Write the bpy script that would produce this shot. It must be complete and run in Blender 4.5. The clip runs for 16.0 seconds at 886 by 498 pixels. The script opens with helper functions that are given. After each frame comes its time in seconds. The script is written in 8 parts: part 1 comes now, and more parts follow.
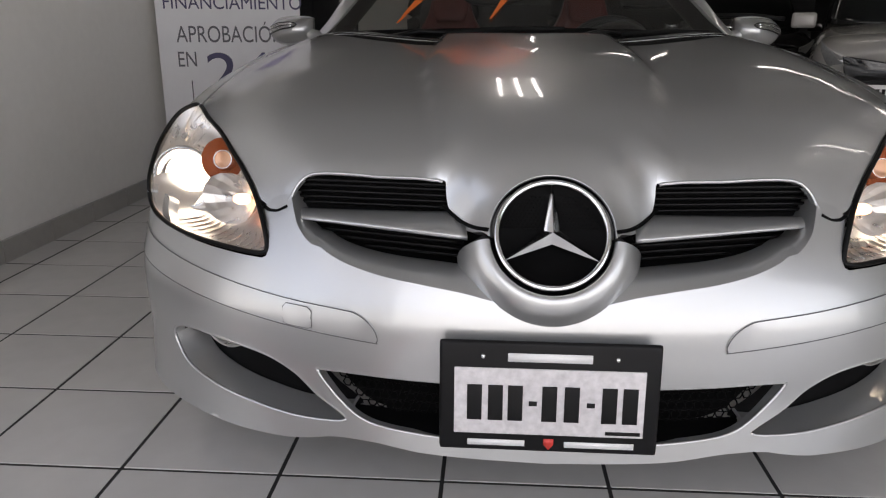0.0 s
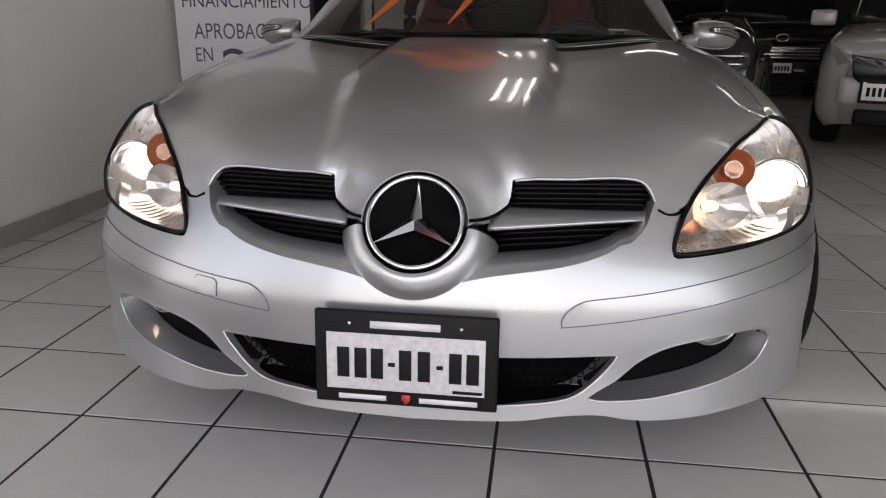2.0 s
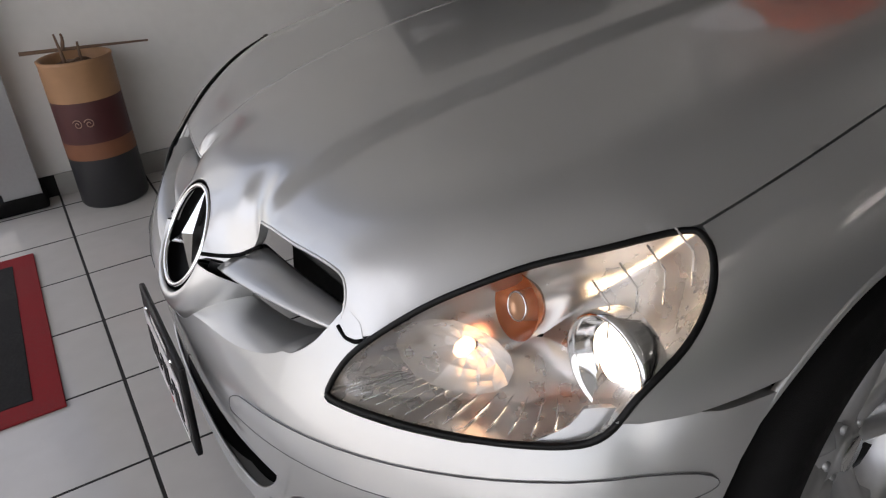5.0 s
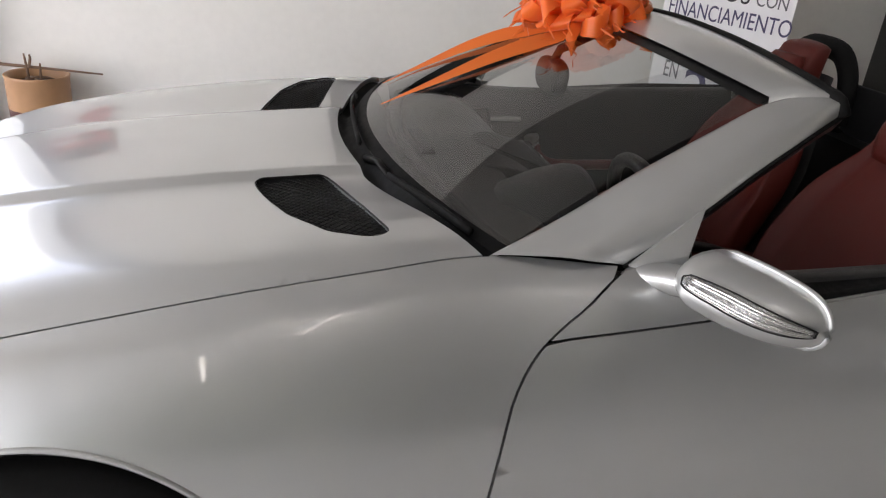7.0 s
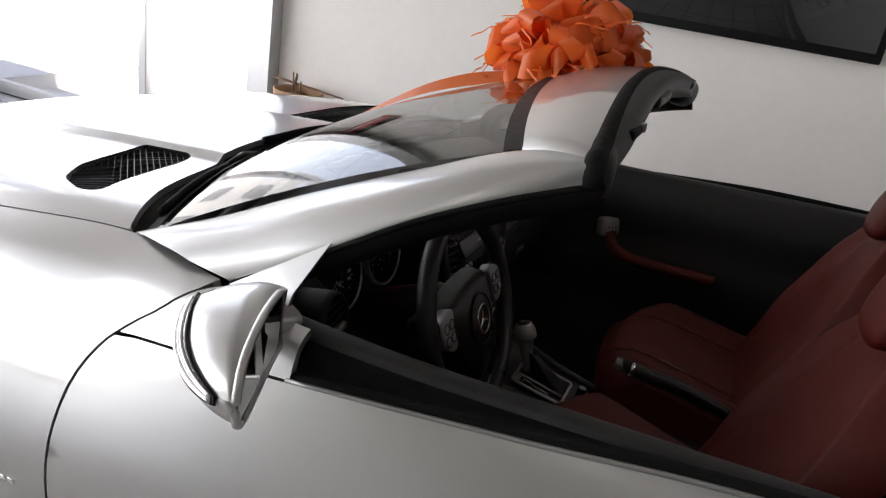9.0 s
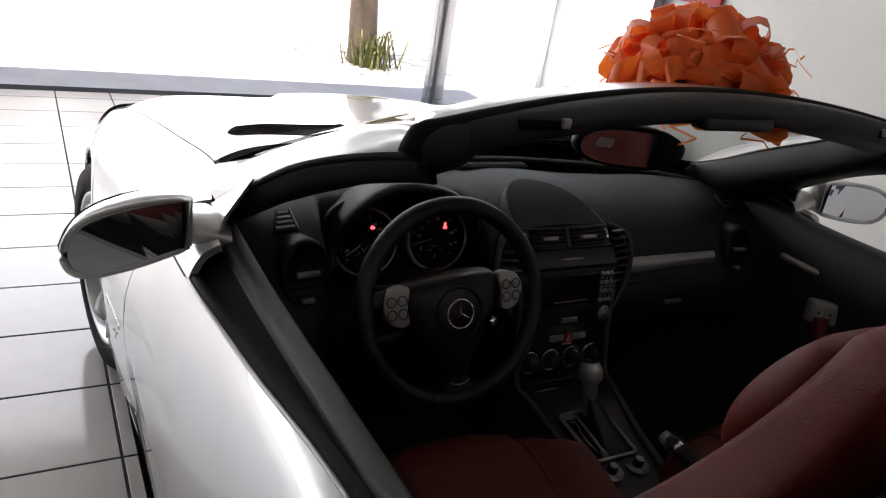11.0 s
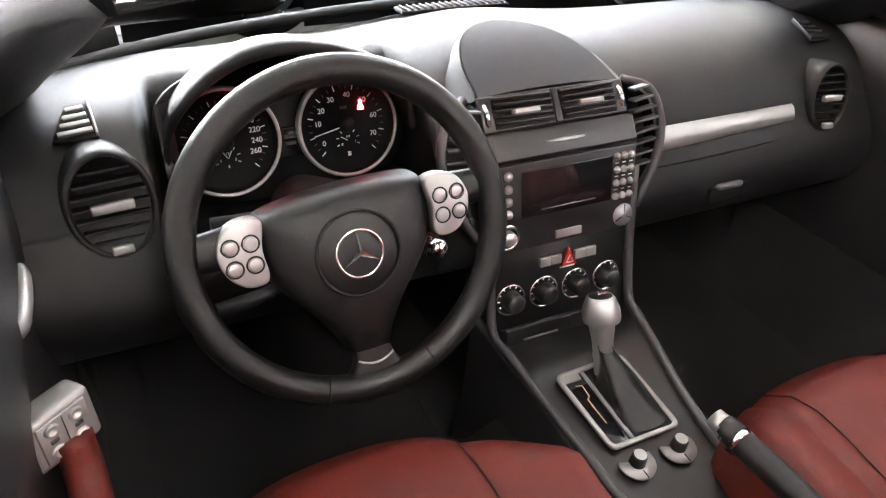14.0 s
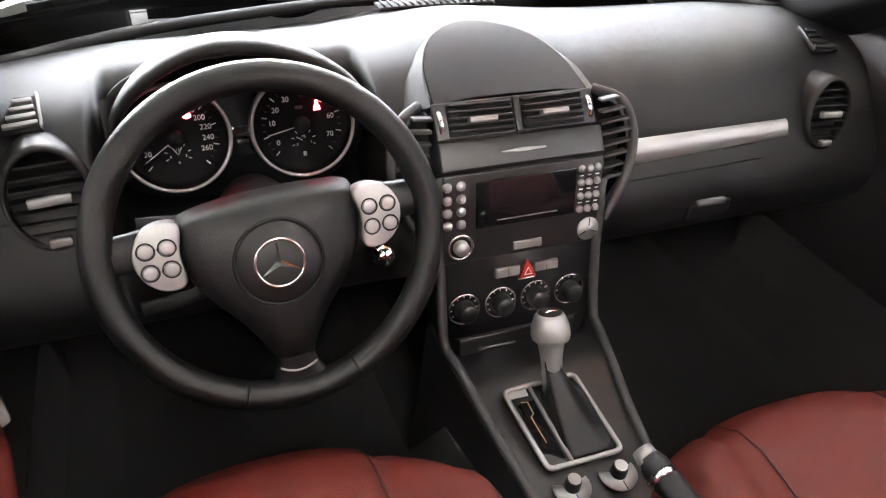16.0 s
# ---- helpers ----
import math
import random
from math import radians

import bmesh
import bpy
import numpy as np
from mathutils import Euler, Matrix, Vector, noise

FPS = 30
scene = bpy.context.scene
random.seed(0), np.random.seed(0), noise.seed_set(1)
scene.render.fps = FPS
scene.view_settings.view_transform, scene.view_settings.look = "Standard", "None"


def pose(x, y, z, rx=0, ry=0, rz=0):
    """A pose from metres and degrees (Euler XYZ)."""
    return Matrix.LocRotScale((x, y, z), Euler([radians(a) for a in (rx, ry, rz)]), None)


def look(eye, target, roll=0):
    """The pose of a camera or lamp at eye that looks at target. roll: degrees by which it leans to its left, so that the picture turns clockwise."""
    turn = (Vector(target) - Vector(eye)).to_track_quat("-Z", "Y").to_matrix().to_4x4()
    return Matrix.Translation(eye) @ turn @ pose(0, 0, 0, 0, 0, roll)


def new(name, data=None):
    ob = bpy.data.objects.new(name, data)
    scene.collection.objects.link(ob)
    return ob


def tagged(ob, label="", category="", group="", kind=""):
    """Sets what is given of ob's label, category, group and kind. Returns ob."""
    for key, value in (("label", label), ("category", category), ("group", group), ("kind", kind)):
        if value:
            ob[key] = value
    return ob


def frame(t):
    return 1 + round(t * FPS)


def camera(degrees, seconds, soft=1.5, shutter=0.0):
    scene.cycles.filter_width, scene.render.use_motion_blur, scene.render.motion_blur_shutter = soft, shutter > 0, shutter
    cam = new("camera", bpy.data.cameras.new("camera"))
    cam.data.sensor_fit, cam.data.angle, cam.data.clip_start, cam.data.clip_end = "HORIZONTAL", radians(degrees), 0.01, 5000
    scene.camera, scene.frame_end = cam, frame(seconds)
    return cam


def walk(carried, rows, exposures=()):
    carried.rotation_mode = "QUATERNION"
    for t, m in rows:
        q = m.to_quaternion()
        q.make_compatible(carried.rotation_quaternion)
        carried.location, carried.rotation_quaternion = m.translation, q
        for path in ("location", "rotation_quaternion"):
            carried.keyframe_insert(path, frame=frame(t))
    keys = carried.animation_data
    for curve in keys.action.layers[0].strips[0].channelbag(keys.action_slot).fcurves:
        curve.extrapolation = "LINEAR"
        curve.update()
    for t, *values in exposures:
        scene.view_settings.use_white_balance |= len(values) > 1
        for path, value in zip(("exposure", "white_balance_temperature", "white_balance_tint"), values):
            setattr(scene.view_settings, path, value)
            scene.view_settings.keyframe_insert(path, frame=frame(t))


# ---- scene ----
# exposure and white balance of the clip's own camera along the way
EXPOSURES = [(t, ev, 6750, 15) for t, ev in ((0.0, 0.35), (3.2, 0.3), (5.3, 0.1), (5.7, 0.4), (6.2, 0.9), (7.0, 1.5), (7.5, 1.55), (8.0, 1.45), (9.2, 1.3), (11.3, 1.1), (12.0, 1.1), (12.3, 1.3), (12.5, 2.3), (13.0, 4.6), (13.5, 5.25), (14.5, 5.15), (16.0, 5.1))]
# camera and its walk
cam = camera(61.96, 16.0, soft=1.2)
PATH = [
    (0, pose(-0.1032, -1.1564, 0.8960, 73.60, -0.14, 3.69)),
    (0.5, pose(-0.0342, -1.1571, 0.8951, 73.09, 0.21, 4.30)),
    (1, pose(0.0409, -1.1979, 0.9040, 73.08, -0.14, 2.73)),
    (1.5, pose(0.1384, -1.2788, 0.9133, 73.34, -0.02, 2.60)),
    (2, pose(0.2331, -1.3263, 0.9441, 72.87, -0.37, 7.76)),
    (2.5, pose(0.4174, -1.2029, 0.9515, 71.45, 0.35, 15.48)),
    (3, pose(0.6125, -1.0476, 0.9925, 70.18, 1.26, 20.12)),
    (3.2, pose(0.6933, -0.9732, 1.0081, 70.27, 2.16, 23.61)),
    (5.3, pose(1.3196, -0.0166, 1.1834, 61.10, 3.02, 62.68)),
    (5.5, pose(1.3652, 0.0869, 1.2175, 60.94, 0.29, 63.25)),
    (6, pose(1.5414, 0.3833, 1.3264, 60.92, -1.36, 64.91)),
    (6.5, pose(1.7304, 0.7086, 1.3832, 62.76, -3.69, 73.59)),
    (7, pose(1.7562, 1.0598, 1.4092, 65.18, -5.08, 78.04)),
    (7.5, pose(1.7471, 1.3919, 1.4103, 68.40, -5.95, 84.14)),
    (8, pose(1.7404, 1.7253, 1.3865, 69.19, -8.13, 92.80)),
    (8.5, pose(1.6293, 1.9913, 1.3547, 69.28, -9.71, 103.65)),
    (9, pose(1.5177, 2.2551, 1.3691, 68.11, -8.80, 113.84)),
    (9.2, pose(1.4920, 2.3701, 1.3714, 68.28, -9.04, 118.92)),
    (11.3, pose(0.9389, 2.9067, 1.3802, 67.04, -7.76, 154.94)),
    (11.5, pose(0.9089, 2.9030, 1.3731, 67.29, -6.90, 156.04)),
    (12, pose(0.8632, 2.8579, 1.3339, 67.93, -5.11, 156.88)),
    (12.5, pose(0.7696, 2.7541, 1.2983, 65.19, -3.84, 155.01)),
    (13, pose(0.6836, 2.6583, 1.2608, 62.74, -2.61, 154.37)),
    (13.5, pose(0.6204, 2.5915, 1.2247, 60.22, -1.88, 153.67)),
    (14, pose(0.5714, 2.5500, 1.2039, 57.17, -2.31, 154.40)),
    (14.5, pose(0.5269, 2.5245, 1.2024, 54.95, -3.17, 156.04)),
    (15, pose(0.4852, 2.5202, 1.2105, 53.87, -3.14, 157.33)),
    (15.5, pose(0.4544, 2.5328, 1.2249, 53.96, -3.06, 158.45)),
    (16, pose(0.4282, 2.5720, 1.2358, 55.18, -2.68, 159.74)),
]
walk(cam, PATH, exposures=EXPOSURES)
# ---------------------------------------------------------------- light
world = bpy.data.worlds.new("sky")
scene.world = world
world.use_nodes = True
wn = world.node_tree.nodes
sky = wn.new("ShaderNodeTexSky")
sky.sky_type, sky.sun_disc, sky.sun_elevation, sky.sun_rotation = "NISHITA", False, radians(50), radians(200)
wn["Background"].inputs["Strength"].default_value = 0.12
world.node_tree.links.new(sky.outputs["Color"], wn["Background"].inputs["Color"])
sun = new("sun", bpy.data.lights.new("sun", "SUN"))
sun.data.energy, sun.data.angle, sun.data.color = 5.0, radians(0.6), (1.0, 0.95, 0.88)
sun.matrix_world = look((2, -6, 12), (0, -8, 0))


def area_light(name, place, target, w, h, power, colour=(1, 1, 1)):
    ob = new(name, bpy.data.lights.new(name, "AREA"))
    ob.data.shape, ob.data.size, ob.data.size_y, ob.data.energy, ob.data.color = "RECTANGLE", w, h, power, colour
    ob.matrix_world = look(place, target)
    return ob


area_light("shopfront_daylight", (3.0, -2.62, 1.50), (3.0, 3.0, 1.35), 8.4, 2.6, 92, (0.97, 0.98, 1.0))
area_light("side_daylight", (-2.0, -1.5, 1.5), (2.0, -0.2, 0.9), 2.0, 2.6, 9, (0.97, 0.98, 1.0))

# ---------------------------------------------------------------- materials


def node_mat(name):
    m = bpy.data.materials.new(name)
    m.use_nodes = True
    return m, m.node_tree.nodes, m.node_tree.links, m.node_tree.nodes["Principled BSDF"]


def simple(name, colour, rough=0.5, metal=0.0, coat=0.0, var=0.08, scale=30.0, bump=0.0, bscale=200.0, spec=0.5, big=3.0):
    """A surface with fine and coarse variation of colour and gloss, and fine relief."""
    m, n, l, b = node_mat(name)
    tc = n.new("ShaderNodeTexCoord")
    n1, n2 = n.new("ShaderNodeTexNoise"), n.new("ShaderNodeTexNoise")
    n1.inputs["Scale"].default_value, n1.inputs["Detail"].default_value = scale, 4
    n2.inputs["Scale"].default_value, n2.inputs["Detail"].default_value = big, 3
    add = n.new("ShaderNodeMath")
    add.operation = "ADD"
    for q, k in ((n1, 0), (n2, 1)):
        l.new(tc.outputs["Object"], q.inputs["Vector"])
        l.new(q.outputs["Fac"], add.inputs[k])
    mr = n.new("ShaderNodeMapRange")
    mr.inputs["From Min"].default_value, mr.inputs["From Max"].default_value = 0.6, 1.4
    mr.inputs["To Min"].default_value, mr.inputs["To Max"].default_value = 1 - var, 1 + var
    l.new(add.outputs[0], mr.inputs["Value"])
    mul = n.new("ShaderNodeMix")
    mul.data_type, mul.blend_type = "RGBA", "MULTIPLY"
    mul.inputs["Factor"].default_value = 1.0
    mul.inputs["A"].default_value = (*colour, 1)
    comb = n.new("ShaderNodeCombineColor")
    for c in ("Red", "Green", "Blue"):
        l.new(mr.outputs["Result"], comb.inputs[c])
    l.new(comb.outputs["Color"], mul.inputs["B"])
    l.new(mul.outputs["Result"], b.inputs["Base Color"])
    rr = n.new("ShaderNodeMath")
    rr.operation = "MULTIPLY"
    rr.inputs[1].default_value = rough
    l.new(mr.outputs["Result"], rr.inputs[0])
    l.new(rr.outputs[0], b.inputs["Roughness"])
    b.inputs["Metallic"].default_value = metal
    b.inputs["Specular IOR Level"].default_value = spec
    b.inputs["Coat Weight"].default_value = coat
    b.inputs["Coat Roughness"].default_value = 0.03
    if bump:
        nb, bp = n.new("ShaderNodeTexNoise"), n.new("ShaderNodeBump")
        nb.inputs["Scale"].default_value, nb.inputs["Detail"].default_value = bscale, 3
        bp.inputs["Strength"].default_value, bp.inputs["Distance"].default_value = bump, 0.002
        l.new(tc.outputs["Object"], nb.inputs["Vector"])
        l.new(nb.outputs["Fac"], bp.inputs["Height"])
        l.new(bp.outputs["Normal"], b.inputs["Normal"])
    return m


def glass_mat(name, colour=(1, 1, 1), rough=0.0, base=0.05):
    """Thin clear sheet: mostly transparent, with true gloss."""
    m, n, l, b = node_mat(name)
    n.remove(b)
    tr, gl, mix, fr = n.new("ShaderNodeBsdfTransparent"), n.new("ShaderNodeBsdfGlossy"), n.new("ShaderNodeMixShader"), n.new("ShaderNodeLayerWeight")
    tr.inputs["Color"].default_value = (*colour, 1)
    gl.inputs["Roughness"].default_value = rough
    fr.inputs["Blend"].default_value = 0.5
    po, ma = n.new("ShaderNodeMath"), n.new("ShaderNodeMath")
    po.operation, ma.operation = "POWER", "MULTIPLY_ADD"
    po.inputs[1].default_value, ma.inputs[1].default_value, ma.inputs[2].default_value = 5.0, 0.90, base
    l.new(fr.outputs["Facing"], po.inputs[0])
    l.new(po.outputs[0], ma.inputs[0])
    l.new(ma.outputs[0], mix.inputs["Fac"])
    l.new(tr.outputs[0], mix.inputs[1])
    l.new(gl.outputs[0], mix.inputs[2])
    l.new(mix.outputs[0], n["Material Output"].inputs["Surface"])
    return m


def glow_mat(name, colour, strength):
    m, n, l, b = node_mat(name)
    b.inputs["Base Color"].default_value = (*colour, 1)
    b.inputs["Emission Color"].default_value = (*colour, 1)
    b.inputs["Emission Strength"].default_value = strength
    return m


M_PAINT = simple("silver_paint", (0.545, 0.555, 0.555), 0.35, 0.77, 1.0, 0.03, 900.0, 0.03, 2500.0)
M_BLACK = simple("black_plastic", (0.006, 0.006, 0.0066), 0.48, 0, 0, 0.15, 60.0, 0.1, 900.0, 0.22)
M_GLOSSBLACK = simple("gloss_black", (0.008, 0.008, 0.009), 0.08, 0, 0.5, 0.1, 40.0)
M_STEELGREY = simple("joint_grey", (0.10, 0.10, 0.105), 0.5, 0, 0, 0.1, 60.0)
M_RUBBER = simple("rubber", (0.006, 0.006, 0.006), 0.75, 0, 0, 0.2, 80.0, 0.25, 700.0, 0.15)
# black plastic with the shade of recesses put into its colour
M_SHADEBLACK = simple("black_plastic_with_shade", (0.002, 0.002, 0.0022), 0.55, 0, 0, 0.15, 60.0, 0.05, 900.0, 0.08)
M_COWL = simple("cowl_black", (0.003, 0.003, 0.003), 0.40, 0, 0, 0.15, 60.0, 0.05, 900.0, 0.20)
M_CHROME = simple("chrome", (0.86, 0.87, 0.88), 0.12, 1.0, 0, 0.03, 50.0)
M_SATIN = simple("satin_metal", (0.34, 0.34, 0.335), 0.42, 0.7, 0, 0.05, 300.0, 0.03, 1500.0)
M_ALLOY = simple("alloy_wheel", (0.50, 0.51, 0.52), 0.32, 0.8, 0.6, 0.05, 90.0)
M_DASH = simple("dash_leatherette", (0.0062, 0.0062, 0.0066), 0.40, 0, 0, 0.12, 150.0, 0.4, 1400.0, 0.36)
M_DOORTRIM = simple("door_leatherette", (0.011, 0.011, 0.0115), 0.38, 0, 0, 0.12, 150.0, 0.4, 1400.0, 0.50)
M_LEATHER = simple("black_leather", (0.0065, 0.0065, 0.007), 0.34, 0, 0, 0.15, 90.0, 0.35, 1000.0, 0.38)
M_RED = simple("red_leather", (0.088, 0.0101, 0.0066), 0.46, 0, 0, 0.12, 70.0, 0.45, 900.0, 0.30)
M_SEAM = simple("dark_red_thread", (0.020, 0.004, 0.004), 0.7)
M_CARPET = simple("carpet", (0.0035, 0.0035, 0.0038), 0.95, 0, 0, 0.3, 500.0, 0.9, 1800.0)
M_HOUSE = simple("lamp_housing", (0.70, 0.68, 0.655), 0.28, 0.85, 0, 0.06, 40.0)
M_GLASS = glass_mat("clear_glass")
M_SCREEN = glass_mat("windscreen_glass", (0.71, 0.74, 0.73), 0.0, 0.12)
M_LENS = glass_mat("lamp_lens", (0.97, 0.97, 0.97))
M_WALL = simple("white_plaster", (0.83, 0.82, 0.79), 0.75, 0, 0, 0.03, 25.0, 0.12, 90.0)
M_CEIL = simple("ceiling_grey", (0.32, 0.315, 0.30), 0.8, 0, 0, 0.03, 18.0)
M_TILE = simple("floor_tile", (0.57, 0.56, 0.54), 0.14, 0, 0.2, 0.05, 14.0, 0.06, 25.0)
M_GROUT = simple("dark_grout", (0.02, 0.02, 0.02), 0.9, 0, 0, 0.2, 60.0)
M_WHITE = simple("white_plastic", (0.80, 0.80, 0.80), 0.4, 0, 0, 0.03, 40.0)
M_STEEL = simple("grey_aluminium", (0.50, 0.51, 0.52), 0.38, 0.8, 0, 0.05, 80.0)
M_LAMP = glow_mat("ceiling_tube_glow", (1.0, 0.97, 0.92), 4.8)
# dimness of the showroom's depth put into the wall colour
M_DIMWALL = simple("dim_depth_wall", (0.045, 0.045, 0.045), 0.7, 0, 0, 0.1, 12.0)
M_STACK = simple("stack_plastic", (0.011, 0.011, 0.0115), 0.36, 0, 0, 0.1, 120.0, 0.12, 1200.0)
M_GREYTRIM = simple("grey_soft_trim", (0.032, 0.032, 0.033), 0.48, 0, 0, 0.1, 120.0, 0.3, 1200.0)
M_LID = simple("lid_soft_black", (0.014, 0.014, 0.015), 0.65, 0, 0, 0.1, 120.0, 0.25, 1200.0, 0.25)
M_DISPLAY = simple("display_glass", (0.006, 0.006, 0.007), 0.05, 0, 0, 0.1, 20.0)
M_NUM = simple("dial_print", (0.75, 0.75, 0.75), 0.5)
M_REDGLOW = glow_mat("warning_red", (1.0, 0.05, 0.06), 2.5)
# ---------------------------------------------------------------- mesh tools
from mathutils import geometry


def mesh_ob(name, bm, mat, smooth=True):
    me = bpy.data.meshes.new(name)
    bm.to_mesh(me)
    bm.free()
    me.materials.append(mat)
    if smooth:
        me.shade_smooth()
    return new(name, me)


def part(name, bm, mat, parent=None, label="", smooth=True):
    ob = mesh_ob(name, bm, mat, smooth)
    if parent is not None:
        ob.parent = parent
    return tagged(ob, label) if label else ob


def empty(name, place=(0, 0, 0)):
    ob = new(name)
    ob.location = place
    ob.empty_display_size = 0.1
    return ob


def crv(*keys):
    """A smooth function through (t, value) keys (monotone cubic)."""
    t, v = np.array([k[0] for k in keys], float), np.array([k[1] for k in keys], float)
    h, s = np.diff(t), np.diff(v) / np.diff(t)
    m = np.zeros(len(t))
    m[0], m[-1] = s[0], s[-1]
    for i in range(1, len(t) - 1):
        if s[i - 1] * s[i] > 0:
            w1, w2 = 2 * h[i] + h[i - 1], h[i] + 2 * h[i - 1]
            m[i] = (w1 + w2) / (w1 / s[i - 1] + w2 / s[i])

    def f(x):
        x = np.clip(x, t[0], t[-1])
        i = np.clip(np.searchsorted(t, x) - 1, 0, len(t) - 2)
        u = (x - t[i]) / h[i]
        return ((1 + 2 * u) * (1 - u) ** 2 * v[i] + u * (1 - u) ** 2 * h[i] * m[i] + u * u * (3 - 2 * u) * v[i + 1] + u * u * (u - 1) * h[i] * m[i + 1])
    return f


def spline(points, n, closed=False):
    """n points along a Catmull-Rom curve through the points given."""
    p = np.array(points, float)
    k = len(p)
    seg = k if closed else k - 1
    out = []
    for j in range(n):
        u = j / (n if closed else n - 1) * seg
        i = min(int(u), seg - 1)
        f = u - i
        if closed:
            a, b, c, d = (p[(i + q) % k] for q in (-1, 0, 1, 2))
        else:
            b, c = p[i], p[i + 1]
            a = p[i - 1] if i > 0 else 2 * b - c
            d = p[i + 2] if i + 2 < k else 2 * c - b
        out.append(0.5 * (2 * b + (c - a) * f + (2 * a - 5 * b + 4 * c - d) * f * f + (3 * b - a - 3 * c + d) * f ** 3))
    return np.array(out)


def inside(pts, poly):
    x, y = pts[:, 0], pts[:, 1]
    r = np.zeros(len(pts), bool)
    q = np.roll(poly, 1, 0)
    for (x1, y1), (x2, y2) in zip(poly, q):
        if y1 != y2:
            r ^= ((y1 > y) != (y2 > y)) & (x < (x2 - x1) * (y - y1) / (y2 - y1) + x1)
    return r


def resample(poly, step):
    """The closed outline with points at most one step apart."""
    out = []
    for a, b in zip(poly, np.roll(poly, -1, 0)):
        n = max(1, int(np.ceil(np.linalg.norm(b - a) / step)))
        out += [a + (b - a) * i / n for i in range(n)]
    return np.array(out)


def panel(outline, surf, step=0.03, thick=0.012, holes=(), sides=(1,), inward=None):
    """A sheet cut out of a surface: surf maps an array of flat places to 3D; the outline and holes are flat and exact.
    Edges are folded back by thick towards the inside."""
    loops = [resample(np.array(o, float), step) for o in (outline, *holes)]
    lo, hi = loops[0].min(0), loops[0].max(0)
    gx, gy = np.meshgrid(np.arange(lo[0] + step / 2, hi[0], step), np.arange(lo[1] + step / 2, hi[1], step))
    g = np.stack([gx.ravel(), gy.ravel()], 1)
    ok = inside(g, loops[0])
    for h in loops[1:]:
        ok &= ~inside(g, h)
    edge = np.concatenate(loops)
    if len(g):
        near = np.min(np.linalg.norm(g[:, None] - edge[None], axis=2), 1) if len(g) * len(edge) < 4e7 else np.ones(len(g))
        ok &= near > 0.45 * step
    verts = np.concatenate([edge, g[ok]])
    edges, k = [], 0
    for o in loops:
        n = len(o)
        edges += [(k + i, k + (i + 1) % n) for i in range(n)]
        k += n
    vo, eo, fo, vorig, _, _ = geometry.delaunay_2d_cdt([Vector(v) for v in verts], edges, [], 0, 1e-6)
    v2 = np.array([tuple(v) for v in vo])
    tri = np.array([f for f in fo if len(f) == 3])
    c = v2[tri].mean(1)
    keep = inside(c, loops[0])
    for h in loops[1:]:
        keep &= ~inside(c, h)
    tri = tri[keep]
    p = surf(v2)
    e = 1e-3
    n3 = np.cross(surf(v2 + [e, 0]) - surf(v2 - [e, 0]), surf(v2 + [0, e]) - surf(v2 - [0, e]))
    n3 /= np.linalg.norm(n3, axis=1)[:, None] + 1e-12
    if inward is not None:
        s = np.sign(np.einsum("ij,ij->i", n3, p - np.array(inward)))
        if s.sum() < 0:
            n3 = -n3
    bm = bmesh.new()
    for side in sides:
        S = np.array([side, 1, 1])
        vs = [bm.verts.new(q * S) for q in p]
        for t in tri:
            a, b, d = p[t]
            flip = np.dot(np.cross(b - a, d - a), n3[t[0]]) < 0
            tt = t[::-1] if flip != (side < 0) else t
            bm.faces.new([vs[i] for i in tt])
        if thick:
            back = p - n3 * thick
            cnt = {}
            for t in tri:
                for i in range(3):
                    ed = (t[i], t[(i + 1) % 3])
                    cnt[tuple(sorted(ed))] = cnt.get(tuple(sorted(ed)), 0) + 1
            rim, rim2 = {}, {}
            for (i, j), q in cnt.items():
                if q == 1:
                    for w in (i, j):
                        if w not in rim:
                            rim[w] = bm.verts.new(p[w] * S)
                            rim2[w] = bm.verts.new(back[w] * S)
                    bm.faces.new([rim[i], rim[j], rim2[j], rim2[i]])
    return bm


def grid_bm(P, closed_u=False, closed_v=False, bm=None):
    """Quads over an array of places P[u][v]."""
    bm = bm or bmesh.new()
    P = np.asarray(P, float)
    nu, nv = P.shape[:2]
    vs = [[bm.verts.new(P[i, j]) for j in range(nv)] for i in range(nu)]
    for i in range(nu if closed_u else nu - 1):
        for j in range(nv if closed_v else nv - 1):
            a, b, c, d = vs[i][j], vs[(i + 1) % nu][j], vs[(i + 1) % nu][(j + 1) % nv], vs[i][(j + 1) % nv]
            bm.faces.new([a, b, c, d])
    return bm


def cap_ends(bm):
    es = [e for e in bm.edges if e.is_boundary]
    if es:
        bmesh.ops.holes_fill(bm, edges=es, sides=0)
    bmesh.ops.recalc_face_normals(bm, faces=bm.faces)
    return bm


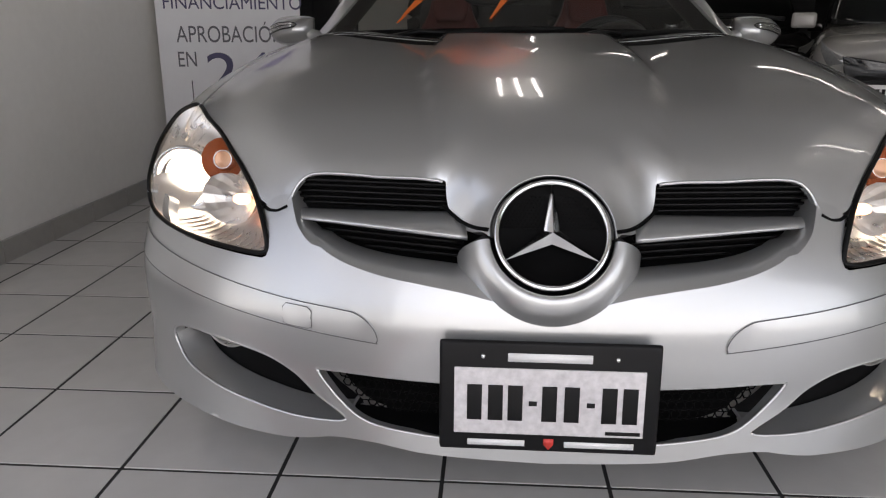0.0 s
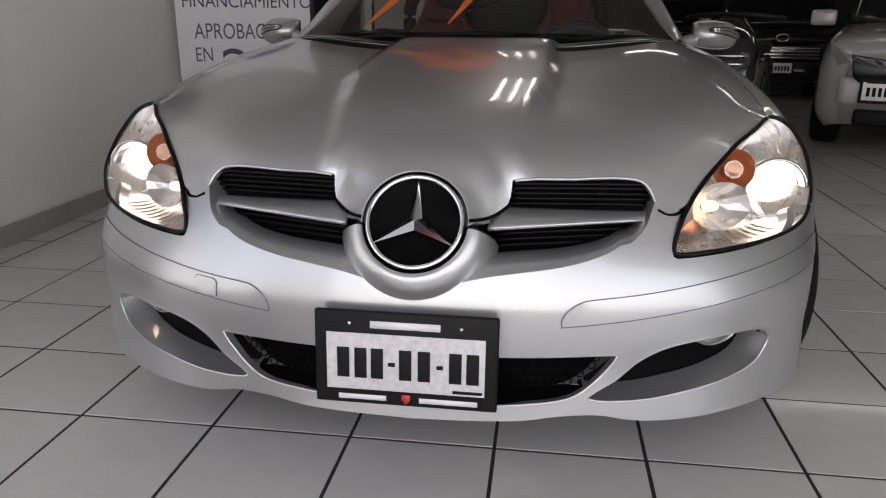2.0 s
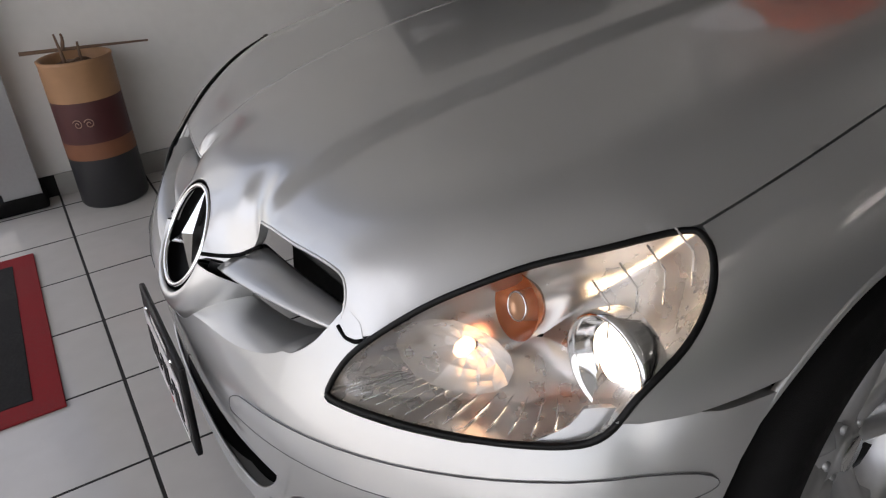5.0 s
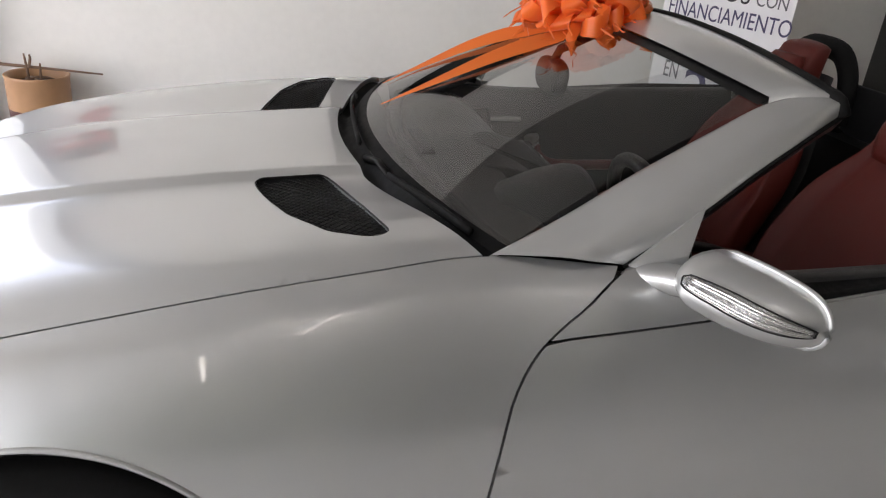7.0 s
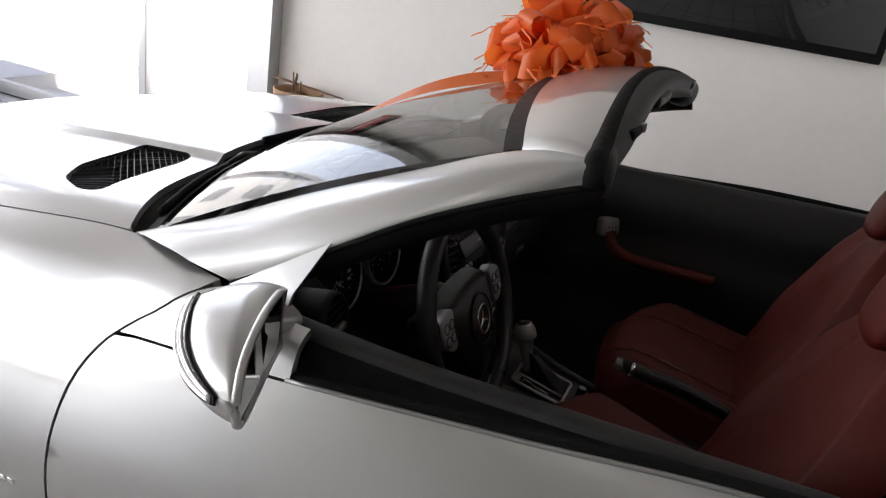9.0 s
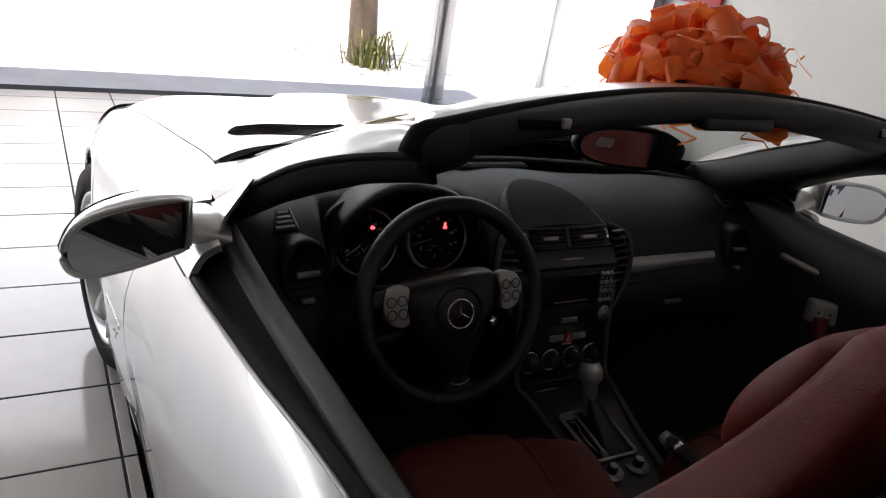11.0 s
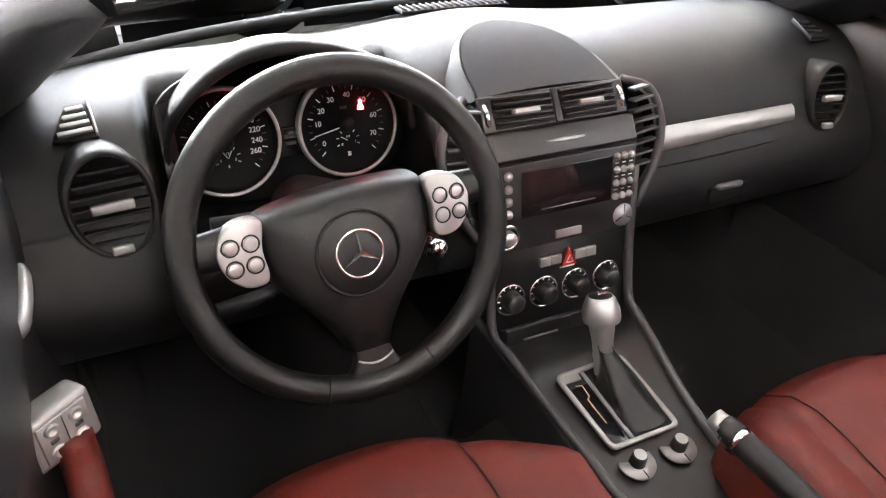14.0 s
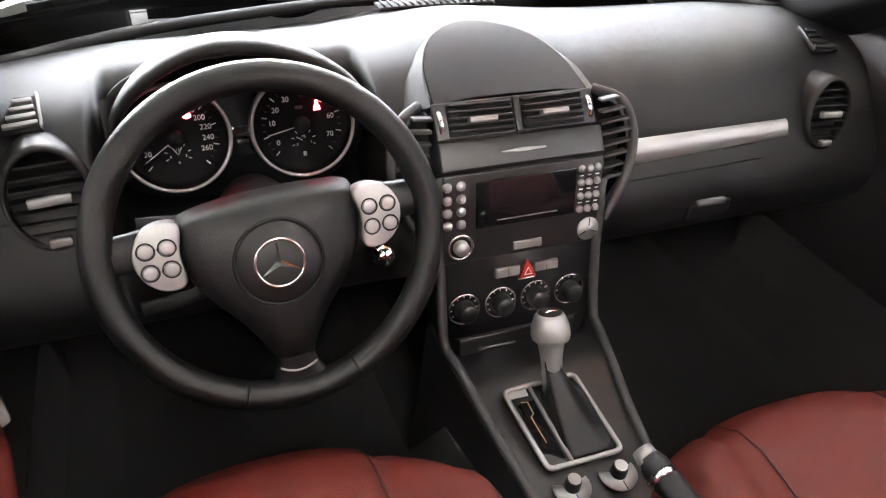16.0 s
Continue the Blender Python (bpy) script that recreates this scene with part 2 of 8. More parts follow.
def tube(points, radius, sides=10, closed=False, bm=None, squash=1.0, up=(0, 0, 1)):
    """A round bar along points; radius is one number or one for each point."""
    p = np.array(points, float)
    n = len(p)
    r = np.full(n, radius) if np.isscalar(radius) else np.array(radius, float)
    rings = []
    for i in range(n):
        a, b = (p[(i - 1) % n], p[(i + 1) % n]) if closed else (p[max(i - 1, 0)], p[min(i + 1, n - 1)])
        d = (b - a) / (np.linalg.norm(b - a) + 1e-12)
        s = np.cross(d, up)
        if np.linalg.norm(s) < 1e-3:
            s = np.cross(d, (1, 0, 0))
        s /= np.linalg.norm(s)
        w = np.cross(s, d)
        rings.append([p[i] + r[i] * (math.cos(q) * s + squash * math.sin(q) * w) for q in (2 * math.pi * k / sides for k in range(sides))])
    out = grid_bm(rings, closed, True, bm)
    return out if closed or bm is not None else cap_ends(out)


def lathe(profile, sides=32, m=None, bm=None):
    """Turn (radius, height) about z; m places it."""
    m = m or Matrix()
    rings = [[tuple(m @ Vector((r * math.cos(a), r * math.sin(a), h))) for a in (2 * math.pi * k / sides for k in range(sides))] for r, h in profile]
    return grid_bm(rings, False, True, bm)


def box(cx, cy, cz, sx, sy, sz, bevel=0.0, m=None, bm=None, seg=2):
    b = bmesh.new()
    bmesh.ops.create_cube(b, size=1.0)
    for v in b.verts:
        v.co = Vector((v.co.x * sx, v.co.y * sy, v.co.z * sz))
    if bevel:
        bmesh.ops.bevel(b, geom=b.edges[:], offset=min(bevel, 0.49 * min(sx, sy, sz)), segments=seg, affect="EDGES", profile=0.6)
    t = (m or Matrix()) @ Matrix.Translation((cx, cy, cz))
    bmesh.ops.transform(b, matrix=t, verts=b.verts)
    if bm is None:
        return b
    me = bpy.data.meshes.new("tmp")
    b.to_mesh(me)
    b.free()
    bm.from_mesh(me)
    bpy.data.meshes.remove(me)
    return bm


def frame_m(o, xdir, ydir):
    """A placing matrix at o with x along xdir and y near ydir; z is their cross product."""
    x = Vector(xdir).normalized()
    z = x.cross(Vector(ydir)).normalized()
    y = z.cross(x)
    m = Matrix((x, y, z)).transposed().to_4x4()
    m.translation = o
    return m


def prism(poly, depth, m=None, bevel=0.0, bm=None):
    """A flat outline (x, y) raised by depth along z."""
    b = bmesh.new()
    vs = [b.verts.new((x, y, 0)) for x, y in poly]
    f = b.faces.new(vs)
    r = bmesh.ops.extrude_face_region(b, geom=[f])
    bmesh.ops.translate(b, vec=(0, 0, depth), verts=[v for v in r["geom"] if isinstance(v, bmesh.types.BMVert)])
    bmesh.ops.recalc_face_normals(b, faces=b.faces)
    if bevel:
        top = [e for e in b.edges if all(abs(v.co.z - depth) < 1e-6 for v in e.verts)]
        bmesh.ops.bevel(b, geom=top, offset=bevel, segments=2, affect="EDGES", profile=0.6)
    if m is not None:
        bmesh.ops.transform(b, matrix=m, verts=b.verts)
    if bm is None:
        return b
    me = bpy.data.meshes.new("tmp")
    b.to_mesh(me)
    b.free()
    bm.from_mesh(me)
    bpy.data.meshes.remove(me)
    return bm


def text_ob(name, body, size, m, mat, parent, depth=0.0006, align="LEFT", squeeze=1.0):
    cu = bpy.data.curves.new(name, "FONT")
    cu.body, cu.size, cu.extrude, cu.align_x = body, size, depth, align
    tmp = bpy.data.objects.new(name, cu)
    scene.collection.objects.link(tmp)
    dg = bpy.context.evaluated_depsgraph_get()
    me = bpy.data.meshes.new_from_object(tmp.evaluated_get(dg))
    bpy.data.objects.remove(tmp)
    me.transform(m @ Matrix.Diagonal((squeeze, 1, 1, 1)))
    me.materials.clear()
    me.materials.append(mat)
    ob = new(name, me)
    ob.parent = parent
    return ob


def round_poly(pts, r, n=5):
    """A closed outline with its corners rounded."""
    out = []
    k = len(pts)
    for i in range(k):
        p, a, b = Vector(pts[i]), Vector(pts[i - 1]), Vector(pts[(i + 1) % k])
        u, v = (a - p).normalized(), (b - p).normalized()
        for j in range(n):
            f = j / (n - 1)
            out.append(tuple(p + u * r * (1 - f) ** 2 + v * r * f ** 2))
    return out
# ---------------------------------------------------------------- the showroom
WX, EX, SY, NY, CZ = -2.05, 7.6, -2.7, 18.0, 3.3     # west wall, east wall, shopfront, back wall, ceiling
WEND = -0.30                                         # where the west wall gives way to glass
TILE, TX, TY = 0.3435, -0.189, 0.1755                # floor tile pitch and one joint crossing


def slab(name, x0, x1, y0, y1, z0, z1, mat, label="", category=""):
    ob = mesh_ob(name, box((x0 + x1) / 2, (y0 + y1) / 2, (z0 + z1) / 2, x1 - x0, y1 - y0, z1 - z0), mat, False)
    return tagged(ob, label, category, kind="structure")


floor = slab("floor", WX - 0.2, EX + 0.2, SY - 0.2, NY + 0.2, -0.12, -0.0015, M_GROUT, "white ceramic tile floor with dark grout joints", "floor")
slab("wall_west", WX - 0.2, WX, WEND, NY, -0.004, CZ, M_WALL, "plain white plastered showroom wall", "wall")
slab("wall_north", WX - 0.2, EX, NY, NY + 0.2, -0.004, CZ, M_DIMWALL, "back wall of showroom, coloured dark for the dim depth", "wall")
# unseen wall, its tone set by what the car's flank reflects
slab("wall_east", EX, EX + 0.2, SY, 3.6, -0.004, CZ, simple("olive_grey_wall", (0.13, 0.14, 0.105), 0.7, 0, 0, 0.06, 12.0), "unseen side wall of showroom, toned for the car's reflections", "wall")
# same side wall, coloured darker because the far end is dim
slab("wall_east_2", EX, EX + 0.2, 3.6, NY + 0.2, -0.004, CZ, M_DIMWALL, "far part of the side wall, coloured dark for the dim depth", "wall")
slab("ceiling", WX - 0.2, EX + 0.2, SY - 0.2, NY + 0.2, CZ, CZ + 0.15, M_CEIL, "grey painted showroom ceiling", "ceiling")
M_CONC = simple("pavement_concrete", (0.62, 0.61, 0.59), 0.85, 0, 0, 0.10, 3.0, 0.2, 40.0)
slab("ground", -80, 80, -90, 60, -0.35, -0.125, M_CONC, "sunlit concrete pavement and street", "ground")
slab("pavement", -80, 80, -5.1, -2.9, -0.125, -0.006, M_CONC, "sunlit concrete pavement before the shop", "pavement")
slab("kerb", -80, 80, -5.3, -5.1, -0.125, -0.003, M_CONC, "concrete kerb along the street", "kerb")

# baseboard of tile pieces along the west wall
bb = slab("baseboard", WX, WX + 0.006, WEND + 0.01, NY, -0.004, 0.09, M_GROUT, "grey tile baseboard along the wall", "baseboard")
M_SKIRT = simple("skirting_tile", (0.34, 0.33, 0.31), 0.3, 0, 0, 0.08, 20.0)
sk = bpy.data.meshes.new("skirting_tile")
b = box(0, 0, 0, 0.014, TILE - 0.006, 0.094, 0.002)
b.to_mesh(sk)
b.free()
sk.materials.append(M_SKIRT)
y = TY - TILE * 1
while y < 8:
    o = new("tile", sk)
    o.parent, o.location = bb, (WX + 0.011, y + TILE / 2, 0.045)
    y += TILE

# aluminium and glass shopfront: south side, and the west side past the end of the wall


def shop_window(name, p, q, posts, z1=2.9):
    p, q = Vector(p), Vector(q)
    d = (q - p).normalized()
    L = (q - p).length
    m = frame_m(p, d, (0, 0, 1))
    w = empty(name)
    tagged(w, "tall shopfront glazing in grey aluminium frames", "window", kind="structure")
    for k in posts:
        part("post", box(k * L, z1 / 2, 0, 0.06, z1, 0.08, 0.004, m), M_STEEL, w)
    for h in (0.05, z1 - 0.03):
        part("rail", box(L / 2, h, 0, L - 0.06, 0.08, 0.06, 0.004, m), M_STEEL, w)
    for a, b in zip(posts[:-1], posts[1:]):
        pane = part("pane", box((a + b) / 2 * L, z1 / 2, 0, (b - a) * L - 0.06, z1 - 0.16, 0.008, 0, m), M_GLASS, w, smooth=False)
        pane.visible_shadow = False
    return w


shop_window("window_1", (1.40, SY, 0), (EX, SY, 0), (0, 0.2, 0.4, 0.6, 0.8, 1.0))
part("post", box(WX + 0.05, SY, 1.45, 0.06, 0.08, 2.9, 0.004), M_STEEL, bpy.data.objects["window_1"])
shop_window("window_2", (WX - 0.02, WEND - 0.03, 0), (WX - 0.02, SY + 0.05, 0), (0.0, 0.38, 1.0))
slab("lintel", WX - 0.2, EX, SY - 0.1, SY + 0.1, 2.94, CZ, M_WALL, "white lintel over the shopfront", "wall")
slab("lintel_west", WX - 0.1, WX + 0.06, SY + 0.1, WEND, 2.94, CZ, M_WALL, "white lintel over the side glazing", "wall")
slab("pilaster", WX - 0.06, WX + 0.10, WEND - 0.065, WEND + 0.075, -0.004, CZ, M_STEEL, "grey aluminium end post of the wall", "post")
tagged(part("door_track", box(-2.0, -0.42, 0.03, 0.16, 0.42, 0.06, 0.02), M_RUBBER), "black rubber-covered floor closer by the post", "door closer")

# ceiling lamps: troffers with three tubes and long single tubes


def troffer(x, y, L=1.24):
    t = empty("ceiling_light", (x, y, CZ))
    tagged(t, "square recessed ceiling light with three lit tubes", "ceiling light", "showroom ceiling lights")
    part("frame", box(0, 0, -0.02, 0.64, L, 0.04, 0.006), M_WHITE, t)
    for k in (-0.19, 0, 0.19):
        part("tube_lamp", tube([(k, 0.07 - L / 2, -0.055), (k, L / 2 - 0.07, -0.055)], 0.018, 8), M_LAMP, t)
    return t


def strip(x, y, L):
    t = empty("strip_light", (x, y, CZ))
    tagged(t, "long white strip light on the ceiling, lit", "strip light", "showroom strip lights")
    part("batten", box(0, 0, -0.02, L, 0.09, 0.04, 0.005), M_WHITE, t)
    part("tube_lamp", tube([(-L / 2 + 0.03, 0, -0.06), (L / 2 - 0.03, 0, -0.06)], 0.018, 8), M_LAMP, t)
    return t


for x, y, L in ((0.1, 4.9, 1.9), (0.5, 14.4, 1.9), (5.2, 5.2, 1.24)):
    troffer(x, y, L)
for x, y, L in ((0.9, 9.8, 2.9), (3.6, 1.4, 2.4), (3.9, 6.8, 2.4), (6.4, 0.4, 2.4)):
    strip(x, y, L)

# roll-up banner
BA, BD = Vector((-2.0, 3.09, 0)), Vector((0.963, 0.27, 0)).normalized()
BM = frame_m(BA, BD, (0, 0, 1))
banner = part("roll_up_banner", box(0.40, 1.05, -0.003, 0.80, 1.80, 0.004, 0, BM), simple("banner_sheet", (0.80, 0.80, 0.83), 0.5, 0, 0, 0.03, 15.0), None, "", False)
tagged(banner, "white roll-up banner advertising car finance, standing by the wall", "banner")
part("base", box(0.40, 0.06, 0, 0.86, 0.10, 0.22, 0.02, BM), M_STEEL, banner)
part("top_rail", box(0.40, 1.955, 0, 0.82, 0.03, 0.03, 0.004, BM), M_STEEL, banner)
part("pole", tube([BM @ Vector((0.4, 0.1, -0.03)), BM @ Vector((0.4, 1.95, -0.03))], 0.012, 8), M_STEEL, banner)
M_INK = simple("black_print", (0.02, 0.02, 0.025), 0.5)
M_INK2 = simple("indigo_print", (0.06, 0.055, 0.13), 0.5)
M_INK3 = simple("grey_print", (0.12, 0.12, 0.14), 0.5)
M_PURP = simple("purple_print", (0.16, 0.09, 0.42), 0.5)


def say(body, u, z, cap, width, mat):
    ob = text_ob("lettering", body, cap / 0.70, Matrix(), mat, banner, 0.0004)
    xs = [v.co.x for v in ob.data.vertices]
    k = width / (max(xs) - min(xs))
    ob.data.transform(BM @ Matrix.Translation((u, z, 0.0005)) @ Matrix.Diagonal((k, 1, 1, 1)) @ Matrix.Translation((-min(xs), 0, 0)))
    return ob


say("AUTOS", 0.125, 1.125, 0.082, 0.42, M_INK)
say("CON", 0.585, 1.128, 0.060, 0.175, M_INK3)
say("FINANCIAMIENTO", 0.045, 1.018, 0.075, 0.765, M_INK2)
say("APROBACI\u00d3N", 0.10, 0.835, 0.092, 0.60, M_INK3)
say("EN", 0.10, 0.70, 0.085, 0.10, M_INK3)
say("24", 0.255, 0.56, 0.22, 0.36, M_INK2)
part("divider", box(0.165, 0.56, 0.0005, 0.006, 0.12, 0.001, 0, BM), M_INK3, banner)
part("pictogram", prism([(0.25, 1.355), (0.68, 1.355), (0.68, 1.40), (0.25, 1.40)], 0.0006, BM), M_PURP, banner)
part("pictogram", prism([(0.29, 1.415)] + [(0.465 + 0.175 * math.cos(a), 1.415 + 0.13 * math.sin(a)) for a in np.linspace(math.pi, 0, 16)], 0.0006, BM), M_PURP, banner)
part("pictogram", prism([(0.43, 1.56), (0.50, 1.56), (0.50, 1.60), (0.43, 1.60)], 0.0006, BM), M_PURP, banner)

# wall screen
tv = part("wall_screen", box(WX + 0.035, 1.98, 1.62, 0.05, 1.40, 0.80, 0.01), M_BLACK)
tagged(tv, "black flat screen hung on the white wall", "television")
part("screen", box(WX + 0.062, 1.98, 1.625, 0.004, 1.34, 0.73, 0), M_GLOSSBLACK, tv)

# dark display board further along the wall, with a plain emblem
brd = part("display_board", box(-1.55, 4.5, 0.95, 0.9, 0.06, 1.9, 0.01, Matrix()), M_GLOSSBLACK)
tagged(brd, "glossy black display board with a pale octagon emblem", "display board")
octo = [(-1.60 + 0.085 * math.cos(a), 4.466, 0.80 + 0.085 * math.sin(a)) for a in (np.arange(8) + 0.5) * math.pi / 4]
part("emblem", tube(octo, 0.006, 6, True), M_WHITE, brd)

# planter made of a painted drum
def drum():
    d = part("planter", lathe([(0.0, 0.0), (0.128, 0.0), (0.134, 0.01), (0.134, 0.20)], 40), simple("drum_black", (0.02, 0.02, 0.022), 0.45), None)
    tagged(d, "drum planter banded in tan, maroon and black, with dry twigs", "planter")
    M_TAN = simple("drum_tan", (0.40, 0.22, 0.11), 0.5, 0, 0, 0.1, 20.0)
    M_MAR = simple("drum_maroon", (0.075, 0.018, 0.018), 0.45, 0, 0, 0.1, 20.0)
    part("band", lathe([(0.1345, 0.20), (0.1345, 0.265)], 40), simple("drum_brown", (0.22, 0.085, 0.04), 0.5), d)
    part("band", lathe([(0.134, 0.265), (0.134, 0.425)], 40), M_MAR, d)
    part("band", lathe([(0.135, 0.425), (0.136, 0.56), (0.140, 0.572), (0.134, 0.575), (0.122, 0.57), (0.120, 0.52)], 40), M_TAN, d)
    part("soil", lathe([(0.0, 0.545), (0.06, 0.54), (0.122, 0.53)], 24), simple("dry_soil", (0.05, 0.035, 0.025), 0.95, 0, 0, 0.4, 60.0, 0.8, 120.0), d)
    M_TWIG = simple("dry_twig", (0.19, 0.12, 0.08), 0.85, 0, 0, 0.3, 60.0)
    for p in ([(-0.025, -0.18, 0.607), (-0.012, 0.05, 0.596), (0.0, 0.285, 0.583)], [(0.0, -0.035, 0.53), (-0.004, -0.040, 0.60), (-0.006, -0.046, 0.660)], [(0.0, -0.030, 0.60), (-0.002, -0.020, 0.640), (0.0, -0.022, 0.658)], [(0.02, 0.02, 0.53), (0.022, 0.025, 0.625)], [(-0.05, -0.06, 0.54), (0.01, -0.02, 0.56), (0.07, 0.03, 0.55)], [(-0.04, 0.06, 0.54), (0.02, 0.02, 0.565), (0.05, -0.05, 0.55)]):
        part("twig", tube(spline(p, 8), np.linspace(0.008, 0.004, 8), 6), M_TWIG, d)
    for k in (-1, 1):
        ring = []
        for a in np.linspace(0, 9, 40):
            r = 0.004 + 0.0017 * a
            ang = -0.35 + (k * 0.022 + r * math.cos(a)) / 0.136
            ring.append((0.136 * math.cos(ang), 0.136 * math.sin(ang), 0.345 + r * math.sin(a)))
        part("painted_spiral", tube(ring, 0.0018, 4), simple("pale_print", (0.5, 0.33, 0.25), 0.5), d)
    return d


pot = drum()
pot.location = (-1.875, 0.032, 0.0)
pot.scale = (0.97, 0.97, 1.0)

# red and black mat on the floor in front
rug = part("floor_mat", box(-0.58, -0.82, 0.004, 1.0, 1.02, 0.008, 0.003), simple("mat_red", (0.30, 0.02, 0.025), 0.95, 0, 0, 0.25, 120.0, 0.8, 600.0))
rug.location = (-0.42, 0.0, 0)
tagged(rug, "red-bordered black entrance mat on the tiles", "mat")
part("field", box(-0.58, -0.82, 0.006, 0.86, 0.88, 0.009, 0.003), simple("mat_black", (0.015, 0.015, 0.016), 0.95, 0, 0, 0.25, 120.0, 0.8, 600.0), rug)
# hanging sign at the end of the wall
sg = part("web_sign", box(WX + 0.015, -0.10, 1.30, 0.02, 0.50, 0.26, 0.003), simple("sign_red", (0.45, 0.02, 0.03), 0.4))
tagged(sg, "red and black dealer sign with pale lettering on the wall", "sign")
part("band", box(WX + 0.027, -0.10, 1.37, 0.004, 0.49, 0.10, 0), M_GLOSSBLACK, sg)
part("lettering_bar", box(WX + 0.028, -0.10, 1.23, 0.004, 0.38, 0.05, 0), M_WHITE, sg)

# outside: street tree, planting and the house across
def street_tree(x, y):
    t = empty("street_tree", (x, y, -0.12 if y < -5 else -0.02))
    tagged(t, "street tree with bare tapered trunk and thin leafy crown", "tree", "street trees")
    M_BARK = simple("bark", (0.20, 0.15, 0.11), 0.9, 0, 0, 0.3, 20.0, 0.8, 30.0)
    rng = random.Random(5)
    part("trunk", tube(spline([(0, 0, 0), (0.05, 0, 1.0), (-0.03, 0.04, 2.2), (0.05, 0, 3.4)], 14), np.linspace(0.16, 0.09, 14), 10), M_BARK, t)
    lv = bmesh.new()
    for k in range(7):
        a = k * 0.9
        end = (1.3 * math.cos(a), 1.3 * math.sin(a), 4.2 + rng.uniform(-0.2, 0.7))
        part("limb", tube(spline([(0.03, 0, 2.6 + 0.1 * k), (0.6 * math.cos(a), 0.6 * math.sin(a), 3.6), end], 8), np.linspace(0.05, 0.015, 8), 6), M_BARK, t)
        for _ in range(260):
            c = Vector((end[0] * rng.uniform(0.4, 1.3) + rng.gauss(0, 0.3), end[1] * rng.uniform(0.4, 1.3) + rng.gauss(0, 0.3), end[2] + rng.gauss(0, 0.35)))
            e = Euler((rng.uniform(0, 6), rng.uniform(0, 6), rng.uniform(0, 6))).to_matrix()
            vs = [lv.verts.new(c + e @ Vector(q)) for q in ((-0.05, 0, 0), (0, 0.025, 0.005), (0.06, 0, 0), (0, -0.025, 0.005))]
            lv.faces.new(vs)
    tagged(part("crown", lv, simple("leaf", (0.07, 0.11, 0.03), 0.6, 0, 0, 0.3, 10.0), t), kind="stuff")


street_tree(-2.15, -4.55)
street_tree(3.6, -6.9)
gr = bmesh.new()
rg = random.Random(9)
for k in range(120):
    x, y, a, h = -2.2 + rg.gauss(0, 0.13), -4.35 + rg.gauss(0, 0.10), rg.uniform(0, 6.28), rg.uniform(0.2, 0.55)
    d = Vector((math.cos(a), math.sin(a), 0))
    b0 = Vector((x, y, -0.02))
    s = d.cross(Vector((0, 0, 1))) * 0.012
    q = [gr.verts.new(v) for v in (b0 - s, b0 + s, b0 + d * h * 0.25 + Vector((0, 0, h * 0.7)) + s * 0.6, b0 + d * h * 0.25 + Vector((0, 0, h * 0.7)) - s * 0.6, b0 + d * h * 0.6 + Vector((0, 0, h * 0.85)))]
    gr.faces.new(q[:4])
    gr.faces.new([q[3], q[2], q[4]])
tagged(part("ornamental_grass", gr, simple("grass_blade", (0.16, 0.17, 0.05), 0.6, 0, 0, 0.3, 10.0)), "tuft of dry ornamental grass by a tree", "grass", kind="stuff")


def house(x0, x1, y, h, colour):
    hs = empty("street_house", ((x0 + x1) / 2, y, -0.12))
    tagged(hs, "pale two-storey house front across the street", "house", "houses across the street")
    w = x1 - x0
    M_H = simple("house_paint", colour, 0.85, 0, 0, 0.06, 4.0, 0.1, 60.0)
    part("wall", box(0, -2, h / 2, w, 4, h), M_H, hs, smooth=False)
    part("roof", box(0, -2, h + 0.1, w + 0.2, 4.2, 0.2, 0.02), M_CONC, hs)
    for i in range(int(w // 2.2)):
        for z in (1.4, 4.2):
            wx = -w / 2 + 1.2 + i * 2.2
            f = part("window", box(wx, 0.02, z, 1.2, 0.08, 1.3, 0.01), M_STEEL, hs)
            part("pane", box(wx, 0.065, z, 1.08, 0.01, 1.18), M_GLOSSBLACK, f)


house(-14, -4.2, -14.5, 6.0, (0.72, 0.70, 0.64))
house(-4.0, 5.0, -14.8, 5.6, (0.66, 0.60, 0.52))
house(5.2, 15, -14.5, 6.2, (0.74, 0.73, 0.70))
slab("neighbour_wall", -9.0, -8.8, -5.0, 40, -0.125, 5.0, simple("neighbour_render", (0.70, 0.69, 0.66), 0.85, 0, 0, 0.06, 3.0, 0.1, 50.0), "pale rendered wall of the neighbouring plot", "wall")
# ---------------------------------------------------------------- other cars in the showroom
M_WHITEPAINT = simple("white_car_paint", (0.42, 0.41, 0.395), 0.25, 0.0, 1.0, 0.03, 700.0, 0.02, 2500.0)
M_BLACKPAINT = simple("black_car_paint", (0.006, 0.006, 0.007), 0.16, 0.0, 1.0, 0.05, 700.0)
M_TINT = simple("tinted_glass", (0.010, 0.012, 0.012), 0.04, 0, 0, 0.05, 10.0)
M_CLEARLAMP = simple("clear_lamp", (0.55, 0.56, 0.57), 0.08, 0.6, 0.8, 0.25, 60.0)


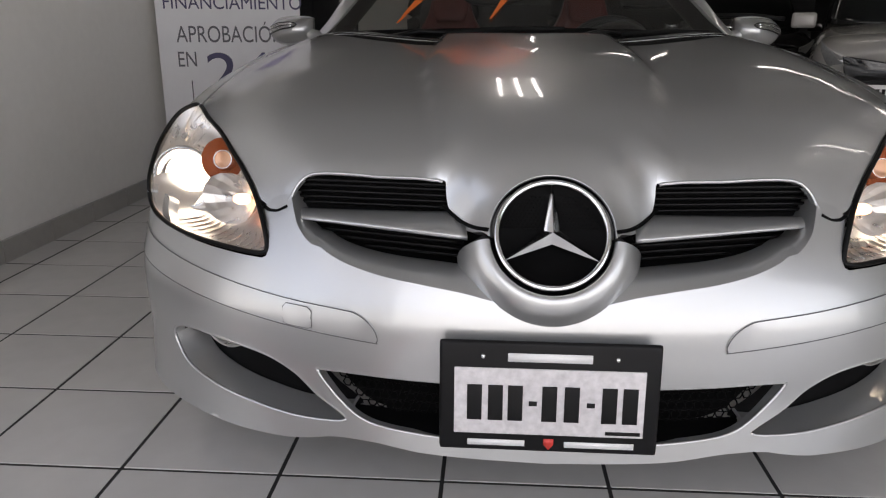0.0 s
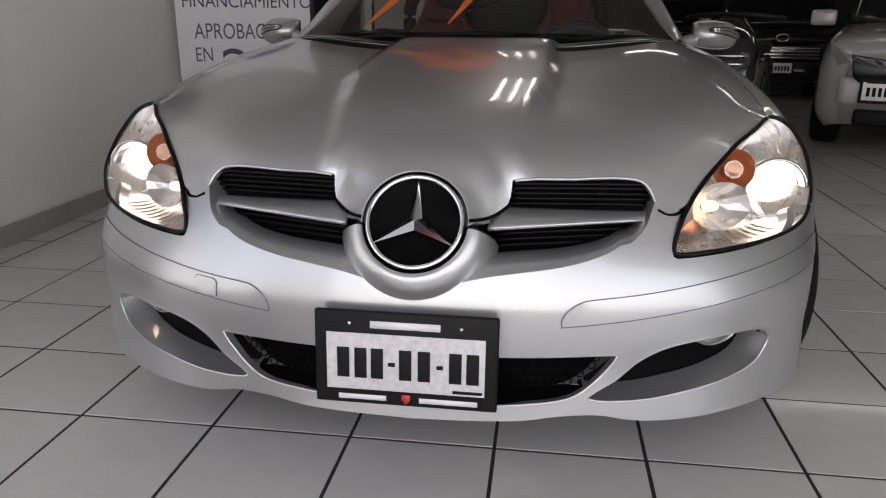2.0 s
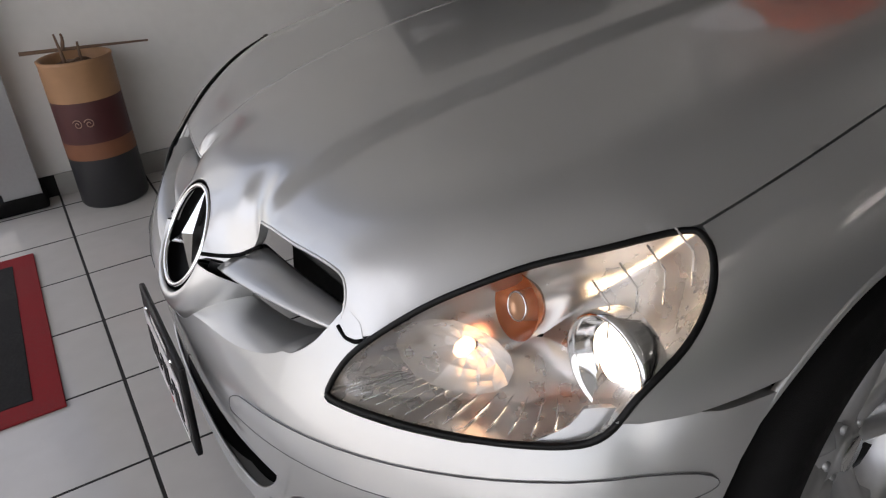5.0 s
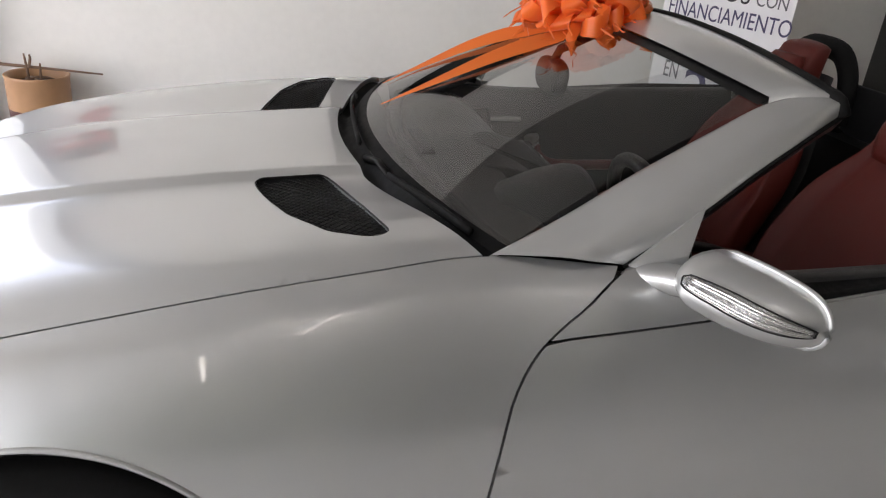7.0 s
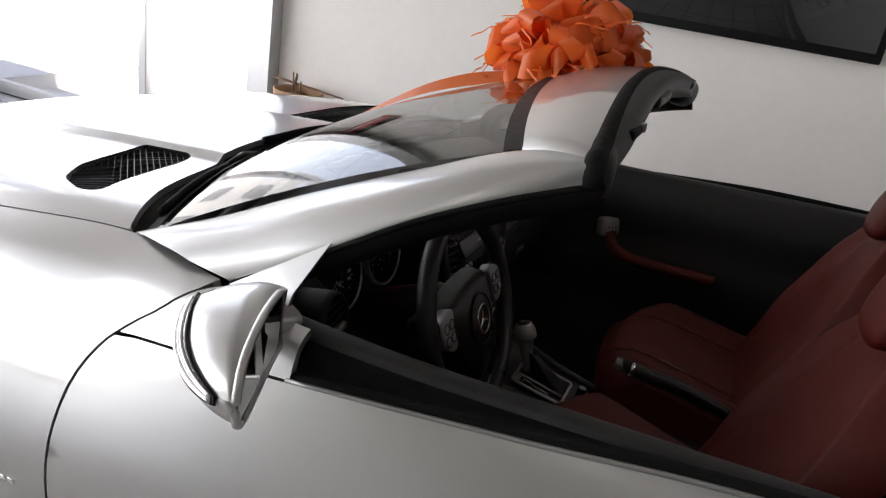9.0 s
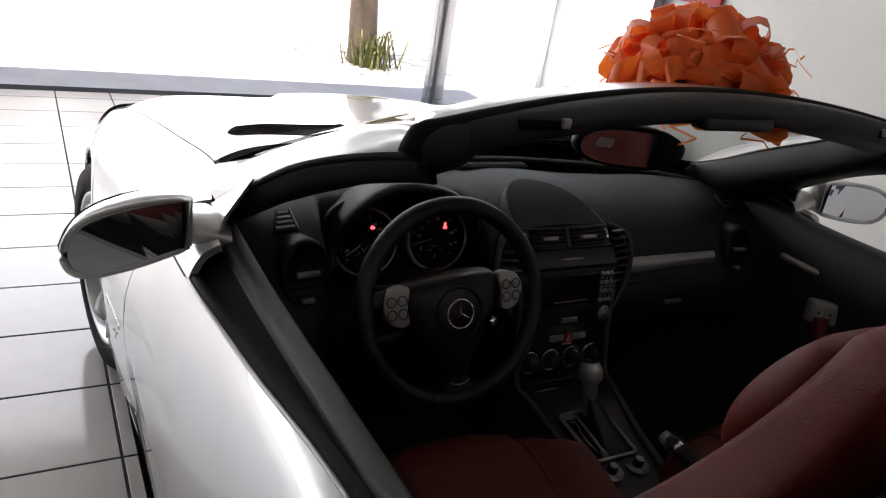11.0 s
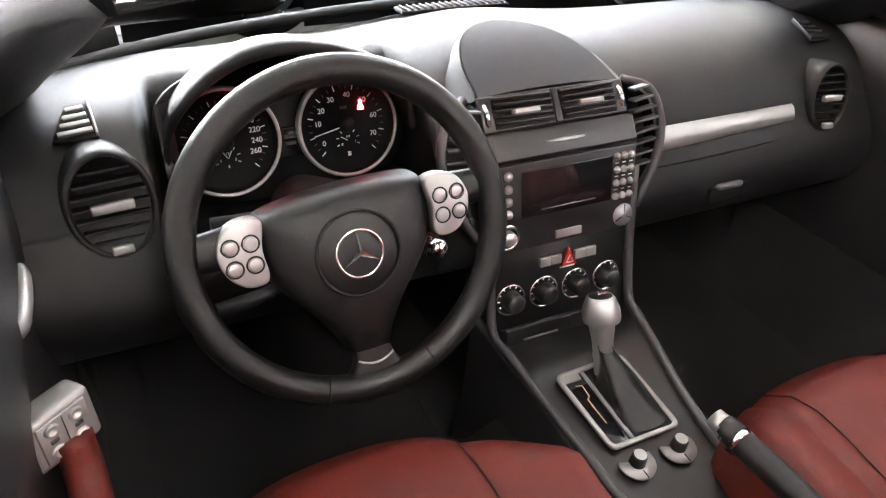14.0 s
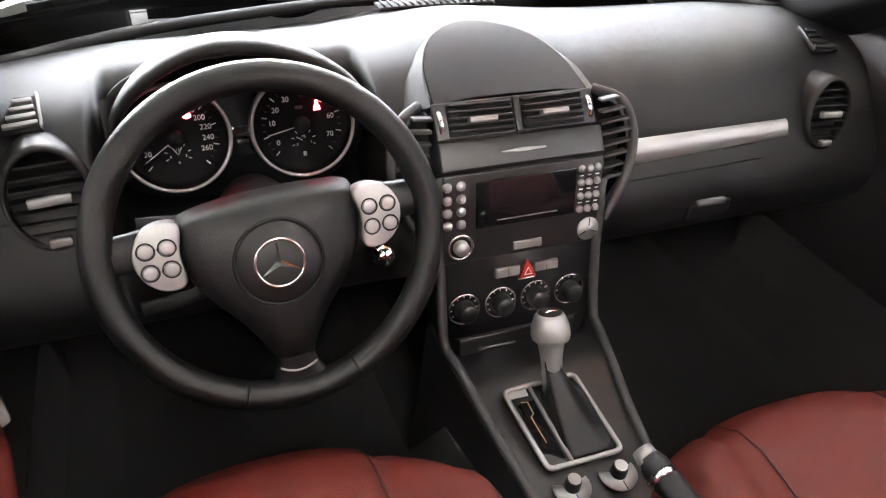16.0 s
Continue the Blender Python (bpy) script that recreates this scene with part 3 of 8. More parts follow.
def parked_car(label, paint, place, turn, L=4.3, W=1.74, H=1.45, hood_z=0.90, nose_z=0.80, plate_z=0.48, slats=4, plate_x=0.0):
    """A parked car, its nose at the origin facing -y."""
    c = empty("parked_car", place)
    c.rotation_euler = (0, 0, turn)
    tagged(c, label, "car", "cars standing in the showroom")
    hw = W / 2
    wy = crv((0, 0.70), (0.05, 0.80), (0.2, 0.93), (0.5, 0.985), (1.2, 1.0), (L - 0.8, 1.0), (L - 0.2, 0.93), (L, 0.80))
    top = crv((0, nose_z - 0.06), (0.06, nose_z), (0.3, hood_z - 0.03), (1.0, hood_z + 0.05), (1.25, hood_z + 0.06), (L - 0.9, hood_z + 0.08), (L - 0.1, hood_z + 0.04), (L, hood_z - 0.1))
    rows = []
    for y in np.concatenate([[0, 0.03, 0.08, 0.16, 0.3], np.linspace(0.5, L - 0.4, 14), [L - 0.2, L - 0.08, L]]):
        w, t = hw * float(wy(y)), float(top(y))
        lo = 0.20 + 0.05 * max(0, 1 - y / 0.2)
        sec = [(-w * 0.90, lo), (-w * 0.985, 0.32), (-w, 0.55), (-w * 0.97, t - 0.16), (-w * 0.90, t - 0.05), (-w * 0.70, t), (0, t + 0.03), (w * 0.70, t), (w * 0.90, t - 0.05), (w * 0.97, t - 0.16), (w, 0.55), (w * 0.985, 0.32), (w * 0.90, lo)]
        rows.append([(x, y, z) for x, z in spline([(x, z, 0) for x, z in sec], 40)[:, :2]])
    part("body", cap_ends(grid_bm(rows)), paint, c)
    gh = []
    for k in np.linspace(0, 1, 9):
        z = hood_z + 0.03 + (H - hood_z - 0.03) * math.sin(k * math.pi / 2)
        f, b, w = 1.02 + 0.85 * k ** 1.2, L - 0.45 - 0.75 * k, hw * (0.93 - 0.20 * k)
        gh.append([(w * math.copysign(abs(math.cos(a)) ** 0.35, math.cos(a)), (f + b) / 2 + (b - f) / 2 * math.copysign(abs(math.sin(a)) ** 0.35, math.sin(a)), z - 0.02 * k * abs(math.cos(a))) for a in np.arange(40) * math.pi / 20])
    part("cabin_glass", cap_ends(grid_bm(gh, False, True)), M_TINT, c)
    part("roof", box(0, (1.87 + L - 1.2) / 2, H, W * 0.70, L - 3.0, 0.03, 0.012), paint, c)
    for sd in (-1, 1):
        lamp = spline([(0.42, 0.0), (0.62, 0.02), (0.80, 0.09), (0.86, 0.14), (0.84, 0.05), (0.74, -0.06), (0.58, -0.09), (0.46, -0.05)], 32, True)
        pts = [(sd * hw * x, 0.012 + 0.33 * max(0, x - 0.55) ** 1.3 - 0.004, nose_z - 0.10 + z) for x, z in lamp]
        ctr = np.mean(pts, 0) + [sd * 0.02, -0.03, 0]
        part("headlamp", grid_bm([[tuple(ctr + (np.array(p) - ctr) * r) for p in pts] for r in (0.05, 0.5, 0.85, 1.0)] + [[tuple(np.array(p) + [0, 0.06, 0]) for p in pts]], False, True), M_CLEARLAMP, c, "clear headlamp")
        part("door_mirror", box(sd * (hw + 0.08), 1.25, hood_z + 0.10, 0.20, 0.10, 0.13, 0.03), paint, c)
        for y in (0.82, L - 0.85):
            m = frame_m((sd * (hw - 0.10), y, 0.315), (0, sd, 0), (0, 0, 1))
            w = part("wheel", lathe([(0.0, 0.07), (0.20, 0.09), (0.215, 0.105), (0.28, 0.105), (0.313, 0.08), (0.315, -0.08), (0.28, -0.1), (0.0, -0.1)], 32, m), M_RUBBER, c)
            part("rim", lathe([(0.0, 0.098), (0.06, 0.10), (0.19, 0.108), (0.212, 0.112)], 20, m), M_ALLOY, w)
    g = part("grille", prism([(-hw * 0.66, 0.10), (-hw * 0.30, 0.060), (hw * 0.30, 0.060), (hw * 0.66, 0.10), (hw * 0.62, -0.06), (hw * 0.52, -0.12), (-hw * 0.52, -0.12), (-hw * 0.62, -0.06)], 0.06, frame_m((0, 0.025, nose_z - 0.16), (1, 0, 0), (0, 0, 1)), 0.008), M_GLOSSBLACK, c, "dark grille with round emblem")
    for i in range(slats):
        part("slat", box(0, -0.038, nose_z - 0.25 + 0.12 * i / max(1, slats - 1), hw * 1.00, 0.012, 0.010, 0.003), M_CHROME if paint is M_BLACKPAINT else M_GLOSSBLACK, g)
    part("emblem", tube([(0.075 * math.cos(a), -0.005, nose_z - 0.005 + 0.045 * math.sin(a)) for a in np.arange(24) * math.pi / 12], 0.008, 6, True), M_CHROME, c)
    part("bumper_bar", box(0, 0.06, plate_z, hw * 1.50, 0.16, 0.22, 0.07, seg=3), paint, c)
    part("lower_intake", box(0, 0.0, 0.30, hw * 1.15, 0.05, 0.12, 0.025), M_BLACK, c)
    pl = part("number_plate", box(plate_x, -0.032, plate_z, 0.34, 0.012, 0.17, 0.006), M_BLACK, c)
    part("plate_sheet", box(plate_x, -0.040, plate_z, 0.30, 0.006, 0.125, 0.002), M_WHITE, pl)
    for k in range(7):
        part("plate_bar", box(plate_x - 0.112 + 0.037 * k, -0.044, plate_z - 0.004, 0.022, 0.004, 0.062, 0), M_BLACK, pl)
    return c


parked_car("white compact car with dark grille and clear headlamps", M_WHITEPAINT, (2.85, 4.25, 0), radians(-24), W=1.52, plate_z=0.49, slats=1, plate_x=-0.25)
parked_car("glossy black saloon car with bright grille slats", M_BLACKPAINT, (3.22, 9.0, 0), radians(-12), L=4.6, W=1.8, hood_z=0.88, nose_z=0.78, plate_z=0.40)
parked_car("black car standing deep in the dark showroom", M_BLACKPAINT, (3.2, 14.2, 0), radians(-5), L=3.6, W=1.75, plate_z=0.42)


def scooter(place, turn):
    """A small black vehicle of unclear kind, shaped by guess as a motor scooter."""
    s = empty("guessed_scooter", place)
    s.rotation_euler = (0, 0, turn)
    tagged(s, "black vehicle with bright slats and a small plate, kind guessed", "scooter")
    rows = []
    for z, w, d, y in ((0.30, 0.14, 0.10, 0.06), (0.45, 0.20, 0.14, 0.05), (0.62, 0.23, 0.15, 0.06), (0.78, 0.22, 0.14, 0.10), (0.90, 0.16, 0.11, 0.16), (0.98, 0.09, 0.07, 0.20)):
        rows.append([(w * math.cos(a), y + d * math.sin(a), z) for a in np.arange(28) * math.pi / 14])
    part("front_shield", cap_ends(grid_bm([spline(r, 28) for r in np.array(rows)], False, True)), M_BLACKPAINT, s)
    for i in range(4):
        z = 0.60 + 0.05 * i
        part("slat", tube([(0.20 * math.sin(a), 0.06 - 0.155 * math.cos(a), z) for a in np.linspace(-1.0, 1.0, 12)], 0.006, 6), M_CHROME, s)
    part("lamp_trim", tube([(0.16 * math.cos(a), 0.02 + 0.03 * math.cos(2 * a), 0.86 + 0.07 * math.sin(a)) for a in np.linspace(0, math.pi, 14)], 0.006, 6), M_CHROME, s)
    pl = part("number_plate", box(0, -0.115, 0.48, 0.19, 0.008, 0.15, 0.004), M_WHITE, s)
    for i in range(5):
        part("plate_bar", box(-0.06 + 0.03 * i, -0.121, 0.475, 0.018, 0.003, 0.07, 0), M_BLACK, pl)
    part("saddle", box(0, 0.80, 0.78, 0.26, 0.60, 0.10, 0.045, seg=3), M_BLACK, s)
    part("rear_body", box(0, 0.85, 0.56, 0.30, 0.66, 0.34, 0.10, seg=3), M_BLACKPAINT, s)
    part("footboard", box(0, 0.38, 0.30, 0.30, 0.50, 0.08, 0.03), M_BLACK, s)
    for y in (0.02, 1.08):
        m = frame_m((0, y, 0.215), (0, 1, 0), (0, 0, 1))
        w = part("wheel", lathe([(0.0, 0.03), (0.13, 0.035), (0.15, 0.05), (0.20, 0.045), (0.215, 0.0), (0.20, -0.045), (0.15, -0.05), (0.0, -0.03)], 28, m), M_RUBBER, s)
    part("handlebar", tube(spline([(-0.32, 0.30, 0.98), (-0.12, 0.20, 1.0), (0.12, 0.20, 1.0), (0.32, 0.30, 0.98)], 14), 0.014, 8), M_BLACK, s)
    return s


scooter((1.33, 3.75, 0), radians(-25))
# ---------------------------------------------------------------- the silver roadster: surfaces of the body
# x to the car's left, y backwards from the nose, z up
seam_x = crv((0.06, 0.455), (0.14, 0.515), (0.2, 0.575), (0.3, 0.655), (0.446, 0.736), (0.6, 0.741), (0.8, 0.734), (1.0, 0.721), (1.2, 0.702), (1.42, 0.676), (1.64, 0.727), (1.8, 0.745), (2.8, 0.745), (3.3, 0.70), (4.0, 0.55))
seam_z = crv((0.06, 0.555), (0.14, 0.625), (0.2, 0.660), (0.3, 0.705), (0.446, 0.741), (0.75, 0.803), (1.1, 0.856), (1.42, 0.883), (1.64, 0.886), (1.8, 0.874), (2.2, 0.876), (2.41, 0.884), (2.8, 0.892), (3.3, 0.90), (4.0, 0.86))
mid_z = crv((0.06, 0.64), (0.1, 0.69), (0.14, 0.715), (0.2, 0.742), (0.3, 0.775), (0.446, 0.806), (0.7, 0.846), (1.0, 0.876), (1.3, 0.897), (1.6, 0.90), (2.8, 0.90), (3.4, 0.93), (4.0, 0.90))
wide_x = crv((0.06, 0.52), (0.1, 0.605), (0.14, 0.675), (0.2, 0.750), (0.24, 0.784), (0.3, 0.815), (0.37, 0.840), (0.45, 0.858), (0.74, 0.884), (1.1, 0.872), (1.5, 0.852), (2.3, 0.855), (3.25, 0.868), (3.7, 0.82), (4.0, 0.70))
wide_z = crv((0.06, 0.53), (0.2, 0.565), (0.35, 0.585), (0.6, 0.60), (1.0, 0.60), (4.0, 0.62))
VK = np.array([0, 0.16, 0.24, 0.36, 0.5, 0.58, 0.72, 0.88, 1.0])


def body(q):
    """Flat (y, v) to the body: v 0 at the middle of the hood, 0.5 at the wing's upper seam, 1 at the sill."""
    y, v = q[:, 0], np.clip(q[:, 1], 0, 1)
    xs, zs, zm, xw, zw = seam_x(y), seam_z(y), mid_z(y), wide_x(y), wide_z(y)
    f = np.clip((y - 0.06) / 0.5, 0, 1)
    k = np.clip((y - 1.42) / 0.3, 0, 1)
    b0 = np.minimum(0.17 + 0.07 * f, 0.42 * xs + 0.02)
    drop = zm - zs
    X = [0 * y, b0, b0 + 0.045, 0.80 * xs, xs, xs + (xw - xs) * 0.45, xw - 0.006, xw - 0.012, xw - 0.032]
    Z = [zm, zm - 0.10 * drop, zm - 0.10 * drop - 0.016, zm - 0.52 * drop + 0.003 + 0.007 * f, zs, zs - (zs - zw) * 0.16, zw + 0.03 * (zs - zw), 0.36 + 0 * y, 0.19 + 0 * y]
    X, Z = np.array(X), np.array(Z)
    i = np.clip(np.searchsorted(VK, v) - 1, 0, len(VK) - 2)
    u = (v - VK[i]) / (VK[i + 1] - VK[i])
    c = np.arange(len(y))

    def cr(A):
        def tan(j):
            a, b = np.maximum(j - 1, 0), np.minimum(j + 1, len(VK) - 1)
            return (A[b, c] - A[a, c]) / (VK[b] - VK[a])
        h = VK[i + 1] - VK[i]
        t0, t1 = tan(i), tan(i + 1)
        t0 = np.where((i == 0) & (A is Z), 0, t0)
        return (1 + 2 * u) * (1 - u) ** 2 * A[i, c] + u * (1 - u) ** 2 * h * t0 + u * u * (3 - 2 * u) * A[i + 1, c] + u * u * (u - 1) * h * t1
    return np.stack([cr(X), y, cr(Z)], 1)


def top_patch(q):
    """Flat (x, y) on hood and wings."""
    x, y = np.abs(q[:, 0]), q[:, 1]
    lo, hi = np.zeros(len(x)), np.full(len(x), 0.72)
    for _ in range(26):
        m = (lo + hi) / 2
        less = body(np.stack([y, m], 1))[:, 0] < x
        lo, hi = np.where(less, m, lo), np.where(less, hi, m)
    p = body(np.stack([y, (lo + hi) / 2], 1))
    p[:, 0] *= np.where(q[:, 0] < 0, -1, 1)
    return p


plan = spline([(0, -0.05), (0.14, -0.048), (0.28, -0.037), (0.42, -0.010), (0.55, 0.038), (0.665, 0.105), (0.755, 0.180), (0.815, 0.262), (0.852, 0.36), (0.872, 0.47), (0.876, 0.56)], 240)
plan_s = np.concatenate([[0], np.cumsum(np.linalg.norm(np.diff(plan, axis=0), axis=1))])
plan_n = np.gradient(plan, axis=0)
plan_n = np.stack([plan_n[:, 1], -plan_n[:, 0]], 1) / np.linalg.norm(plan_n, axis=1)[:, None]
bump_off = crv((0.13, -0.06), (0.165, -0.012), (0.19, 0.004), (0.24, 0.0), (0.30, -0.004), (0.37, 0.0), (0.43, 0.0), (0.47, -0.012), (0.52, -0.036), (0.57, -0.068), (0.64, -0.12))


def bumper_at(q):
    """Flat (length along the plan curve, z) to the front bumper's skin."""
    s, z = q[:, 0], q[:, 1]
    a = np.abs(s)
    ix = [np.interp(a, plan_s, plan[:, k]) for k in (0, 1)]
    nx = [np.interp(a, plan_s, plan_n[:, k]) for k in (0, 1)]
    o = bump_off(z) * np.clip(1.15 - 0.50 * np.clip((a - 0.75) / 0.25, 0, 1) - 0.45 * np.clip((a - 0.95) / 0.10, 0, 1), 0.15, 1)
    x, y = ix[0] + nx[0] * o, ix[1] + nx[1] * o
    return np.stack([np.where(s < 0, -x, x), y, z], 1)


def s_of(x):
    return float(np.interp(x, plan[:, 0], plan_s))


car = empty("roadster")
tagged(car, "silver two-seat roadster with open roof and red leather seats", "car")
BODY_IN = (0, 1.6, 0.4)
AX, ARCH_Z, ARCH_R = 0.714, 0.338, 0.338

EC, TILT = Vector((0, 0.004, 0.582)), radians(33)           # emblem: middle and lean
EM = frame_m(EC, (1, 0, 0), (0, math.sin(TILT), math.cos(TILT)))
NOSE_SIDE = spline([(0.150, 0.052, 0.578), (0.166, 0.068, 0.594), (0.176, 0.084, 0.620), (0.178, 0.093, 0.648)], 10)


def ring_at(a, r=0.1025, h=0.0025):
    return np.array(EM @ Vector((r * math.cos(a), r * math.sin(a), h)))


def thin_plate(c, z):
    """A smooth sheet through heights z at flat places c."""
    def ker(d):
        return d * d * np.log(d + 1e-9)
    n = len(c)
    A = np.zeros((n + 3, n + 3))
    A[:n, :n] = ker(np.linalg.norm(c[:, None] - c[None], axis=2)) + 1e-7 * np.eye(n)
    A[:n, n], A[:n, n + 1:] = 1, c
    A[n:, :n] = A[:n, n:].T
    w = np.linalg.solve(A, np.concatenate([z, [0, 0, 0]]))
    return lambda q: ker(np.linalg.norm(q[:, None] - c[None], axis=2)) @ w[:n] + w[n] + q @ w[n + 1:]


known = [ring_at(a) for a in np.linspace(radians(-6), radians(186), 27)]
known += [p * [s, 1, 1] for p in NOSE_SIDE[::2] for s in (1, -1)]
known += list(top_patch(np.array([(x, y) for y in (0.165, 0.19, 0.22) for x in np.linspace(-0.26, 0.26, 11)] + [(s * x, y) for y in (0.105, 0.125, 0.145) for x in (0.185, 0.22, 0.26) for s in (1, -1)])))
known += [np.array((s * x, y, z)) for x, y, z in ((0.152, 0.102, 0.668), (0.147, 0.082, 0.652), (0.136, 0.062, 0.628), (0.124, 0.042, 0.602)) for s in (1, -1)]
known = np.array(known)
nose_z = thin_plate(known[:, :2], known[:, 2])

# hood
fy_x = [0, 0.10, 0.15, 0.1775, 0.1785, 0.2, 0.3, 0.40, 0.418, 0.430, 0.440, 0.448, 0.454, 0.459, 0.478, 0.495, 0.52]
fy_y = [0.165, 0.165, 0.165, 0.165, 0.094, 0.094, 0.106, 0.1235, 0.1265, 0.1265, 0.1235, 0.1185, 0.111, 0.103, 0.104, 0.110, 0.127]
fy = lambda x: float(np.interp(abs(x), fy_x, fy_y))
lamp_in = lambda y: float(np.interp(y, [0.093, 0.136, 0.180, 0.225, 0.287, 0.350, 0.432, 0.446], [0.503, 0.528, 0.560, 0.595, 0.638, 0.684, 0.731, 0.7345])) - 0.0045
edge_r = [(lamp_in(y), y) for y in np.linspace(0.128, 0.440, 16)] + [(seam_x(y) - 0.0018, y) for y in np.linspace(0.455, 1.405, 22)]
cowl_y = lambda x: 1.405 - 0.186 * (1 - (abs(x) / 0.676) ** 2.0)
front = [(x, fy(x)) for x in np.linspace(0.513, 0.180, 44)]
front += [tuple(p[:2]) for p in NOSE_SIDE[::-1]] + [tuple(ring_at(a)[:2]) for a in np.linspace(radians(-3), math.pi / 2, 26)]
half = [(seam_x(1.405) - 0.0018, 1.405)] + edge_r[::-1][1:] + front
rear = [(x, cowl_y(x)) for x in np.linspace(0, 0.66, 24)][:-1]
loop = half + [(-x, y) for x, y in front[::-1][1:]] + [(-x, y) for x, y in edge_r] + [(-x, y) for x, y in rear[::-1]] + rear[1:]


def vent_outline(sx, grow=0.0):
    o = np.array(round_poly([(0.258, 1.020), (0.259, 1.174), (0.44, 1.222), (0.598, 1.262), (0.612, 1.225), (0.578, 1.152), (0.482, 1.086), (0.350, 1.040)], 0.022, 6))
    return (o + (o - o.mean(0)) * grow) * [sx, 1]


def hood_at(q):
    p = top_patch(q)
    # the nose runs down to the emblem's ring
    far = np.clip((q[:, 1] - 0.165) / 0.05, 0, 1)
    wide = np.clip((np.abs(q[:, 0]) - 0.180) / 0.06, 0, 1)
    far, wide = far * far * (3 - 2 * far), wide * wide * (3 - 2 * wide)
    k = 1 - (1 - far) * (1 - wide)
    p[:, 2] = p[:, 2] * k + nose_z(q) * (1 - k)
    p[:, 0], p[:, 1] = q[:, 0], q[:, 1]
    # the lip rolls down into the grille openings
    d = q[:, 1] - np.interp(np.abs(q[:, 0]), fy_x, fy_y)
    p[:, 2] -= 0.004 * np.exp(-np.clip(d, 0, 1) / 0.006) * np.clip((np.abs(q[:, 0]) - 0.17) / 0.03, 0, 1)
    return p


hood = part("hood", panel(loop, hood_at, 0.016, 0.014, [vent_outline(1), vent_outline(-1)], inward=BODY_IN), M_PAINT, car)
for sx in (1, -1):
    o = vent_outline(sx, 0.02)
    vg = part("hood_vent", panel(o, lambda q: top_patch(q) - [0, 0, 0.010], 0.03, 0, inward=BODY_IN), M_BLACK, hood, "black honeycomb hood vent")
    wv = bmesh.new()
    oo = vent_outline(sx)
    lo, hi = oo.min(0), oo.max(0)
    for dirn in (1, -1):
        for k in np.arange(-0.5, 0.5, 0.0125):
            ts = np.linspace(-0.3, 0.3, 90)
            c = (lo + hi) / 2
            pts = np.stack([c[0] + ts * 0.7071 - dirn * k * 0.7071, c[1] + dirn * ts * 0.7071 + k * 0.7071], 1)
            ok = inside(pts, oo)
            if ok.sum() > 2:
                seg = top_patch(pts[ok][[0, -1]]) - [0, 0, 0.007]
                tube(seg, 0.0012, 4, bm=wv)
    tagged(part("vent_mesh", wv, M_COWL, vg), kind="stuff")
    rimv = top_patch(oo) - [0, 0, 0.002]
    part("vent_frame", tube(rimv, 0.0022, 6, True), M_COWL, vg)

# side panels
V = 1.7
flat = lambda q: body(np.stack([q[:, 0], q[:, 1] / V], 1))


def v_side(y, z):
    lo, hi = 0.5, 1.0
    for _ in range(26):
        m = (lo + hi) / 2
        if body(np.array([[y, m]]))[0, 2] > z:
            lo = m
        else:
            hi = m
    return m * V


arch = [(AX - ARCH_R * math.cos(a), ARCH_Z + ARCH_R * math.sin(a)) for a in np.linspace(-0.3, math.pi + 0.3, 60)]
arch_v = [(y, v_side(y, z)) for y, z in arch if z > 0.2]
SEAM_Z = 0.578
lamp_edge = spline([(0.488, 0.064, 0.532), (0.500, 0.060, 0.521), (0.552, 0.084, 0.521), (0.623, 0.127, 0.523), (0.697, 0.184, 0.527), (0.759, 0.241, 0.538), (0.788, 0.272, 0.560), (0.801, 0.304, 0.605), (0.808, 0.364, 0.651), (0.799, 0.405, 0.690), (0.781, 0.428, 0.720), (0.757, 0.440, 0.736), (0.731, 0.432, 0.739), (0.684, 0.350, 0.722), (0.638, 0.287, 0.703), (0.595, 0.225, 0.675), (0.560, 0.180, 0.647), (0.528, 0.136, 0.613), (0.503, 0.093, 0.577)], 76, True)
outer = [(0.447, 0.741), (0.445, 0.734), (0.430, 0.719), (0.408, 0.689), (0.367, 0.650), (0.306, 0.606), (0.276, 0.582)]
lamp_back = [(y, v_side(y, z)) for y, z in outer[1:]]
door_cut = [(1.436, 0.331), (1.418, 0.338), (1.408, 0.355), (1.405, 0.40), (1.408, 0.50), (1.420, 0.60), (1.440, 0.69), (1.475, 0.755), (1.52, 0.80), (1.575, 0.845), (1.635, 0.882)]
door_cut = [tuple(p) for p in spline([(y, v_side(y, z)) for y, z in door_cut], 30)]
y_arch = AX - math.sqrt(ARCH_R ** 2 - (SEAM_Z - ARCH_Z) ** 2)
z_at = lambda p: float(flat(np.array([p]))[0, 2])
wing_loop = [(y, 0.5018 * V) for y in np.linspace(1.63, 0.455, 30)] + lamp_back + [(y, v_side(y, SEAM_Z)) for y in (0.30, 0.33, 0.36)]
wing_loop += [p for p in arch_v if p[0] > y_arch + 0.004] + [(1.085, v_side(1.085, 0.205)), (1.398, v_side(1.398, 0.205))] + [(y - 0.001, v) for y, v in door_cut if y < 1.409 or z_at((y, v)) > 0.45][:-1]
sill_z = crv((1.40, 0.333), (1.60, 0.320), (1.76, 0.311), (2.04, 0.302), (2.7, 0.300))
belt_z = crv((1.48, 0.768), (1.51, 0.778), (1.6, 0.792), (1.69, 0.803), (1.87, 0.822), (2.11, 0.849), (2.41, 0.878), (2.76, 0.889))
dc = [(y + 0.0045, v) for y, v in door_cut if z_at((y, v)) < float(belt_z(y)) - 0.002]
belt_line = [(y, v_side(y, float(belt_z(y)))) for y in np.linspace(dc[-1][0] + 0.008, 2.745, 34)]
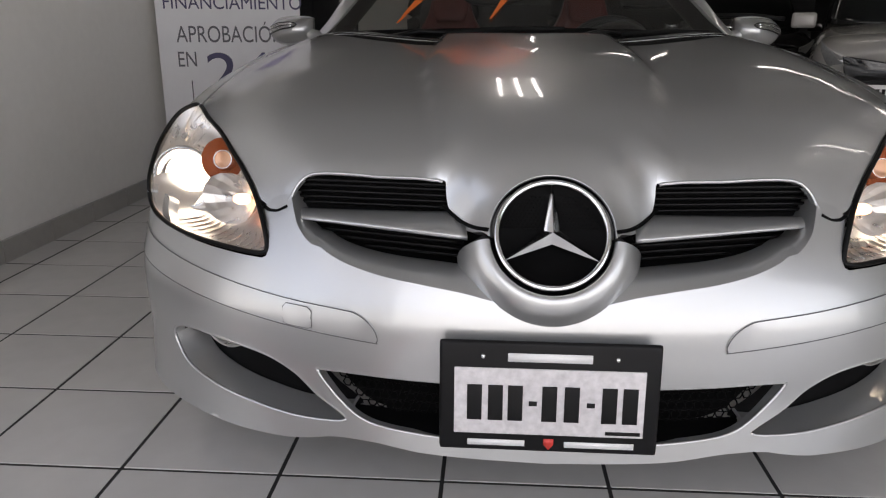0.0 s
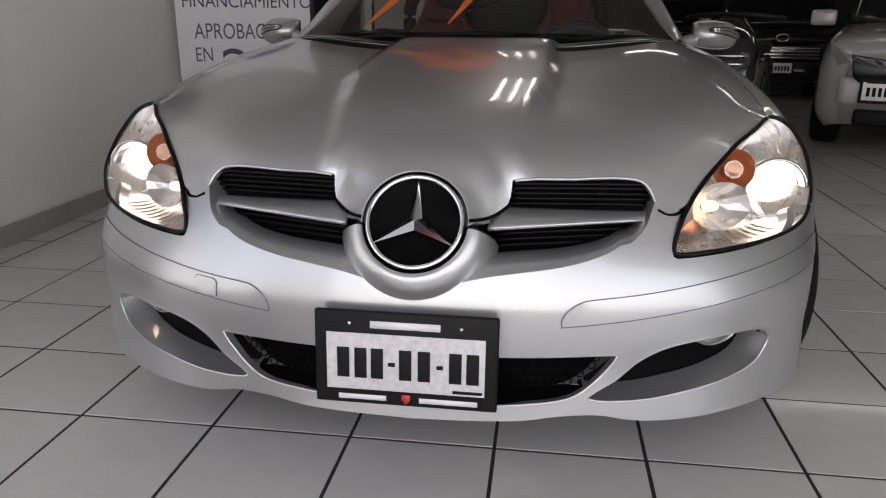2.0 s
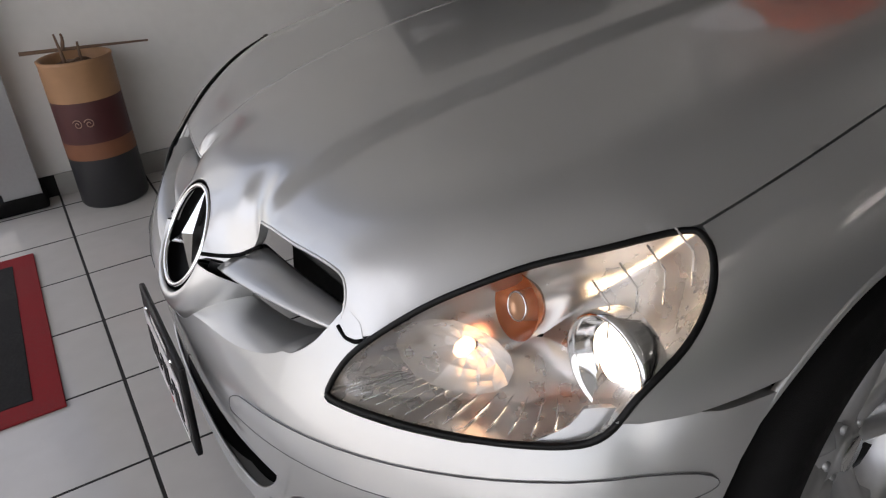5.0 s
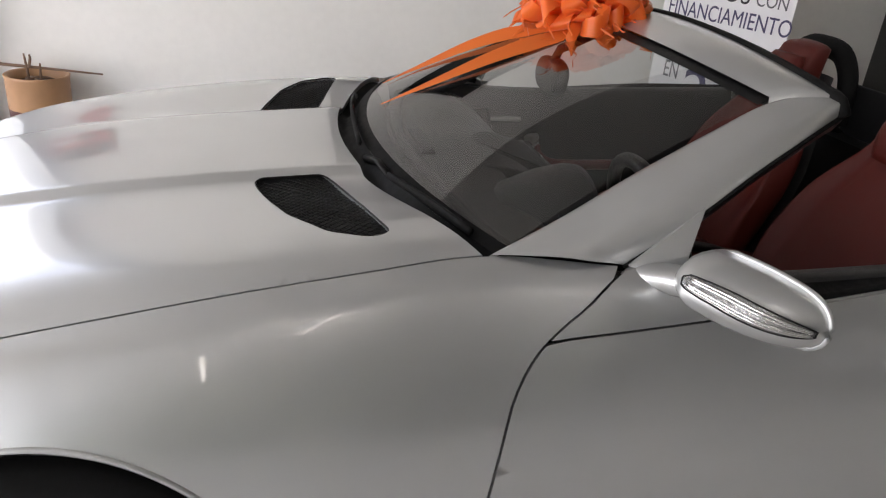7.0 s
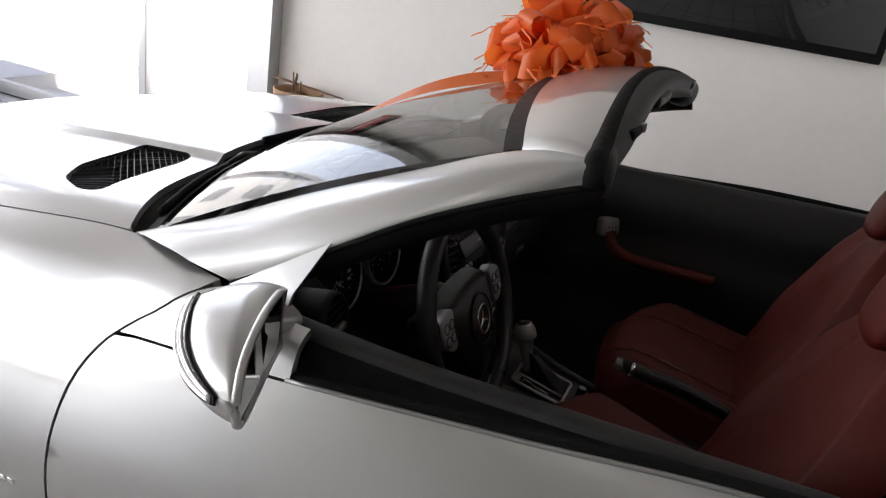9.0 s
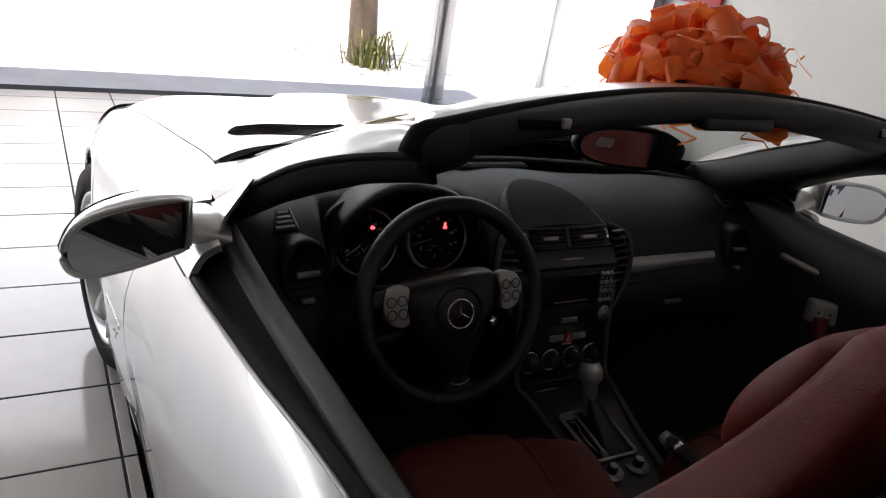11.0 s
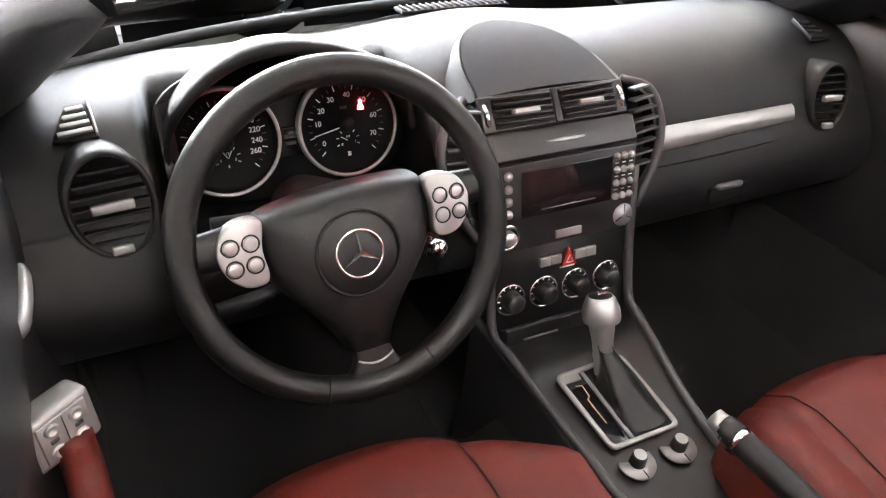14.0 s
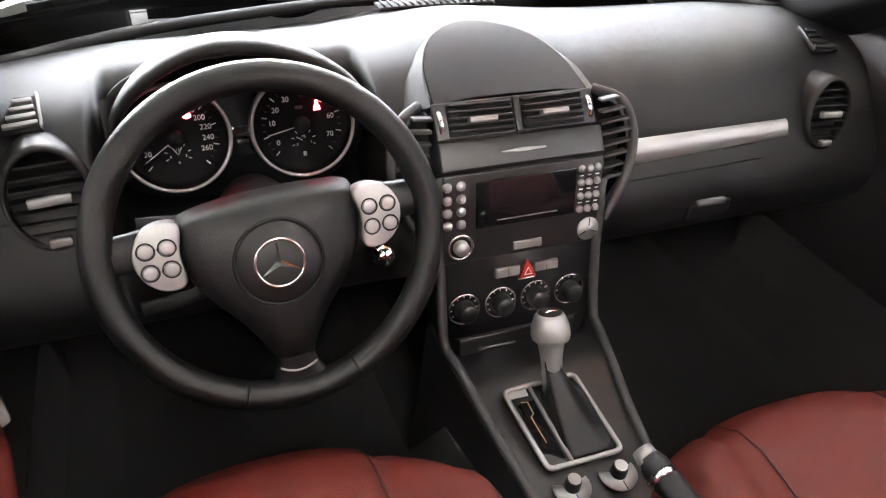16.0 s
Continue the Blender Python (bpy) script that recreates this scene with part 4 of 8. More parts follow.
door_loop = dc + belt_line + [(2.75, 0.6 * V), (2.74, 0.75 * V), (2.715, v_side(2.715, 0.36)), (2.68, v_side(2.68, 0.31))] + [(y, v_side(y, float(sill_z(y)))) for y in np.linspace(2.64, 1.46, 20)]
sail_cut = [(y + 0.0045, v) for y, v in door_cut if z_at((y, v)) > float(belt_z(y)) + 0.004]
sail_loop = sail_cut + [(y, 0.503 * V) for y in (1.66, 1.72, 1.80)] + [(y, v_side(y, float(belt_z(y)) + 0.004)) for y in np.linspace(1.805, sail_cut[0][0] + 0.012, 14)]
skirt_loop = [(y, v_side(y, float(sill_z(y)) - 0.0045)) for y in np.linspace(1.403, 2.67, 24)] + [(2.662, 0.985 * V)] + [(y, v_side(y, 0.205)) for y in np.linspace(2.62, 1.403, 12)]
rear_arch = [(y + 2.43, v) for y, v in arch_v][::-1]
rear_loop = [(y, 0.502 * V) for y in np.linspace(2.757, 3.98, 34)] + [(3.98, 0.97 * V)] + rear_arch + [(2.67, 0.985 * V), (2.71, 0.9 * V), (2.747, 0.75 * V), (2.757, 0.6 * V)]
DOORS = []
for sd in (1, -1):
    w = part("front_wing", panel(wing_loop, flat, 0.022, 0.02, sides=(sd,), inward=BODY_IN), M_PAINT, car)
    # flared lip and dark liner of the arch
    lip_p = flat(np.array([p for p in arch_v if p[1] < 0.97 * V])) * [sd, 1, 1]
    part("arch_lip", tube(lip_p - [sd * 0.004, 0, 0], 0.007, 6), M_PAINT, w)
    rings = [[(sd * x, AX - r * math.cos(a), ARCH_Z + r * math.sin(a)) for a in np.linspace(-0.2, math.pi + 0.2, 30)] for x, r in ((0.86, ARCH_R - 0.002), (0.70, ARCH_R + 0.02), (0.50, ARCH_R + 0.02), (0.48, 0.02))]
    part("arch_liner", grid_bm(rings), M_SHADEBLACK, w)
    part("side_skirt", panel(skirt_loop, flat, 0.03, 0.02, sides=(sd,), inward=BODY_IN), M_PAINT, car)
    d = part("door", panel(door_loop, flat, 0.028, 0.02, sides=(sd,), inward=BODY_IN), M_PAINT, car)
    part("sail_skin", panel(sail_loop, flat, 0.02, 0.012, sides=(sd,), inward=BODY_IN), M_PAINT, d)
    DOORS.append(d)
    r = part("rear_wing", panel(rear_loop, flat, 0.03, 0.02, sides=(sd,), inward=BODY_IN), M_PAINT, car)
    rings = [[(q[0], q[1] + 2.43, q[2]) for q in row] for row in rings]
    part("arch_liner", grid_bm(rings), M_BLACK, r)
part("boot_lid", panel([(-0.69, 2.98), (0.69, 2.98), (0.66, 3.4), (0.54, 3.97), (-0.54, 3.97), (-0.66, 3.4)], top_patch, 0.05, 0.02, inward=BODY_IN), M_PAINT, car)
tail = []
for z, yy, k in ((0.86, 3.985, 0.62), (0.75, 4.02, 0.72), (0.6, 4.04, 0.74), (0.4, 4.02, 0.75), (0.24, 3.95, 0.73)):
    tail.append([(k * math.sin(a), yy - 0.10 * (1 - math.cos(a * 1.0)), z) for a in np.linspace(-1.45, 1.45, 25)])
part("rear_bumper", grid_bm(tail), M_PAINT, car)
for sd in (1, -1):
    part("tail_lamp", panel([(3.80, 0.52 * V), (3.97, 0.52 * V), (3.97, 0.70 * V), (3.84, 0.66 * V)], lambda q: flat(q) + [0.004, 0, 0.002], 0.03, 0.01, sides=(sd,), inward=BODY_IN), simple("red_lamp", (0.4, 0.01, 0.01), 0.1), car, "red tail lamp")
under = bmesh.new()
box(0, 2.2, 0.19, 1.56, 3.5, 0.03, bm=under)
part("underbody", under, M_BLACK, car)
part("sill", grid_bm([[(sd * x, y, z) for y in (1.06, 2.0, 2.84)] for sd in (1,) for x, z in ((0.835, 0.21), (0.81, 0.165), (0.70, 0.165))]), M_BLACK, car)
part("sill", grid_bm([[(-x, y, z) for y in (1.06, 2.0, 2.84)] for x, z in ((0.835, 0.21), (0.81, 0.165), (0.70, 0.165))]), M_BLACK, car)

# front bumper
zt_x = [0, 0.10, 0.14, 0.2, 0.28, 0.36, 0.42, 0.447, 0.456, 0.482, 0.486, 0.502, 0.552, 0.623, 0.697, 0.759, 0.789, 0.803, 0.86]
zt_z = [0.470, 0.480, 0.495, 0.498, 0.508, 0.527, 0.555, 0.595, 0.622, 0.612, 0.530, 0.517, 0.517, 0.519, 0.523, 0.534, 0.553, 0.574, 0.574]
zt_low = crv((0, 0.470), (0.08, 0.476), (0.14, 0.488), (0.2, 0.497), (0.28, 0.508), (0.36, 0.527), (0.41, 0.550), (0.435, 0.573), (0.447, 0.598), (0.456, 0.622))
zt = lambda x: float(zt_low(x) if x < 0.456 else np.interp(x, zt_x, zt_z))


def s_at(x, z):
    """Length along the plan curve at which the bumper's skin has this x at height z."""
    lo, hi = 0.0, 1.2
    for _ in range(30):
        m = (lo + hi) / 2
        lo, hi = (m, hi) if bumper_at(np.array([[m, z]]))[0, 0] < x else (lo, m)
    return m


top = [(s_at(x, zt(x)) if 0.40 < x else s_of(x), zt(x)) for x in np.concatenate([np.linspace(0, 0.40, 30), np.linspace(0.405, 0.456, 16)])]
top += [(s_at(x, z), z) for x, z in ((0.470, 0.617), (0.488, 0.611), (0.5055, 0.594), (0.4985, 0.576), (0.491, 0.552), (0.4855, 0.534), (0.489, 0.521), (0.497, 0.517))]
top += [(s_of(x), zt(x)) for x in np.linspace(0.502, 0.855, 34)]
s_y = lambda y: float(np.interp(y, plan[:, 1], plan_s))
a_y = lambda z: AX - math.sqrt(max(0.0, ARCH_R ** 2 - (z - ARCH_Z) ** 2)) - 0.004
top += [(s_y(y), 0.5745) for y in (0.36, 0.40)]
end = [(s_y(a_y(z)), z) for z in (0.574, 0.54, 0.50, 0.45, 0.40, 0.35, 0.30, 0.25, 0.215)]
bz = crv((0, 0.196), (0.2, 0.203), (0.30, 0.216), (0.36, 0.218), (0.40, 0.210), (0.46, 0.200), (0.6, 0.194), (0.85, 0.200), (1.3, 0.216))
bot = [(s, float(bz(s))) for s in np.linspace(end[-1][0] - 0.005, 0, 40)]
half_b = top + end + bot
bl = half_b + [(-s, z) for s, z in half_b[::-1][1:-1]]
intake = spline([(0, 0.334), (0.2, 0.337), (s_of(0.37), 0.342), (s_of(0.392), 0.334), (s_of(0.355), 0.285), (s_of(0.305), 0.250), (s_of(0.22), 0.236), (0.12, 0.229), (0, 0.226)], 36)
intake = np.concatenate([intake, (intake * [-1, 1])[::-1][1:-1]])


def fog_outline(sx, grow=0.0):
    o = spline([(s_of(0.342), 0.250), (s_of(0.395), 0.290), (s_of(0.44), 0.330), (s_of(0.50), 0.354), (s_of(0.60), 0.363), (s_of(0.665), 0.362), (s_of(0.70), 0.350), (s_of(0.711), 0.326), (s_of(0.685), 0.284), (s_of(0.62), 0.262), (s_of(0.53), 0.250), (s_of(0.43), 0.242)], 56, True)
    return (o + (o - o.mean(0)) * grow) * [sx, 1]


bumper = part("front_bumper", panel(bl, bumper_at, 0.02, 0.022, [intake, fog_outline(1), fog_outline(-1)], inward=BODY_IN), M_PAINT, car)
for o in (intake, fog_outline(1), fog_outline(-1)):
    part("opening_lip", tube(bumper_at(o) + [0, 0.003, 0], 0.0034, 8, True), M_PAINT, bumper)
# rub panels proud of the skin, and the towing-eye cover
for sd in (1, -1):
    rp = spline([(s_of(0.2845), 0.4025), (s_of(0.30), 0.402), (s_of(0.45), 0.417), (s_of(0.62), 0.436), (s_of(0.76), 0.452), (s_of(0.845), 0.463), (s_of(0.858), 0.480), (s_of(0.845), 0.502), (s_of(0.76), 0.495), (s_of(0.62), 0.479), (s_of(0.45), 0.462), (s_of(0.345), 0.4535), (s_of(0.317), 0.448), (s_of(0.295), 0.434), (s_of(0.284), 0.416)], 60, True)
    off = 0.0025

    def proud(q, o=off):
        p = bumper_at(q)
        n = np.stack([np.interp(np.abs(q[:, 0]), plan_s, plan_n[:, k]) for k in (0, 1)], 1)
        p[:, 0] += np.where(q[:, 0] < 0, -1, 1) * n[:, 0] * o
        p[:, 1] += n[:, 1] * o
        return p
    part("rub_panel", panel(rp * [sd, 1], proud, 0.025, 0.006, inward=BODY_IN), M_PAINT, bumper)
    groove = proud(rp * [sd, 1], 0.0026)
    part("panel_gap", tube(groove, 0.0009, 5, True), M_STEELGREY, bumper)
tow = [(0.396, 0.419), (0.404, 0.4165), (0.440, 0.419), (0.447, 0.4225), (0.449, 0.449), (0.444, 0.455), (0.405, 0.4525), (0.397, 0.447)]
tow = np.array([(-s_of(x), z) for x, z in tow])
part("towing_eye_cover", panel(tow, lambda q: proud(q, 0.005), 0.02, 0.004, inward=BODY_IN), M_PAINT, bumper)
part("panel_gap", tube(proud(tow, 0.0045), 0.0009, 5, True), M_STEELGREY, bumper)


def deep(q, o):
    return proud(q, -o)


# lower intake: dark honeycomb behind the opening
part("intake_backing", panel(intake * [1.02, 1], lambda q: deep(q, 0.075) , 0.05, 0, inward=BODY_IN), M_SHADEBLACK, bumper)
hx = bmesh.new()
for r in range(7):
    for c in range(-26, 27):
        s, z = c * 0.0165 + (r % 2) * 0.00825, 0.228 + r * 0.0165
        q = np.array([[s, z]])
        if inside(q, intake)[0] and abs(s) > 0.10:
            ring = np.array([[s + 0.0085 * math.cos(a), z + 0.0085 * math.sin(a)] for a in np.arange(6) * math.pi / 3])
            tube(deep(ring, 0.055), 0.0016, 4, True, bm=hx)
tagged(part("intake_mesh", hx, M_SHADEBLACK, bumper), kind="stuff")
# lower splitter inside the intake, blackened for the shade in there
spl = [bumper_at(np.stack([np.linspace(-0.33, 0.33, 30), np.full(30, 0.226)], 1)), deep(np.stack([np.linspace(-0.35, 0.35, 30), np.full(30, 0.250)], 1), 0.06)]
part("intake_floor", grid_bm(spl), M_SHADEBLACK, bumper)
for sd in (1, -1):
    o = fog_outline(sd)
    part("fog_recess", panel(fog_outline(sd, 0.03), lambda q: deep(q, 0.07), 0.03, 0, inward=BODY_IN), M_SHADEBLACK, bumper)
    low = np.array([p for p in fog_outline(1) if p[1] < np.interp(p[0], [s_of(0.342), s_of(0.711)], [0.262, 0.336])])
    low = low[np.argsort(low[:, 0])] * [sd, 1]
    scoop = [bumper_at(low) - 0, deep(low + [0, 0.004], 0.03), deep(low + [0, 0.010], 0.066)]
    part("fog_scoop", grid_bm(scoop), M_PAINT, bumper)
    fc = np.array(deep(np.array([[sd * s_of(0.622), 0.350]]), 0.052)[0])
    fm = frame_m(fc, (sd * 0.83, 0.55, 0), (0, 0, 1))
    fm = fm if (fm @ Vector((0, 0, 1)) - Vector(fc)).y < 0 else frame_m(fc, (-sd * 0.83, -0.55, 0), (0, 0, 1))
    fm = fm @ Matrix.Diagonal((1.25, 0.66, 1, 1))
    fog = part("fog_lamp", lathe([(0.0, -0.02), (0.02, -0.018), (0.036, 0.0), (0.040, 0.012), (0.044, 0.012), (0.046, 0.0)], 28, fm), M_HOUSE, bumper, "oval fog lamp with chrome reflector")
    part("lens", lathe([(0.0, 0.019), (0.02, 0.017), (0.036, 0.013), (0.040, 0.010)], 28, fm), M_LENS, fog)

# radiator grille, fins and emblem


def ring_part(a0, a1, prof, n=48):
    return [[tuple(EM @ Vector((r * math.cos(a), r * math.sin(a), h))) for a in np.linspace(a0, a1, n)] for r, h in prof]


collar = [(0.1005, -0.05), (0.1005, -0.004), (0.1025, 0.003), (0.108, 0.006), (0.117, 0.004), (0.130, -0.007), (0.143, -0.026), (0.152, -0.05), (0.158, -0.085)]
rim_rows = [[tuple(ring_at(a, r, h)) for a in np.linspace(radians(-3), radians(183), 60)] for r, h in ((0.1032, 0.0015), (0.1022, 0.0035), (0.1010, 0.0015), (0.1005, -0.04))]
part("nose_rim", grid_bm(rim_rows), M_PAINT, hood)
part("chin_collar", grid_bm(ring_part(radians(186), radians(354), collar)), M_PAINT, bumper)
# rolled lip of the hood over the grille openings
for sd in (1, -1):
    lip = [(sd * x, fy(x)) for x in np.concatenate([np.linspace(0.184, 0.41, 24), np.linspace(0.414, 0.4585, 14)])]
    part("hood_lip", tube(hood_at(np.array(lip)) - [0, 0.000, 0.0032], 0.0032, 8), M_PAINT, hood)
    sh = [(sd * x, fy(x)) for x in np.linspace(0.459, 0.505, 9)]
    part("shut_line", tube(hood_at(np.array(sh)) - [0, 0.006, 0.005], 0.0032, 6), M_SHADEBLACK, hood)
# inward roll of the bumper under the grille
for sd in (1, -1):
    roll = []
    for x in np.concatenate([np.linspace(0.06, 0.40, 20), np.linspace(0.405, 0.456, 16)]):
        e = bumper_at(np.array([[s_at(x, zt(x)) if x > 0.40 else s_of(x), zt(x)]]))[0]
        k = 1 - (x - 0.06) / 0.40
        roll.append([e * [sd, 1, 1], (e + [0, 0.018, 0.012 * k + 0.004]) * [sd, 1, 1], (e + [0, 0.05, 0.024 * k + 0.004]) * [sd, 1, 1], (e + [0, 0.09, 0.026 * k]) * [sd, 1, 1]])
    part("upper_roll", grid_bm(roll), M_PAINT, bumper)
part("collar_gap", grid_bm(ring_part(math.pi, 2 * math.pi, [(0.099, -0.02), (0.112, -0.012), (0.13, -0.045), (0.15, -0.09)])), M_BLACK, bumper)
grille = part("grille", grid_bm([[(x * sd2, y, z) for x in (0.10, 0.2, 0.3, 0.42, 0.462)] for sd2 in (1,) for y, z in ((0.17, 0.645), (0.165, 0.60), (0.15, 0.48))]), M_SHADEBLACK, car, "black slatted grille with silver cross fins")
part("backing", grid_bm([[(-x, y, z) for x in (0.10, 0.2, 0.3, 0.42, 0.462)] for y, z in ((0.17, 0.645), (0.165, 0.60), (0.15, 0.48))]), M_SHADEBLACK, grille)
for sd in (1, -1):
    fin = []
    for k in np.linspace(0, 1, 16):
        f = np.array([0.138, 0.024, 0.569]) * (1 - k) + np.array([0.470, 0.120, 0.577]) * k + np.array([0, -0.014, 0.004]) * 4 * k * (1 - k)
        b = np.array([0.150, 0.098, 0.590]) * (1 - k) + np.array([0.474, 0.148, 0.583]) * k + np.array([0, -0.006, 0.0]) * 4 * k * (1 - k)
        th = 0.0062 * (1 - 0.3 * k)
        up = np.array([0, -0.45, 0.9])
        sec = [b + up * th, (f + b) / 2 + up * th * 1.5, f + up * th * 0.9, f + np.array([0, -0.005, -0.001]), f - up * th, (f + b) / 2 - up * th * 1.2, b - up * th]
        fin.append(spline(sec, 16, True) * [sd, 1, 1])
    part("fin", cap_ends(grid_bm(fin, False, True)), M_PAINT, grille, "silver cross fin")
    for i, dz in enumerate((0.640, 0.630, 0.618, 0.606, 0.594)):
        pts = [(sd * x, 0.104 + 0.03 * (x / 0.45) + 0.006 * i, dz + 0.012 * (x - 0.3)) for x in np.linspace(0.165, 0.452, 12)]
        part("slat", tube(pts, 0.0042, 6, squash=0.8), M_COWL, grille)
    for i, dz in enumerate((0.578, 0.564, 0.550, 0.536, 0.522)):
        xe = (0.445, 0.435, 0.415, 0.385, 0.33)[i]
        pts = [(sd * x, 0.070 + 0.062 * (x / 0.45) + 0.006 * i, dz + 0.05 * (x - 0.15) - 0.012) for x in np.linspace(0.148, xe, 12)]
        part("slat", tube(pts, 0.0045, 6, squash=0.8), M_COWL, grille)
emblem = part("emblem", lathe([(0.0, -0.022), (0.09, -0.022), (0.0985, -0.012), (0.0995, 0.002)], 48, EM), M_SHADEBLACK, car, "round chrome star emblem on black disc")
part("ring", tube([tuple(EM @ Vector((0.0905 * math.cos(a), 0.0905 * math.sin(a), 0.0))) for a in np.linspace(0, 2 * math.pi, 64, endpoint=False)], 0.0050, 10, True), M_CHROME, emblem)


def star(bm, r, w, h, m):
    """A three-pointed star with a raised middle ridge."""
    c = bm.verts.new(m @ Vector((0, 0, h)))
    pts = []
    for k in range(6):
        a = math.pi / 2 + k * math.pi / 3
        q = r if k % 2 == 0 else w
        pts.append(bm.verts.new(m @ Vector((q * math.cos(a), q * math.sin(a), 0.0 if k % 2 else 0.001))))
    for k in range(6):
        bm.faces.new([c, pts[k], pts[(k + 1) % 6]])
    return bm


part("star", star(bmesh.new(), 0.090, 0.0155, 0.014, EM @ Matrix.Translation((0, 0, -0.004))), M_CHROME, emblem, smooth=False)
hexm = bmesh.new()
for i in range(-12, 13):
    for j in range(-12, 13):
        x, y = i * 0.007 + (j % 2) * 0.0035, j * 0.006
        if x * x + y * y < 0.083 ** 2 and y > 0.015 and abs(x) > 0.012:
            lathe([(0.0022, -0.021), (0.0026, -0.0185), (0.003, -0.021)], 5, EM @ Matrix.Translation((x, y, 0)), hexm)
tagged(part("disc_mesh", hexm, M_COWL, emblem), kind="stuff")

# dark shut line from the grille's inner end to the emblem
for sd in (1, -1):
    sl = spline([(sd * 0.181, 0.086, 0.607), (sd * 0.166, 0.067, 0.5975), (sd * 0.149, 0.0525, 0.588), (sd * 0.128, 0.0315, 0.5845), (sd * 0.104, 0.004, 0.588)], 16)
    part("shut_line", tube(sl, 0.0034, 6), M_SHADEBLACK, emblem)

# number plate
PM = frame_m((-0.0025, -0.083, 0.338), (1, -0.004, 0), (0, 0.06, 1))
plate = part("number_plate", box(0, 0, 0.004, 0.348, 0.186, 0.012, 0.006, PM), M_BLACK, car, "black dealer frame with a white number plate")
m_plate = simple("plate_white", (0.62, 0.60, 0.61), 0.4, 0.0, 0, 0.25, 90.0)
part("plate_sheet", box(0, -0.006, 0.0115, 0.300, 0.112, 0.003, 0.001, PM), m_plate, plate)
for i, cx in enumerate((-0.120, -0.086, -0.054, 0.001, 0.037, 0.097, 0.130)):
    part("plate_bar", box(cx * 0.98, -0.008, 0.0138, 0.0235, 0.060, 0.002, 0.001, PM), M_BLACK, plate)
for cx in (-0.025, 0.066):
    part("plate_dash", box(cx, -0.008, 0.0138, 0.013, 0.008, 0.002, 0.001, PM), M_BLACK, plate)
part("maker_bar", box(0, 0.068, 0.0112, 0.132, 0.014, 0.001, 0, PM), M_WHITE, plate, "pale bar of lettering")
for cx, w in ((-0.082, 0.092), (0.082, 0.110)):
    part("dealer_bar", box(cx, -0.078, 0.0112, w, 0.010, 0.001, 0, PM), M_WHITE, plate)
part("dealer_crest", prism([(-0.008, 0.008), (0.008, 0.008), (0.008, -0.002), (0, -0.011), (-0.008, -0.002)], 0.001, PM @ Matrix.Translation((0.002, -0.077, 0.0108))), simple("crest_red", (0.6, 0.05, 0.04), 0.4), plate)
for cx, cy in ((-0.105, 0.069), (0.105, 0.069)):
    part("screw", lathe([(0.0, 0.0145), (0.003, 0.014), (0.004, 0.011)], 12, PM @ Matrix.Translation((cx, cy, 0))), M_CHROME, plate)
part("plate_stamp", box(0.118, -0.055, 0.0132, 0.055, 0.006, 0.0006, 0, PM), M_BLACK, plate)

# headlamps
lamp_n = np.array([0.50, -0.75, 0.43])
lamp_n /= np.linalg.norm(lamp_n)


def lamp_dome(edge, bulge, rings=9, shrink=1.0, sink=0.0):
    c = edge.mean(0)
    return np.array([c + (edge - c) * r * shrink + lamp_n * (bulge * (1 - r ** 2.2) - sink) for r in np.linspace(0.02, 1, rings)])


